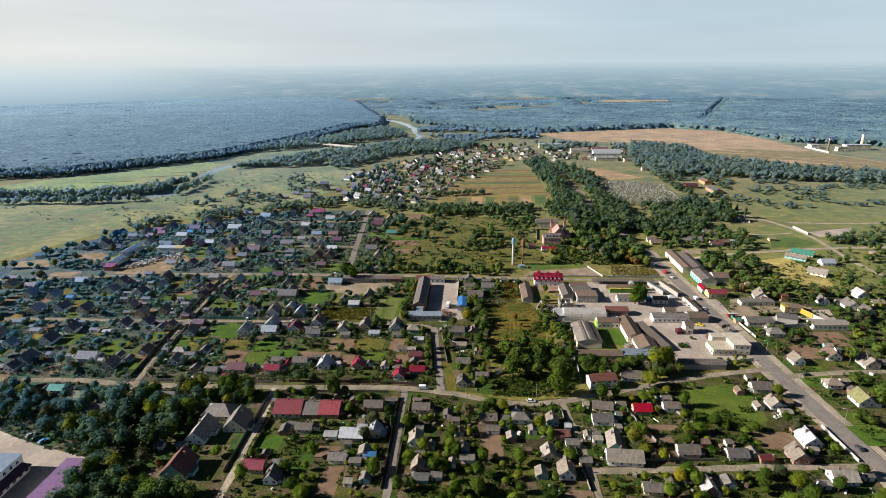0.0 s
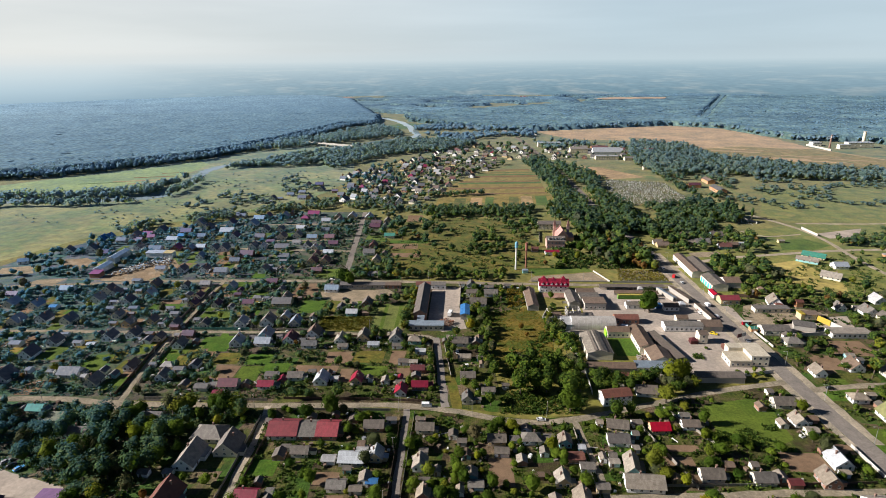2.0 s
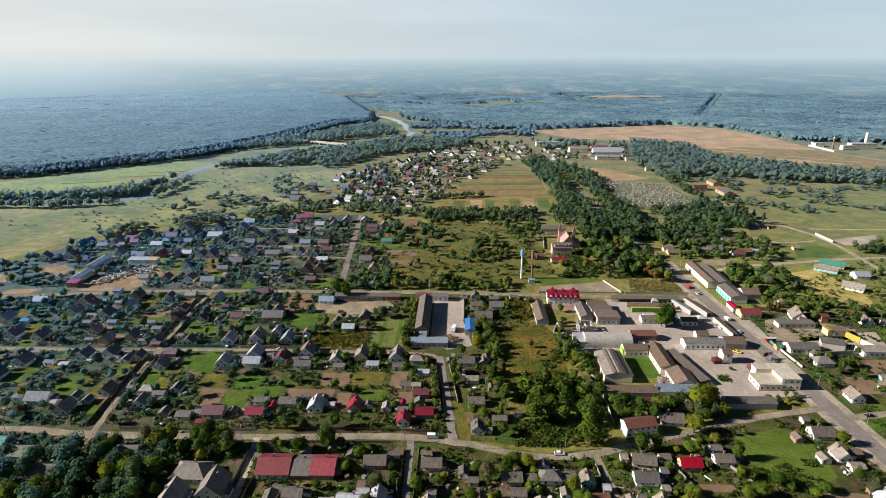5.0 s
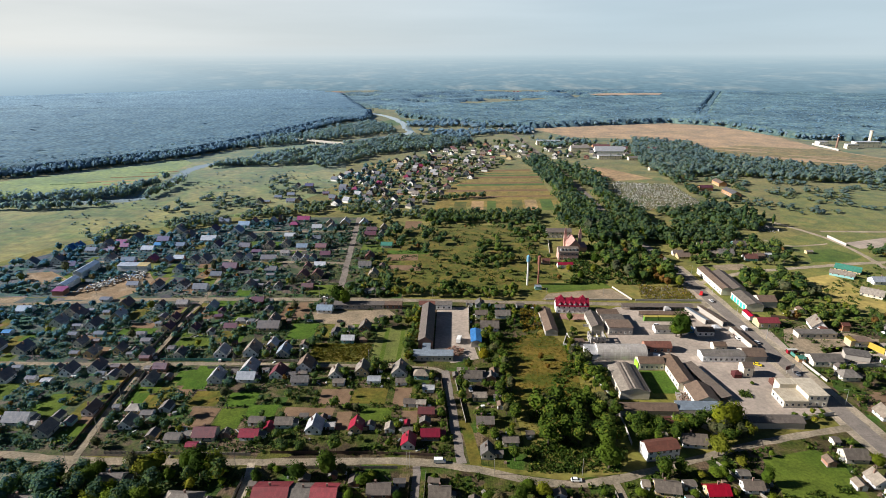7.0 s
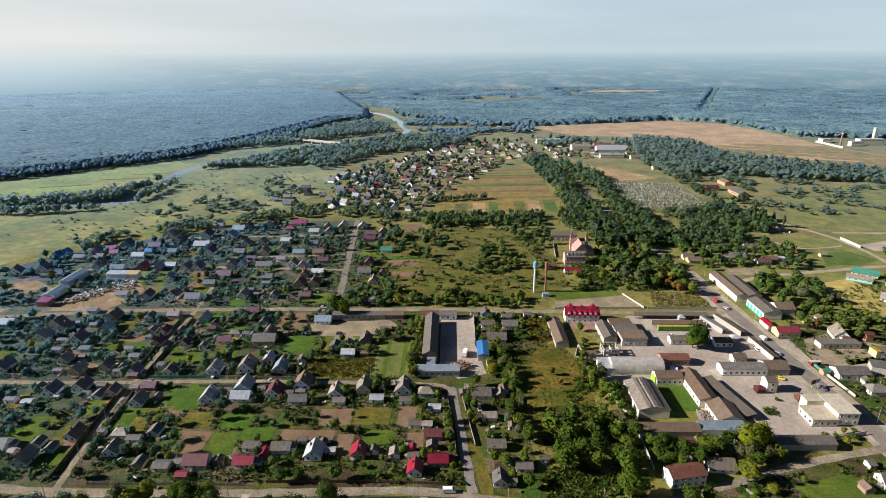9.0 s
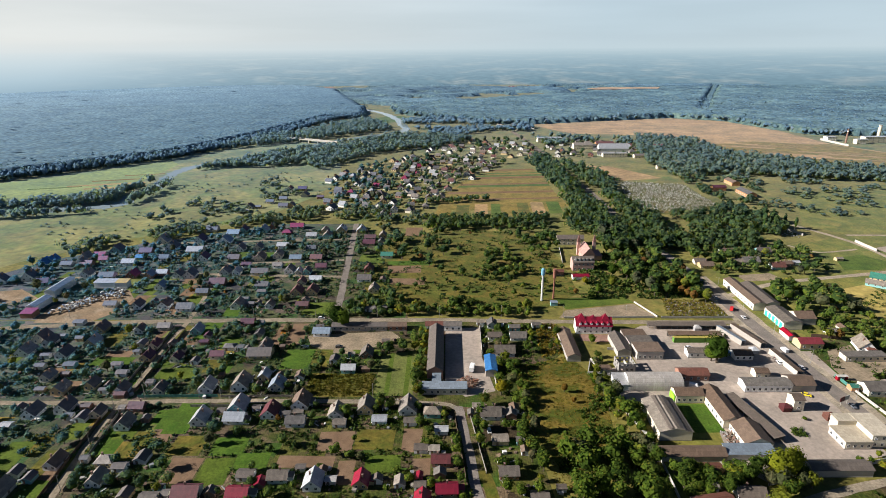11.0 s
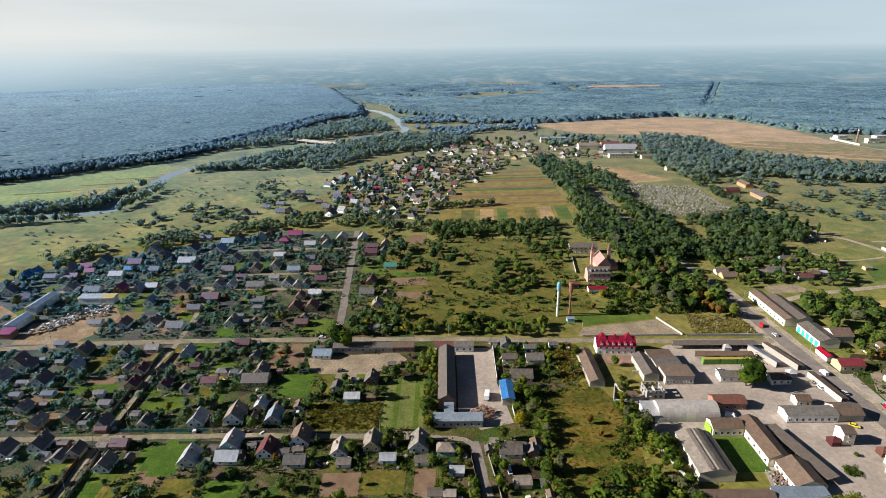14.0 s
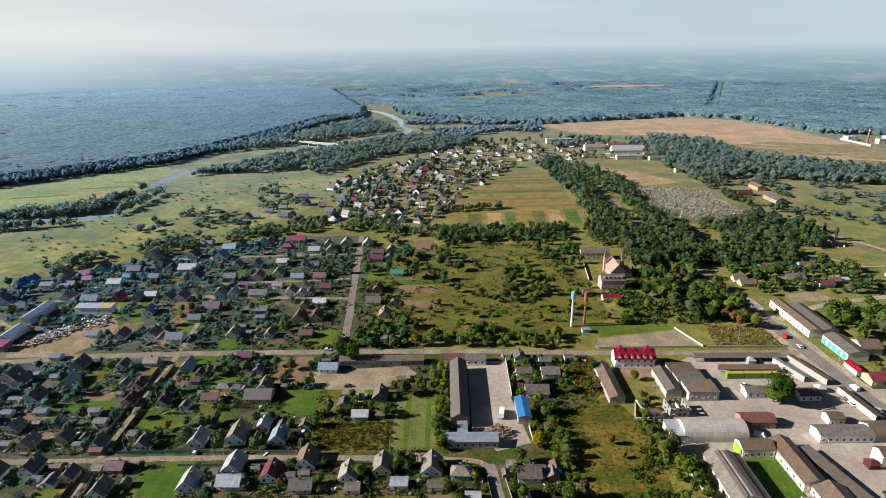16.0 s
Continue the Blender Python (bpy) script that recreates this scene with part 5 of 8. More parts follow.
EAST_FARM = [
    (275.8, 489.6, 15.9, 6, -38, 'hlw'),
    (287.0, 500.0, 17.0, 8.5, -38, 'heg'),
    (273.0, 452.2, 13.4, 8.9, -38, 'hlw'),
    (293.8, 476.0, 11.6, 8.4, 0, 'hww'),
    (223.1, 527.0, 11.2, 8.1, 0, 'hnw'),
    (281.4, 542.8, 5.4, 3.9, 0, 'hly'),
    (197.0, 420.0, 6.8, 4.9, 0, 'hlw'),
    (206.4, 423.7, 4.8, 5.4, 0, 'vtg'),
]
WEST_EDGE = [
    (-370, 503, 9.5, 9.5, 20, 'vgw'),
    (-353, 510, 9.5, 9.0, 10, 'vdw'),
    (-333, 388, 9.0, 9.5, 0, 'vdw'),
    (-314, 386, 8.0, 9.0, 0, 'vsw'),
    (-300, 384, 5.0, 4.5, 0, 'hbw'),
    (-309, 361, 8.6, 9.4, 0, 'vdw'),
    (-293, 365, 8.4, 9.0, 0, 'vdw'),
    (-275, 363, 8.4, 9.2, 0, 'vgw'),
    (-305, 322, 8.5, 9.0, 0, 'vdw'),
    (-268, 318, 8.5, 9.0, 0, 'vdw'),
    (-312, 416, 10.0, 7.5, 0, 'hgw'),
    (-277, 398, 9.0, 9.0, 0, 'vgw'),
    (-277, 413, 9.5, 8.0, 0, 'vtw'),
    (-345, 404, 9.0, 7.0, 0, 'hgw'),
    (-362, 405, 9.0, 7.5, 0, 'vgy'),
    (-372, 420, 8.0, 6.0, 0, 'htw'),
    (-350, 374, 8.5, 9.0, 0, 'vdw'),
    (-336, 500, 8.5, 7.0, 15, 'hgw'),
    (-392, 476, 8.5, 6.0, 30, 'hgw'),
    (-331, 540, 9.0, 8.5, 10, 'vgw'),
    (-318, 548, 7.0, 6.0, 10, 'hcw'),
]

NEAR_ROWS = [WEST_FRONT, WEST_YARD, MIDDLE_NORTH, MIDDLE_SOUTH, CRIMSON_ROW, GARDEN_WEST, GARDEN_EAST, GARDEN_FAR_EAST, EAST_ROW, EAST_NORTH, RIVERSIDE_LANE]
FAR_ROWS = [WEST_BACK, SECOND_ROW, SECOND_ROW_BACK, SECOND_ROW_EAST, THIRD_ROW, FOURTH_ROW, FOURTH_ROW_EAST, FIFTH_ROW, SIXTH_ROW, LANE_ROW, HILL_ROW, EAST_OUTER, EAST_FIELDS, EAST_FARM, WEST_EDGE]
count = 0
for rows, is_near in [(r, True) for r in NEAR_ROWS] + [(r, False) for r in FAR_ROWS]:
    for x, y, w, d, rot, code in rows:
        count += 1
        if rows in (WEST_FRONT, WEST_BACK, SECOND_ROW, SECOND_ROW_BACK, THIRD_ROW, FOURTH_ROW, FIFTH_ROW) and w > 6:
            w, d = w * 0.83, d * 0.87
        elif rows not in (CRIMSON_ROW, WEST_YARD) and 6 < w < 12:
            w, d = w * 0.92, d * 0.94
        house(x, y, w, d, rot, code, is_near, count, "houses of the small town")


# ---- larger buildings ----
def building(name, x0, x1, y0, y1, h, code, label, rise=None, windows=0, storeys=1, over=0.3, rot=0, category="building", side_windows=0):
    style, rc, wc = code
    w, d = x1 - x0, y1 - y0
    if rise is None:
        rise = {"v": w * 0.22, "h": d * 0.24, "p": min(w, d) * 0.3, "f": 0, "s": 0.8}[style]
    ob = thing(name, pose((x0 + x1) / 2, (y0 + y1) / 2, 0, 0, 0, rot), label, category)
    part("wall", walls_data(w, d, h, style, rise), WALL[wc], ob)
    part("roof", roof_data(w, d, h, style, rise, over), ROOF[rc], ob)
    part("plinth", box_data(-w / 2 - 0.06, -d / 2 - 0.06, 0, w / 2 + 0.06, d / 2 + 0.06, 0.4), PLINTH, ob)
    for s in range(storeys):
        z = 1.0 + s * h / storeys
        for i in range(windows):
            add_window(ob, -w / 2 + (i + 0.5) * w / windows, -d / 2, z, 0, 1.3, 1.5)
        for i in range(side_windows):
            add_window(ob, -w / 2, -d / 2 + (i + 0.5) * d / side_windows, z, -90, 1.3, 1.5)
    BLOCKED.append(((x0 + x1) / 2, (y0 + y1) / 2, w / 2, d / 2))
    return ob


big_barn = building("barn", 58.5, 73.0, 320.5, 345.5, 4.6, "vlc", "long warehouse with a broad pale roof and dark patched strips", 1.9)
for px, wd in ((-2.4, 1.6), (2.6, 2.6), (5.8, 1.4)):
    z0, z1 = 4.6 + 2.6 - abs(px - wd / 2) * 2.6 / 7.25 + 0.2, 4.6 + 2.6 - abs(px + wd / 2) * 2.6 / 7.25 + 0.2
    part("patched_strip", slab([(px - wd / 2, -12.7, z0), (px + wd / 2, -12.7, z1), (px + wd / 2, 12.7, z1), (px - wd / 2, 12.7, z0)], 0.03), ROOF["d"], big_barn, "dark patched strip of roofing")
building("shed", 52.5, 82, 306.8, 313.4, 3.0, "htg", "long low shed with a rusty brown roof")
building("school_wing", 76.5, 90, 348.5, 356, 4.2, "htc", "cream wing with a brown sheet roof", windows=5)
building("workshop", 90.5, 99.5, 329, 355.8, 4.2, "vtc", "cream workshop with a brown sheet roof", side_windows=6)
building("workshop", 93, 105, 314, 328.6, 3.6, "vtc", "half-ruined cream workshop with a worn brown roof", side_windows=4)
building("lean_to", 82.6, 103, 307.5, 313.5, 3.2, "ssw", "low lean-to with a pale blue metal roof")
building("pavilion", 86, 101, 367.6, 375, 3.6, "hnb", "low pavilion with a brown-red roof", windows=4)
building("warehouse", 70.5, 85, 389.4, 400, 5.0, "ftg", "silicate-brick warehouse with a flat brown roof", 0, 5)
building("warehouse", 69.5, 83, 400.4, 408.5, 4.7, "fgg", "silicate-brick warehouse with a flat grey roof")
building("warehouse", 69, 82, 408.9, 417, 4.4, "ftg", "silicate-brick warehouse with a flat brown roof")
building("store", 60.5, 68, 392, 413, 4.0, "vdg", "long store with a dark purple-brown roof")
building("barn", 31.5, 39, 387.5, 420, 3.2, "vtg", "long low barn with a rusty tan roof")
building("market_hall", 114.5, 138, 357.5, 365, 4.0, "hgw", "long white market hall with a grey roof", 1.1, windows=8)
building("office", 99.5, 110.5, 391, 397, 3.2, "hgw", "small white office with a grey roof", windows=3)
building("office", 124, 134, 388, 395, 3.2, "htw", "small cream office with a brown roof", windows=3)
building("hut", 126, 133, 369.5, 375, 3.6, "htc", "small cream hut with a tan roof", windows=2)
building("store", 138, 150, 358, 368, 3.6, "htg", "low store with a tan roof")
building("long_shed", 112, 136.5, 297.8, 304, 3.4, "hdg", "long low shed with a dark brown roof", 1.2)
building("shop", 136, 147.5, 314.5, 325.5, 3.8, "fxc", "low white shop with a flat pale roof", windows=4, side_windows=3)
building("shop", 147.7, 157.5, 315.5, 331, 6.4, "fxc", "white two-storey shop with a flat pale roof", windows=3, storeys=2)
building("shop", 139.5, 147.5, 325.8, 331, 6.2, "fxc", "white rear block of the shop with a flat roof")
building("weigh_house", 129.5, 134.5, 341.8, 348, 6.0, "htc", "small two-storey cream weigh house with a tan roof", windows=1, storeys=2)
building("depot_barn", -45.5, -37.2, 370.2, 419.5, 5.2, "vdb", "long depot barn with a dark worn roof", 2.5)
building("gatehouse", -48.2, -37.4, 423.8, 430, 3.6, "hnw", "gatehouse with a brown-red roof", windows=3)
building("store", -37, -26, 423.6, 430, 3.6, "hgw", "store with a grey roof", windows=3)
building("depot_office", -47.5, -25.2, 355.8, 361, 3.6, "ssg", "long low depot building with a pale blue metal roof", windows=7)
building("canopy", -42.6, -38.4, 361.3, 369.5, 3.2, "ssg", "narrow shed with a pale blue metal roof")
building("canopy", -14.5, -8.5, 372.5, 388.5, 3.6, "vbg", "open shed with a bright blue metal roof", 0.9)
building("garages", -106, -72, 424.0, 430, 3.2, "hdg", "row of dark garages along the street", windows=9)
building("garages", -71.5, -60, 424.0, 430, 3.2, "htb", "row of brick garages along the street", windows=3)
market_shop = building("supermarket", 170.5, 182, 424, 446, 4.8, "vgc", "cream shop with turquoise doors and a grey roof", 1.6)
for i in range(5):
    part("door_panel", box_data(-5.85, -9.5 + 4.2 * i, 0.1, -5.75, -6.9 + 4.2 * i, 3.6), plain("turquoise door paint", (0.04, 0.48, 0.36), 0.5), market_shop, "turquoise roller door")
building("supermarket", 182.4, 194, 430, 441, 4.6, "htg", "shop annexe with a brown roof")
building("market_hall", 166, 174, 451, 494, 4.8, "vtc", "long trade hall with a brown roof", 1.3, side_windows=10)
building("market_hall", 174.3, 183, 451, 486, 5.0, "vdc", "long trade hall with a dark roof", 1.4)
building("kiosk_row", 166, 170, 410, 420, 3.0, "vqw", "kiosk with a scarlet roof")
building("kiosk_row", 167, 180, 400, 408, 3.6, "hcy", "yellow shop with a pinkish red roof", windows=3)
building("garden_hut", 167.8, 171.6, 357.6, 361.4, 2.5, "heo", "small orange hut with a green metal roof")
building("low_store", 173.5, 190, 353.5, 362.5, 3.2, "hgc", "low cream store with a worn grey roof", windows=5)
building("red_hut", 215.5, 219, 396.5, 399.5, 3.2, "vro", "small orange hut with a red roof")
building("red_hut", 201.5, 206, 394.5, 398.5, 2.8, "pnw", "white hut with a brown-red tile roof")
building("trade_store", 211, 221, 376, 383, 3.6, "ftc", "cream trade store with a flat tan roof", windows=2)
building("yellow_gate", 208.2, 210.6, 376, 382, 4.2, "fyy", "bright yellow gate block of the trade yard")
building("trade_hall", 213, 237, 350.5, 358.5, 3.4, "flw", "long low white trade hall with a flat pale roof", windows=8)
building("trade_shed", 197, 209, 360, 366.5, 3.2, "sgg", "low shed with a worn grey roof in the trade yard", rot=-20)
building("low_store", 184, 207, 386.5, 392.5, 3.2, "fgc", "low cream store with a flat grey roof", windows=6)
building("brick_shed", 216, 220.5, 395.5, 400, 4.2, "hno", "small orange brick shed with a red roof")
building("villa", 56.5, 71, 275.5, 283, 5.2, "hnw", "white two-storey house with a red roof over half", windows=5, storeys=2, rot=10)
store = building("shop", -217, -196.6, 160, 205, 6.8, "fsw", "white two-storey shop with a flat grey roof and maroon awning", storeys=2)
part("awning", slab([(10.2, -22, 3.6), (14.8, -22, 2.9), (14.8, 21.5, 2.9), (10.2, 21.5, 3.6)], 0.15), ROOF["m"], store, "long maroon metal awning")
part("shop_front", box_data(10.2, -21.5, 0, 13.6, 21, 2.75), WALL["w"], store)
for i in range(12):
    add_window(store, 10.2, -19 + 3.5 * i, 4.3, 90, 1.5, 1.5)
    add_window(store, 13.6, -19 + 3.5 * i, 0.7, 90, 1.9, 1.7)
building("canopy", -178.5, -168, 178, 207, 3.6, "fpg", "long canopy with a flat purple roof")
building("salvage_shed", -318, -311, 475, 499, 5.0, "vww", "open shed with a white metal roof")
building("salvage_shed", -292.5, -277, 491, 497, 4.6, "sww", "salvage hall with a white metal roof")
building("salvage_shed", -276.6, -268.5, 491, 497, 4.6, "syw", "salvage hall end with a yellow roof")
building("salvage_shed", -314.5, -308, 451, 468, 4.4, "vww", "salvage shed with a white metal roof")
building("salvage_shed", -312, -304, 442, 449, 3.8, "srb", "salvage shed with a red roof")


HANGAR_SHEET = roofing("dull zinc sheet", (0.62, 0.61, 0.59), (0.46, 0.44, 0.40), 0.45, 0.0, 0.4)


def hangar():
    """An arched metal hangar with a lean-to at its west end."""
    ob = thing("hangar", pose(70.5, 364.5, 0), "arched galvanised metal hangar with a lean-to", "hangar")
    n, half, rad, top = 18, 14.0, 6.0, 6.6
    outer = [(rad * math.cos(math.pi * i / n), top * math.sin(math.pi * i / n) ** 0.8 if 0 < i < n else 0.0) for i in range(n + 1)]
    v = [(x, a, z) for x in (-half, half) for a, z in outer]
    f = [(i, i + 1, i + n + 2, i + n + 1) for i in range(n)]
    part("roof", (v, f), HANGAR_SHEET, ob)
    part("end_wall", ([(-half + 0.3, a, z) for a, z in outer], [tuple(range(n + 1))]), WALL["w"], ob)
    part("end_wall", ([(half - 0.3, a, z) for a, z in outer], [tuple(reversed(range(n + 1)))]), WALL["w"], ob)
    for i in range(1, 9):
        x = -half + i * 2 * half / 9
        rib = [(x + e, a * 1.006, z * 1.006) for e in (-0.08, 0.08) for a, z in outer]
        part("rib", (rib, f), HANGAR_SHEET, ob)
    part("lean_to", walls_data(6, 10, 3.4, "s", 0), WALL["w"], ob, at=pose(-half - 3.0, -0.5, 0))
    part("lean_to_roof", roof_data(6, 10, 3.4, "s", 1.0, 0.3), ROOF["w"], ob, at=pose(-half - 3.0, -0.5, 0))
    BLOCKED.append((67.5, 364.5, 18, 6.5))


hangar()


def guest_house():
    """White two-storey house whose crimson roof has several pointed gables and dormers."""
    ob = thing("guest_house", pose(54, 424, 0, 0, 0, -2), "white two-storey guest house with a crimson many-gabled roof", "building")
    part("wall", walls_data(21, 9, 5.6, "h", 3.6), WALL["w"], ob)
    part("roof", roof_data(21, 9, 5.6, "h", 3.8, 0.6), ROOF["r"], ob)
    for x, s in ((-7.2, 6.6), (0, 5.0), (7.2, 6.6)):
        part("tower_roof", ([(x - s / 2, -2.6, 7.0), (x + s / 2, -2.6, 7.0), (x + s / 2, 3.4, 7.0), (x - s / 2, 3.4, 7.0), (x, 0.3, 7.6 + s * 0.62)],
                            [(0, 1, 4), (1, 2, 4), (2, 3, 4), (3, 0, 4), (3, 2, 1, 0)]), ROOF["r"], ob)
    for i in range(6):
        dx = -8.2 + i * 3.3
        part("dormer", walls_data(1.4, 2.2, 1.1, "v", 0.6), WALL["w"], ob, at=pose(dx, -3.5, 6.0))
        part("dormer_roof", roof_data(1.4, 2.2, 1.1, "v", 0.6, 0.15, 0.08), ROOF["r"], ob, at=pose(dx, -3.5, 6.0))
    for s in range(2):
        for i in range(6):
            add_window(ob, -8.7 + i * 3.45, -4.5, 0.9 + 2.7 * s)
    BLOCKED.append((54, 424, 11, 5))


guest_house()


def church():
    """Pink church with a steep nave roof and two thin spires, and the cream presbytery before it."""
    ob = thing("church", pose(80, 552, 0), "pink church with a steep pale pink roof and two thin spires", "church")
    part("nave", walls_data(10, 18, 5.5, "v", 5.6), WALL["k"], ob)
    part("roof", roof_data(10, 18, 5.5, "v", 5.6, 0.5), PINK_ROOF, ob)
    for x in (-5.4, 7.6):
        t = part("tower", joined(box_data(x - 1.2, 6, 0, x + 1.2, 8.4, 11.5)), WALL["k"], ob)
        part("spire", ([(x - 1.35, 5.85, 11.5), (x + 1.35, 5.85, 11.5), (x + 1.35, 8.55, 11.5), (x - 1.35, 8.55, 11.5), (x, 7.2, 18.5)], [(0, 1, 4), (1, 2, 4), (2, 3, 4), (3, 0, 4), (3, 2, 1, 0)]), SPIRE, t)
    part("side_aisle", walls_data(6, 14, 3.6, "s", 0), WALL["k"], ob, at=pose(8.2, 0, 0))
    part("side_aisle_roof", roof_data(6, 14, 3.6, "s", 0.6, 0.3), PINK_ROOF, ob, at=pose(8.2, 0, 0))
    for i in range(3):
        add_window(ob, -2.8 + 2.8 * i, -9, 1.8, 0, 1.1, 2.4)
    BLOCKED.append((80, 552, 12, 13))
    pb = building("presbytery", 62.5, 79, 522, 532, 7.2, "hdk", "pinkish two-storey presbytery with a dormered slate roof", 3.4, 5, 2)
    for i in range(5):
        part("dormer", walls_data(1.3, 1.6, 1.2, "v", 0.7), WALL["w"], pb, at=pose(-6 + 3 * i, -3.3, 8.3))
        part("dormer_roof", roof_data(1.3, 1.6, 1.2, "v", 0.7, 0.15, 0.08), ROOF["g"], pb, at=pose(-6 + 3 * i, -3.3, 8.3))
    building("parish_hall", 62, 85, 583, 591, 5.6, "hdc", "cream parish hall with a dark roof", 2.6, 6, 2)
    building("shed", 59, 71, 504, 509, 2.8, "hrw", "low shed with a crimson roof")
    building("shed", 48, 54, 513, 518, 2.8, "hnb", "small shed with a brown-red roof")


SPIRE = roofing("weathered pink spire", (0.30, 0.17, 0.15), (0.24, 0.15, 0.13))
PINK_ROOF = roofing("pale pink tile", (0.52, 0.30, 0.26), (0.44, 0.25, 0.22))
church()


def tube(r0, r1, z0, z1, n=16):
    v = [(r * math.cos(2 * math.pi * i / n), r * math.sin(2 * math.pi * i / n), z) for r, z in ((r0, z0), (r1, z1)) for i in range(n)]
    return v, [(i, (i + 1) % n, (i + 1) % n + n, i + n) for i in range(n)] + [tuple(range(n, 2 * n)), tuple(reversed(range(n)))]


def water_tower():
    ob = thing("water_tower", pose(30, 468, 0), "thin white water tower with a sky-blue top", "water tower")
    part("shaft", tube(0.75, 0.7, 0, 18.0), plain("white tank paint", (0.62, 0.61, 0.58), 0.5), ob)
    part("neck", tube(0.7, 1.35, 18.0, 19.0), plain("white tank paint", (0.62, 0.61, 0.58), 0.5), ob)
    tank = part("tank", tube(1.35, 1.35, 19.0, 23.0), plain("sky-blue tank paint", (0.16, 0.36, 0.48), 0.45), ob)
    part("cap", tube(1.35, 0.3, 23.0, 24.0), plain("sky-blue tank paint", (0.16, 0.36, 0.48), 0.45), tank)
    hut = thing("pump_house", pose(37, 460.5, 0), "small turquoise pump house", "hut")
    part("wall", walls_data(4.5, 3.5, 2.4, "f", 0), WALL["t"], hut)
    part("roof", roof_data(4.5, 3.5, 2.4, "f", 0, 0.2), ROOF["s"], hut)
    mast = thing("chimney_stack", pose(38.5, 471, 0), "rusty brick-red boiler chimney stack", "chimney")
    part("shaft", tube(0.7, 0.5, 0, 15.0, 10), plain("rusty stack", (0.24, 0.10, 0.07), 0.8), mast)
    part("drum", tube(1.2, 1.2, 15.5, 22.0, 12), plain("rusty stack", (0.24, 0.10, 0.07), 0.8), mast)
    BLOCKED.append((34, 468, 8, 6))


water_tower()

# ---- trees ----
def crown_mesh(key, seed, rx, rz, clumps, leaves, leaf, mat, low=0, core=0.78):
    """A crown: many small leaf clumps on an uneven body, with gaps between them."""
    rng = np.random.default_rng(seed)
    verts, faces = [], []
    up = np.array((0, 0, 1.0))
    for c in range(clumps):
        d = rng.normal(size=3)
        d /= np.linalg.norm(d)
        d[2] = abs(d[2]) * 0.9 + d[2] * 0.35
        k = rng.uniform(0.45, 0.86)
        centre = np.array((d[0] * rx * k, d[1] * rx * k, rz + d[2] * rz * k))
        rc = rx * rng.uniform(0.28, 0.46)
        for _ in range(leaves):
            n = rng.normal(size=3)
            n /= np.linalg.norm(n)
            if n[2] < -0.5:
                n[2] = -n[2]
            p = centre + n * rc * rng.uniform(0.75, 1.12) * np.array((1, 1, 0.85))
            out = (p - (0, 0, rz * 0.7)) / (rx, rx, rz)
            n = n * 0.55 + out * 0.75 + rng.normal(size=3) * 0.12
            n /= np.linalg.norm(n)
            t = np.cross(n, rng.normal(size=3))
            t /= np.linalg.norm(t) + 1e-9
            b = np.cross(n, t)
            s, s2 = leaf * rng.uniform(0.6, 1.3), leaf * rng.uniform(0.5, 1.0)
            i = len(verts)
            verts += [p - t * s, p - b * s2 + n * 0.1 * s, p + t * s, p + b * s2]
            faces.append((i, i + 1, i + 2, i + 3))
    bm = bmesh.new()
    bmesh.ops.create_icosphere(bm, subdivisions=1 if low else 2, radius=1.0)
    i = len(verts)
    for v in bm.verts:
        q = 1 + rng.uniform(-0.22, 0.15)
        verts.append(np.array((v.co.x * rx * core * q, v.co.y * rx * core * q, rz + v.co.z * rz * core * q)))
    faces += [tuple(w.index + i for w in fc.verts) for fc in bm.faces]
    bm.free()
    return mesh_of(key, verts, faces, [mat])


def trunk_mesh(key, h, r, seed, limbs=4, reach=1.5):
    rng = random.Random(seed)
    pieces = [tube(r, r * 0.55, -0.1, h, 7)]
    for i in range(limbs):
        a, z = rng.uniform(0, 6.28), h * rng.uniform(0.55, 0.95)
        v, f = tube(r * 0.4, r * 0.15, 0, reach * rng.uniform(0.8, 1.3), 5)
        m = Matrix.Translation((0, 0, z)) @ Matrix.Rotation(a, 4, "Z") @ Matrix.Rotation(radians(rng.uniform(30, 60)), 4, "Y")
        pieces.append(([tuple(m @ Vector(p)) for p in v], f))
    return mesh_of(key, *joined(*pieces), [BARK])


SPEC = {  # kind: leaf key, variants, half width, half height, trunk height, clumps, leaves, leaf size, label
    "broad": ("broad", 5, 2.9, 2.9, 0.9, 30, 25, 0.255, "green broadleaf garden tree with an uneven crown"),
    "fruit": ("broad", 4, 2.0, 1.7, 0.55, 20, 18, 0.22, "low green fruit tree in a garden"),
    "dark": ("dark", 3, 3.6, 3.9, 1.0, 36, 25, 0.29, "tall dark green tree with a dense crown"),
    "lime": ("lime", 2, 3.0, 3.0, 0.8, 28, 22, 0.26, "yellow-green tree with a loose crown"),
    "rust": ("rust", 2, 2.2, 2.2, 0.5, 20, 13, 0.30, "tree with leaves turning brown and gold"),
    "silver": ("silver", 2, 3.4, 3.6, 0.9, 30, 24, 0.28, "grey-green willow-like tree with a loose crown"),
    "poplar": ("dark", 2, 1.5, 5.5, 0.8, 24, 14, 0.36, "slender upright dark green poplar tree"),
}
KINDS, JOINED = {}, {}
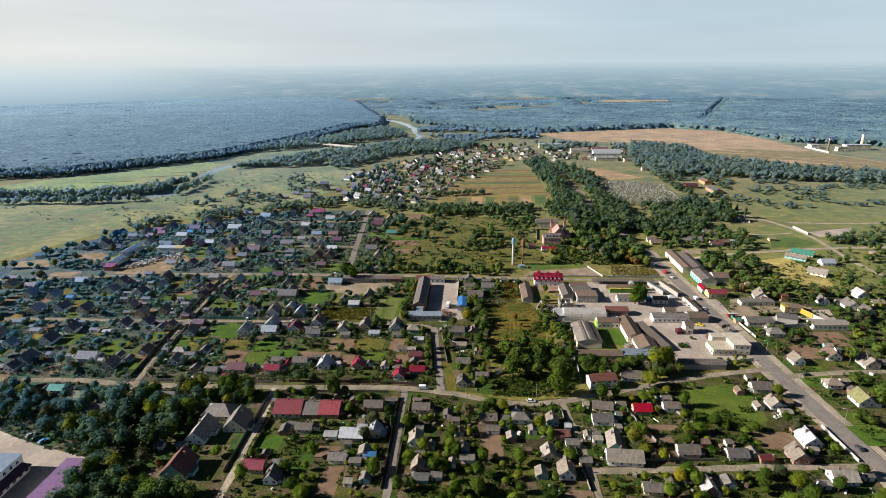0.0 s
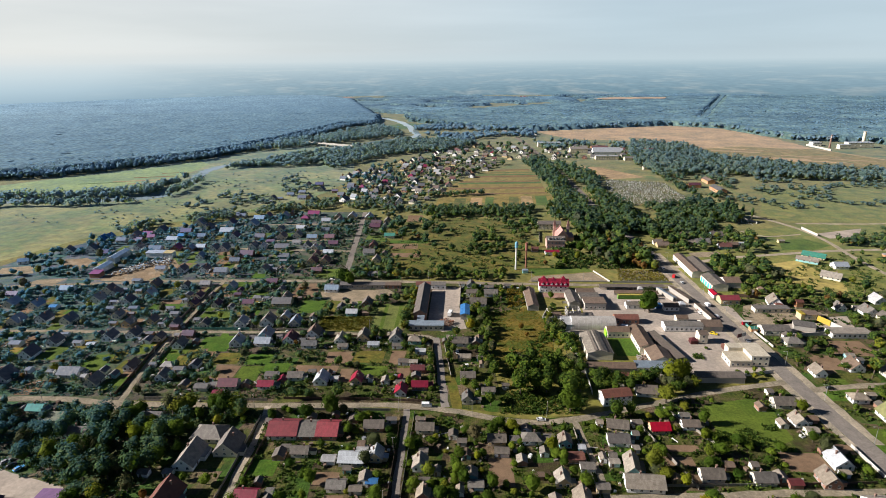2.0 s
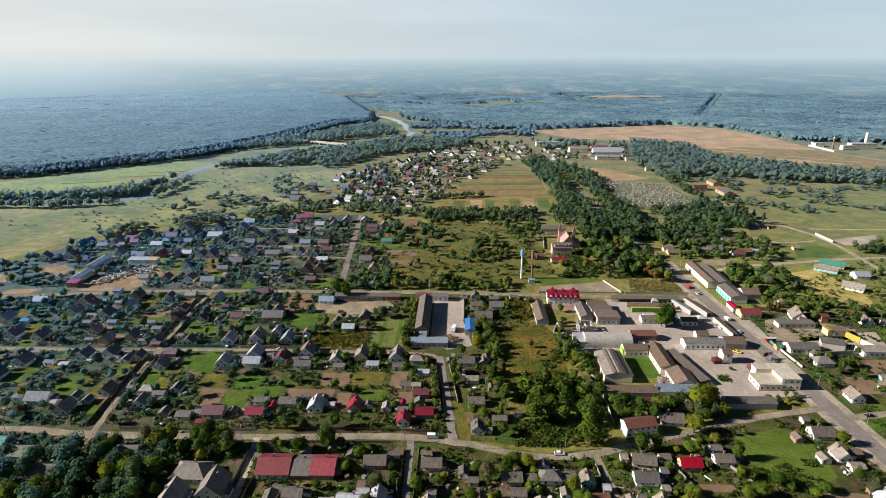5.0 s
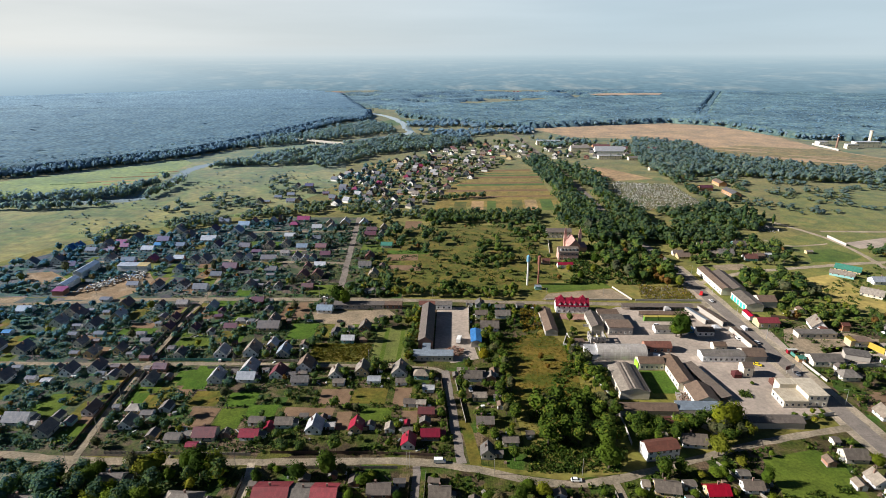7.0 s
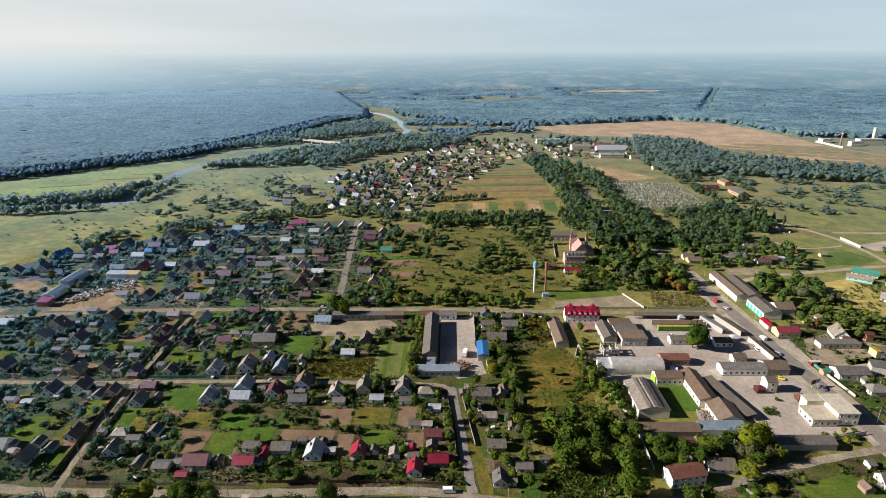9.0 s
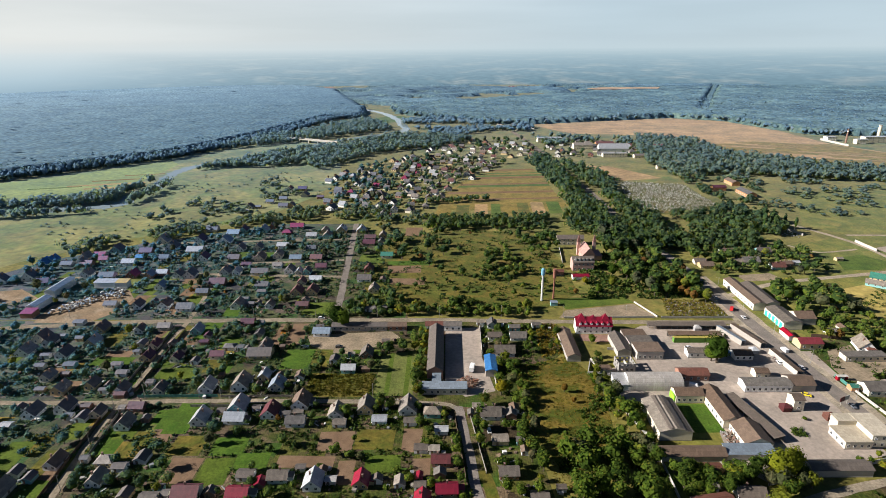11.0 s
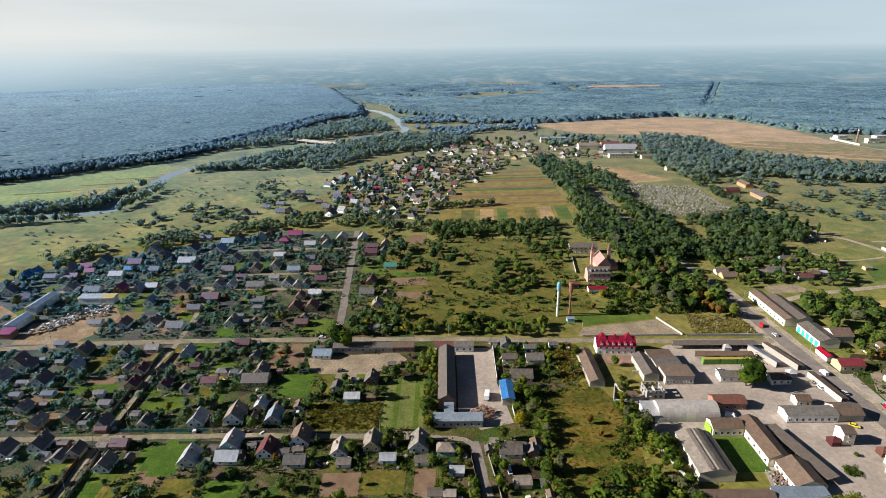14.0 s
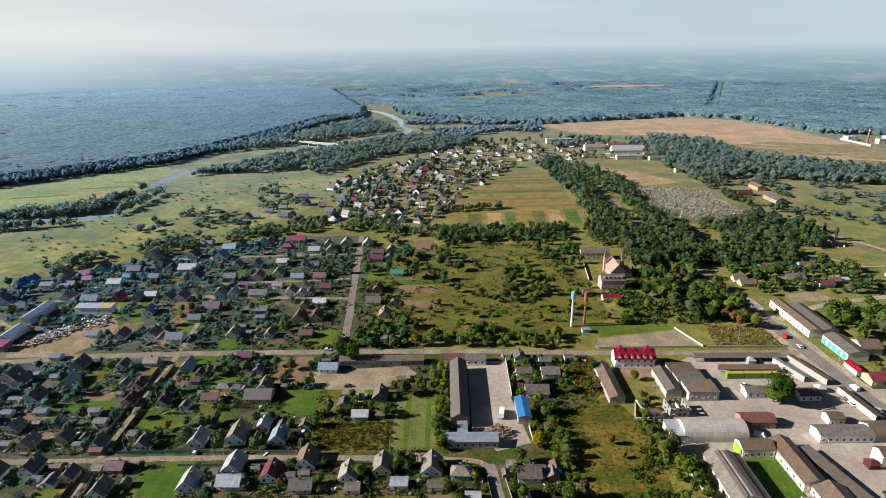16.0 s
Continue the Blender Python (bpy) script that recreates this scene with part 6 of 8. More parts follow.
for kind, (leaf, variants, rx, rz, th, clumps, leaves, size, label) in SPEC.items():
    KINDS[kind] = [(crown_mesh("crown", 11 * i + len(kind) * 3, rx * (1 + 0.08 * (i - 1)), rz * (1 - 0.06 * (i - 1)), clumps, leaves, size, LEAF[leaf]),
                    trunk_mesh("trunk", th + rz * 0.7, 0.2 + 0.03 * rz, i, 4, rx * 0.5), th) for i in range(variants)]
    for i in range(3 * variants):      # the lighter crowns of the joined trees: fuller ones first, for the nearer
        me = crown_mesh("light crown", 17 * i + len(kind), rx * (1 + 0.08 * (i % variants - 1)), rz * (1 - 0.06 * (i % variants - 1)), (24, 15, 12)[i // variants], (14, 10, 8)[i // variants], size * (1.4, 2.0, 2.5)[i // variants], LEAF[leaf], 1)
        v, f = [tuple(p.co + Vector((0, 0, th))) for p in me.vertices], [tuple(p.vertices) for p in me.polygons]
        k = len(f)
        tv, tf = tube(0.16 + 0.03 * rz, 0.1, -0.1, th + rz * 0.6, 5)
        v, f = joined((v, f), (tv, tf))
        JOINED[(kind, i)] = (np.array(v), f, [0] * k + [1] * len(tf), [])
        bpy.data.meshes.remove(me)
tree_rng = random.Random(5)
TREES = []
single_trees = 0


def tree(kind, x, y, s=1.0, where="trees in the gardens", single=False):
    """A tree on its own near the front streets; farther back it joins the others of its kind."""
    global single_trees
    rz = tree_rng.uniform(0, 6.28)
    sx, sy = s * tree_rng.uniform(0.9, 1.12), s * tree_rng.uniform(0.9, 1.12)
    m = Matrix.Translation((x, y, 0)) @ Matrix.Rotation(rz, 4, "Z") @ Matrix.Diagonal((sx, sy, s, 1))
    TREES.append((x, y, 2.2 * s))
    if single or (y < 282 and single_trees < 290):
        single_trees += 1
        crown, trunk, th = tree_rng.choice(KINDS[kind])
        ob = thing("tree", m, SPEC[kind][8], "tree", where)
        part("trunk", trunk, None, ob)
        part("crown", crown, None, ob, at=pose(0, 0, th))
    else:
        JOINED[(kind, tree_rng.randrange(SPEC[kind][1]) + SPEC[kind][1] * (0 if y < 300 else 1 if y < 445 else 2))][3].append(m)


def join_trees():
    """Each kind's farther trees as one mesh."""
    for kind in SPEC:
        V, F, S, k = [], [], [], 0
        for (kd, i), (v, f, slots, places) in JOINED.items():
            if kd != kind:
                continue
            for m in places:
                a = np.array(m)
                V.append(v @ a[:3, :3].T + a[:3, 3])
                F += [tuple(j + k for j in q) for q in f]
                S += slots
                k += len(v)
        if V:
            me = mesh_of("garden_trees", np.concatenate(V), F, [JOINED_LEAF[SPEC[kind][0]], BARK], S)
            tagged(new("garden_trees", me), "many of these: " + SPEC[kind][8], "trees", kind="stuff")


def pick(mixture):
    r, total = tree_rng.random() * sum(n for _, n in mixture), 0
    for k, n in mixture:
        total += n
        if r < total:
            return k
    return mixture[0][0]


def off_lanes(x, y, gap):
    return not any(to_line(x, y, a, b) < w / 2 + gap for a, b, w in ROADS)


def in_front(x, y):
    """The strip on the camera's side of a house, kept free of trees so that the house shows."""
    return any(abs(x - cx) < hw and 0 < cy - hd - y < 4.5 for cx, cy, hw, hd in BLOCKED)


def grove(poly, n, mixture, size=(0.8, 1.3), gap=1.0, apart=3.0, where="trees in the gardens", fields=True):
    xs, ys = [p[0] for p in poly], [p[1] for p in poly]
    made, tries = 0, 0
    while made < n and tries < n * 14:
        tries += 1
        x, y = tree_rng.uniform(min(xs), max(xs)), tree_rng.uniform(min(ys), max(ys))
        if not inside(x, y, poly) or not free(x, y, gap, fields) or in_front(x, y) or not off_lanes(x, y, 2.4):
            continue
        if any(abs(x - a) < apart and abs(y - b) < apart for a, b, _ in TREES[-250:]):
            continue
        tree(pick(mixture), x, y, tree_rng.uniform(*size), where)
        made += 1


GARDEN = [("broad", 5), ("fruit", 6), ("dark", 1.5), ("lime", 0.5), ("silver", 0.6), ("rust", 0.25)]
DENSE = [("dark", 5), ("broad", 4), ("silver", 1), ("lime", 0.4)]
OPEN_LAND.append([(-146, 192), (-108, 192), (-108, 256), (-142, 256)])
grove([(-146, 192), (-110, 192), (-110, 262), (-142, 262)], 14, GARDEN, (0.5, 0.9), 1.0, 3, "trees in the gardens", False)
grove([(-104, 180), (-44, 180), (-44, 267), (-104, 267)], 58, GARDEN, (0.5, 1.1), 0.6, 2.6)
grove([(-35, 180), (42, 180), (40, 258), (0, 258), (-36, 264)], 92, GARDEN, (0.5, 1.15), 0.6, 2.6)
grove([(48, 180), (160, 180), (160, 290), (120, 284), (60, 262), (47, 255)], 100, GARDEN, (0.55, 1.25), 0.6, 2.6)
grove([(16, 283), (47, 281), (54, 296), (40, 314), (20, 314), (8, 302)], 17, DENSE, (1.0, 1.6), 0.5, 5.0, "trees of the grove by the meadow", False)
grove([(40, 302), (55, 302), (57, 335), (50, 364), (44, 366), (41, 335)], 24, DENSE, (0.7, 1.15), 0.8, 3.2, "trees of the grove by the meadow", False)
grove([(0, 300), (7, 300), (4, 345), (-2, 350)], 9, DENSE, (0.7, 1.2), 0.5, 3.5, "trees of the grove by the meadow", False)
grove([(-212, 231), (-195, 262), (-180, 267), (-150, 267), (-118, 266), (-112, 200), (-112, 150), (-158, 150), (-185, 218)], 125, DENSE, (0.85, 1.45), 1.6, 3.2, "trees of the dense garden wood")
grove([(-270, 235), (-212, 235), (-195, 266), (-270, 270)], 34, DENSE, (0.7, 1.2), 2.0, 3.2, "trees of the dense garden wood")
grove([(98, 476), (148, 470), (148, 560), (134, 620), (102, 625), (97, 560)], 66, [("dark", 4), ("broad", 4), ("rust", 0.8), ("silver", 1), ("lime", 0.5)], (1.1, 1.9), 0.5, 4.6, "park trees by the church", False)
grove([(-95, 455), (28, 445), (58, 480), (58, 540), (46, 625), (-35, 632), (-95, 600)], 74, [("broad", 5), ("fruit", 6), ("dark", 2), ("rust", 0.4)], (0.65, 1.35), 1.0, 3.4, "scattered trees of the orchard meadow", False)
grove([(126, 464), (148, 462), (149, 525), (134, 515)], 16, [("rust", 3), ("lime", 2), ("broad", 2)], (1.0, 1.6), 0.5, 3.5, "turning trees along the main road", False)
grove([(-54, 355), (-46.5, 355), (-47, 421), (-55, 421)], 34, [("broad", 3), ("lime", 1), ("dark", 1)], (0.6, 0.95), 0.3, 2.4, "trees along the depot")
grove([(-8, 356), (4, 350), (6, 385), (-4, 420), (-12, 400)], 18, DENSE, (0.6, 1.0), 0.3, 3, "trees along the depot")
grove([(40, 345), (52, 345), (56, 380), (48, 395), (40, 385)], 18, [("silver", 2), ("broad", 3), ("lime", 2)], (0.5, 0.9), 0.3, 2.5, "bushy trees by the barn")
grove([(92, 284), (108, 290), (110, 300), (90, 294)], 12, [("lime", 3), ("broad", 3), ("silver", 1)], (0.8, 1.2), 0.3, 3, "trees by the yard wall")
grove([(58, 285), (110, 295), (106, 306), (80, 306), (57, 303)], 26, [("broad", 3), ("dark", 2), ("lime", 1)], (0.7, 1.15), 0.4, 3, "trees by the yard wall", False)
grove([(60, 262), (108, 282), (104, 290), (58, 272)], 14, [("broad", 3), ("dark", 2)], (0.7, 1.2), 0.4, 3, "trees along the front street", False)
grove([(134, 300), (158, 306), (156, 313), (134, 311)], 9, [("lime", 2), ("broad", 2), ("fruit", 3)], (0.5, 0.8), 0.3, 3, "trees by the white shop")
for x, y, s, k in ((113, 386, 1.9, "dark"), (114.5, 388.5, 1.8, "broad"), (111, 388, 1.5, "broad"), (72, 480, 1.0, "broad"), (84, 490, 1.2, "broad"), (90, 510, 1.3, "dark"), (66, 496, 0.9, "lime"), (98, 296, 2.1, "lime"), (104, 299, 1.9, "lime"), (-128, 262, 1.5, "dark"), (-150, 262, 1.5, "broad"), (-160, 240, 1.5, "lime"), (-122, 263, 1.3, "dark"), (-88, 262, 1.3, "broad"), (-76, 263, 1.35, "dark"), (40, 270, 1.5, "dark"), (89, 279, 1.5, "broad"), (-103, 430, 1.7, "dark"), (-99, 427, 1.4, "dark"), (72, 395, 0.6, "broad"), (50, 408, 0.9, "broad"), (24, 358, 1.0, "rust"), (27, 349, 0.7, "rust"), (-8, 356, 1.2, "lime"), (131, 335, 0.5, "fruit")):
    tree(k, x, y, s, "single trees", True)
grove([(-95, 540), (-35, 545), (-30, 630), (-92, 600)], 22, [("dark", 5), ("broad", 2)], (0.8, 1.3), 0.5, 3.2, "dark trees at the edge of the orchard meadow", False)
grove([(-8, 500), (26, 505), (24, 560), (-4, 560)], 26, [("dark", 2), ("broad", 4)], (0.7, 1.1), 0.5, 3.2, "scattered trees of the orchard meadow", False)
grove([(-100, 443), (20, 441), (20, 456), (-100, 458)], 58, [("broad", 4), ("fruit", 4), ("lime", 1), ("dark", 2)], (0.7, 1.2), 0.5, 3.0, "trees along the third street", False)
grove([(30, 560), (60, 560), (62, 625), (20, 630)], 20, [("dark", 4), ("broad", 3)], (0.8, 1.3), 0.5, 3.5, "dark trees at the edge of the orchard meadow", False)
WEST_BLOCKS = [[(-330, 278), (-190, 276), (-200, 346), (-330, 346)], [(-184, 276), (-34, 278), (-36, 346), (-192, 346)], [(-330, 354), (-204, 354), (-206, 432), (-330, 426)], [(-192, 355), (-56, 355), (-60, 435), (-196, 434)]]
for poly, n in zip(WEST_BLOCKS, (85, 85, 95, 90)):
    grove(poly, n, GARDEN, (0.5, 1.05), 0.8, 2.6)
grove([(172, 190), (300, 190), (330, 420), (190, 420), (172, 330)], 215, GARDEN, (0.6, 1.3), 0.8, 3)
grove([(178, 300), (300, 300), (320, 420), (190, 420)], 60, GARDEN, (0.6, 1.1), 0.8, 3)
grove([(-34, 285), (8, 272), (4, 350), (-30, 345)], 34, DENSE, (0.5, 0.9), 0.5, 2.5)
grove([(-14, 395), (32, 395), (30, 432), (-14, 434)], 17, GARDEN, (0.6, 1.0), 0.5, 2.6)
grove([(-400, 445), (-325, 445), (-330, 560), (-372, 540)], 60, GARDEN, (0.6, 1.3), 0.8, 3.0)
grove([(-395, 350), (-330, 350), (-330, 432), (-410, 428)], 60, GARDEN, (0.6, 1.2), 0.8, 3.0)
grove([(-330, 445), (-120, 445), (-124, 610), (-200, 640), (-330, 560)], 270, GARDEN, (0.5, 1.0), 0.8, 3.0)
grove([(-105, 445), (-60, 445), (-90, 640), (-118, 640)], 60, GARDEN, (0.6, 1.1), 0.8, 3.0)
grove([(184, 455), (232, 450), (234, 495), (196, 488)], 26, DENSE, (0.9, 1.6), 0.8, 3.5, "trees on the common")
grove([(184, 425), (262, 405), (240, 450), (190, 452)], 40, GARDEN, (0.7, 1.2), 0.8, 3.0, "trees on the common")
grove([(170, 505), (260, 515), (262, 570), (160, 560)], 70, GARDEN, (0.9, 1.5), 0.8, 3.5, "trees on the common")
grove([(262, 600), (300, 625), (286, 665), (262, 650)], 12, [("poplar", 3), ("dark", 1)], (1.2, 1.7), 0.8, 3.5, "poplars by the cemetery")
grove([(275, 400), (330, 380), (420, 420), (420, 520), (330, 515), (285, 470)], 60, GARDEN, (0.8, 1.4), 0.8, 3.5, "trees on the common")
grove([(330, 530), (420, 535), (420, 556), (335, 552)], 26, GARDEN, (0.8, 1.3), 0.8, 3.0, "trees on the common")


# ---- far woods, belts and villages ----
def leafy(seed, quads, leaf, core):
    """A unit crown of leaf clumps round a small uneven core, for woods."""
    rng = np.random.default_rng(seed)
    V, F = [], []
    lobes = [rng.normal(size=3) * (0.42, 0.42, 0.38) for _ in range(max(3, quads // 8))]
    for i in range(quads):
        n = rng.normal(size=3)
        n /= np.linalg.norm(n)
        if n[2] < -0.3:
            n[2] = -n[2]
        p = lobes[i % len(lobes)] * 0.9 + n * rng.uniform(0.4, 0.62)
        n = n * 0.6 + p * 0.8 + rng.normal(size=3) * 0.1
        n /= np.linalg.norm(n)
        t = np.cross(n, rng.normal(size=3))
        t /= np.linalg.norm(t) + 1e-9
        b = np.cross(n, t)
        s, s2 = leaf * rng.uniform(0.7, 1.3), leaf * rng.uniform(0.6, 1.1)
        k = len(V)
        V += [p - t * s, p - b * s2, p + t * s, p + b * s2]
        F.append((k, k + 1, k + 2, k + 3))
    if core:
        bm = bmesh.new()
        bmesh.ops.create_icosphere(bm, subdivisions=1, radius=core)
        k = len(V)
        V += [np.array(tuple(v.co)) * (1 + rng.uniform(-0.3, 0.2)) for v in bm.verts]
        F += [tuple(w.index + k for w in fc.verts) for fc in bm.faces]
        bm.free()
    return np.array(V), F


ICO2 = [leafy(i, 54, 0.24, 0.62) for i in range(5)]      # crowns of the nearer woods
ICO1 = [leafy(i + 20, 9, 0.34, 0.72) for i in range(6)]     # crowns of far woods


def woods(name, poly, spacing, radius, height, material, label, seed, base=None, keep=None):
    """One wood: many single crowns, each uneven, of mixed height."""
    rng = np.random.default_rng(seed)
    xs, ys = [p[0] for p in poly], [p[1] for p in poly]
    base = base or ICO1
    V, F, k = [], [], 0
    gx = np.arange(min(xs), max(xs), spacing)
    for y in np.arange(min(ys), max(ys), spacing):
        for x in gx:
            px, py = x + rng.uniform(-0.5, 0.5) * spacing, y + rng.uniform(-0.5, 0.5) * spacing
            if not inside(px, py, poly) or (keep and not keep(px, py)):
                continue
            bv, bf = base[rng.integers(len(base))]
            r, h, a = radius * rng.uniform(0.8, 1.3), height * (rng.uniform(0.92, 1.05) if base is not ICO2 else rng.uniform(0.65, 1.2)), rng.uniform(0, 6.28)
            c, s = math.cos(a) * r, math.sin(a) * r
            v = np.stack((bv[:, 0] * c - bv[:, 1] * s + px, bv[:, 0] * s + bv[:, 1] * c + py, bv[:, 2] * h * 0.52 + h * 0.5), 1)
            V.append(v)
            F += [tuple(i + k for i in q) for q in bf]
            k += len(bv)
    me = mesh_of(name, np.concatenate(V), F, [material])
    return tagged(new(name, me), label, "woodland", kind="stuff")


def canopy(name, poly, cell, height, rough, material, label, seed, keep=None):
    """The closed canopy of a far forest: an uneven sheet of treetops that drops to the ground at its edges."""
    rng = np.random.default_rng(seed)
    xs, ys = [p[0] for p in poly], [p[1] for p in poly]
    nx, ny = int((max(xs) - min(xs)) / cell) + 1, int((max(ys) - min(ys)) / cell) + 1
    cells = {(i, j) for j in range(ny) for i in range(nx)
             if inside(min(xs) + (i + 0.5) * cell, min(ys) + (j + 0.5) * cell, poly) and (not keep or keep(min(xs) + (i + 0.5) * cell, min(ys) + (j + 0.5) * cell))}
    V, F, at = [], [], {}
    for i, j in sorted(cells):
        q = []
        for a, b in ((i, j), (i + 1, j), (i + 1, j + 1), (i, j + 1)):
            if (a, b) not in at:
                at[(a, b)] = len(V)
                closed = all((a - k, b - m) in cells for k in (0, 1) for m in (0, 1))
                V.append((min(xs) + (a + rng.uniform(-0.4, 0.4)) * cell, min(ys) + (b + rng.uniform(-0.4, 0.4)) * cell, height + rng.uniform(-rough, rough) if closed else 0.0))
            q.append(at[(a, b)])
        F += [(q[0], q[1], q[2]), (q[0], q[2], q[3])] if rng.random() < 0.5 else [(q[0], q[1], q[3]), (q[1], q[2], q[3])]
    return tagged(new(name, mesh_of(name, V, F, [material], None, True)), label, "woodland", kind="stuff")


def near_edge(line, gap):
    return lambda x, y: any(to_line(x, y, a, b) < gap for a, b in zip(line[:-1], line[1:]))


def off_river(gap):
    return lambda x, y: all(to_line(x, y, a, b) > gap for a, b in zip(RIVER[:-1], RIVER[1:]))


PINE_EDGE = [(-900, 760), (-620, 850), (-520, 945), (-465, 1003), (-428, 1080), (-376, 1222), (-330, 1400), (-300, 1520)]
PINE_LAND = PINE_EDGE[1:] + [(-245, 1560), (-265, 1760), (-1700, 1760), (-1700, 900), (-900, 760)]
FAR_PINE_LAND = [(-265, 1750), (-330, 1960), (-480, 2480), (-700, 2740), (-2400, 2740), (-2400, 1750)]
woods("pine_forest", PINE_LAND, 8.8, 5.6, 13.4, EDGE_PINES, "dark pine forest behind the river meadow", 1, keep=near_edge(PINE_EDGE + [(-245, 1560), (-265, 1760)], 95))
canopy("pine_canopy", PINE_LAND, 8.0, 12.7, 0.7, PINES, "closed treetop sheet of the dark pine forest", 21, lambda x, y: not near_edge(PINE_EDGE, 26)(x, y))
canopy("far_pine_canopy", FAR_PINE_LAND, 14, 12.4, 0.8, FAR_PINES, "closed treetop sheet of the distant pine forest", 2)
woods("river_trees", [(-700, 700), (-489, 705), (-440, 714), (-415, 722), (-420, 764), (-412, 810), (-428, 874), (-436, 930), (-420, 820), (-450, 745), (-520, 722), (-700, 716)], 5.8, 4.8, 11, WOODS, "trees along the river bank", 3, ICO2, keep=off_river(10))
woods("river_trees", [(-700, 660), (-480, 682), (-395, 700), (-385, 745), (-390, 870), (-395, 700), (-470, 672)], 6.2, 4.6, 11, WOODS, "trees along the river bank", 4, ICO2, keep=off_river(10))
woods("river_trees", [(-396, 905), (-386, 950), (-352, 962), (-334, 1020), (-300, 1062), (-288, 1050), (-322, 990), (-340, 940), (-374, 930)], 6.5, 4.8, 10, WOODS, "trees along the upper river bank", 44, ICO2, keep=off_river(10))
woods("bank_wood", [(-395, 930), (-345, 975), (-300, 1050), (-250, 1110), (-190, 1180), (-130, 1230), (-60, 1240), (20, 1180), (-60, 1090), (-150, 1040), (-190, 960), (-215, 900), (-250, 960), (-300, 930)], 10, 6, 12, WOODS, "wood along the river by the bridge", 5, ICO2, keep=off_river(16))
woods("bank_wood", [(-430, 1085), (-360, 1130), (-300, 1180), (-180, 1290), (-150, 1330), (-180, 1420), (-240, 1500), (-310, 1330), (-376, 1222)], 11, 6, 13, WOODS, "wood across the river", 6, ICO2, keep=off_river(16))
woods("meadow_bushes", [(-330, 640), (-250, 690), (-210, 780), (-225, 900), (-260, 860), (-290, 760), (-350, 700)], 13, 5, 7, WOODS, "clumps of bushes on the flood meadow", 7, ICO2, keep=lambda x, y: noise.noise((x * 0.02, y * 0.02, 3)) > 0.05)
woods("edge_trees", [(-340, 560), (-230, 640), (-190, 660), (-120, 660), (-60, 640), (-40, 660), (-100, 700), (-200, 705), (-300, 640), (-380, 575)], 8, 4.2, 8, WOODS, "trees at the edge of the town", 8, ICO2, keep=lambda x, y: noise.noise((x * 0.03, y * 0.03, 1)) > -0.12)
woods("shelter_belt", [(-60, 628), (60, 632), (70, 668), (-50, 664)], 6.5, 4, 9, PARK_WOODS, "belt of trees behind the orchard meadow", 9, ICO2)
woods("shelter_belt", [(-55, 722), (10, 735), (14, 744), (-55, 734)], 6, 3.5, 8, PARK_WOODS, "thin belt of trees across the fields", 10, ICO2)
woods("avenue_trees", [(78, 640), (128, 640), (128, 780), (118, 975), (84, 975), (100, 760), (92, 690)], 8.5, 5.5, 14, PARK_WOODS, "double row of tall avenue trees", 11, ICO2)
woods("avenue_trees", [(146, 560), (180, 560), (170, 690), (162, 760), (180, 830), (140, 960), (134, 930), (144, 780), (144, 650)], 8.5, 5.2, 12, PARK_WOODS, "tall trees beside the avenue", 12, ICO2)
woods("church_wood", [(100, 565), (146, 560), (146, 650), (84, 660), (80, 625), (100, 610)], 8, 5, 12, PARK_WOODS, "park wood behind the church", 13, ICO2)
woods("cemetery_trees", [(150, 565), (200, 560), (240, 575), (275, 610), (285, 650), (268, 712), (228, 674), (165, 672)], 7.5, 4.8, 10, PARK_WOODS, "trees around the cemetery", 14, ICO2, keep=lambda x, y: noise.noise((x * 0.03, y * 0.03, 7)) > -0.3)
woods("field_wood", [(270, 1020), (330, 1210), (410, 1150), (412, 1010), (480, 950), (545, 900), (640, 850), (620, 790), (450, 830), (330, 870), (268, 830), (262, 930)], 9, 5.5, 12, WOODS, "belt of wood before the straw field", 15, ICO2)
woods("edge_bushes", [(300, 700), (372, 740), (470, 775), (640, 830), (640, 872), (450, 840), (330, 870), (290, 790)], 11, 4.4, 7, WOODS, "bushes along the edge of the meadow", 71, ICO2, keep=lambda x, y: noise.noise((x * 0.025, y * 0.025, 13)) > 0.08 and not (276 < x < 338 and 736 < y < 832))
woods("common_bushes", [(330, 525), (420, 535), (520, 600), (430, 604), (350, 556)], 8, 3.8, 6, PARK_WOODS, "bushes behind the pale yard", 72, ICO2, keep=lambda x, y: noise.noise((x * 0.04, y * 0.04, 11)) > -0.15)
woods("east_bushes", [(330, 640), (640, 740), (700, 860), (420, 800), (300, 740)], 12, 4.2, 5.5, WOODS, "scattered bushes on the meadow", 16, ICO2, keep=lambda x, y: noise.noise((x * 0.018, y * 0.018, 9)) + 0.4 * noise.noise((x * 0.06, y * 0.06, 3)) > 0.16)
EAST_FOREST = [(640, 1300), (605, 1448), (505, 1512), (300, 1456), (150, 1402), (60, 1440), (-100, 1560), (-170, 1640), (-200, 1800), (800, 2500), (2600, 2500), (2600, 900), (900, 960), (815, 1120), (790, 1200), (670, 1225)]


def off_cut(x, y):
    """Keeps the straight cutting through the forest free of trees."""
    return abs((x - 675) - 0.4825 * (y - 1720)) > 7 or y < 1640 or y > 2740


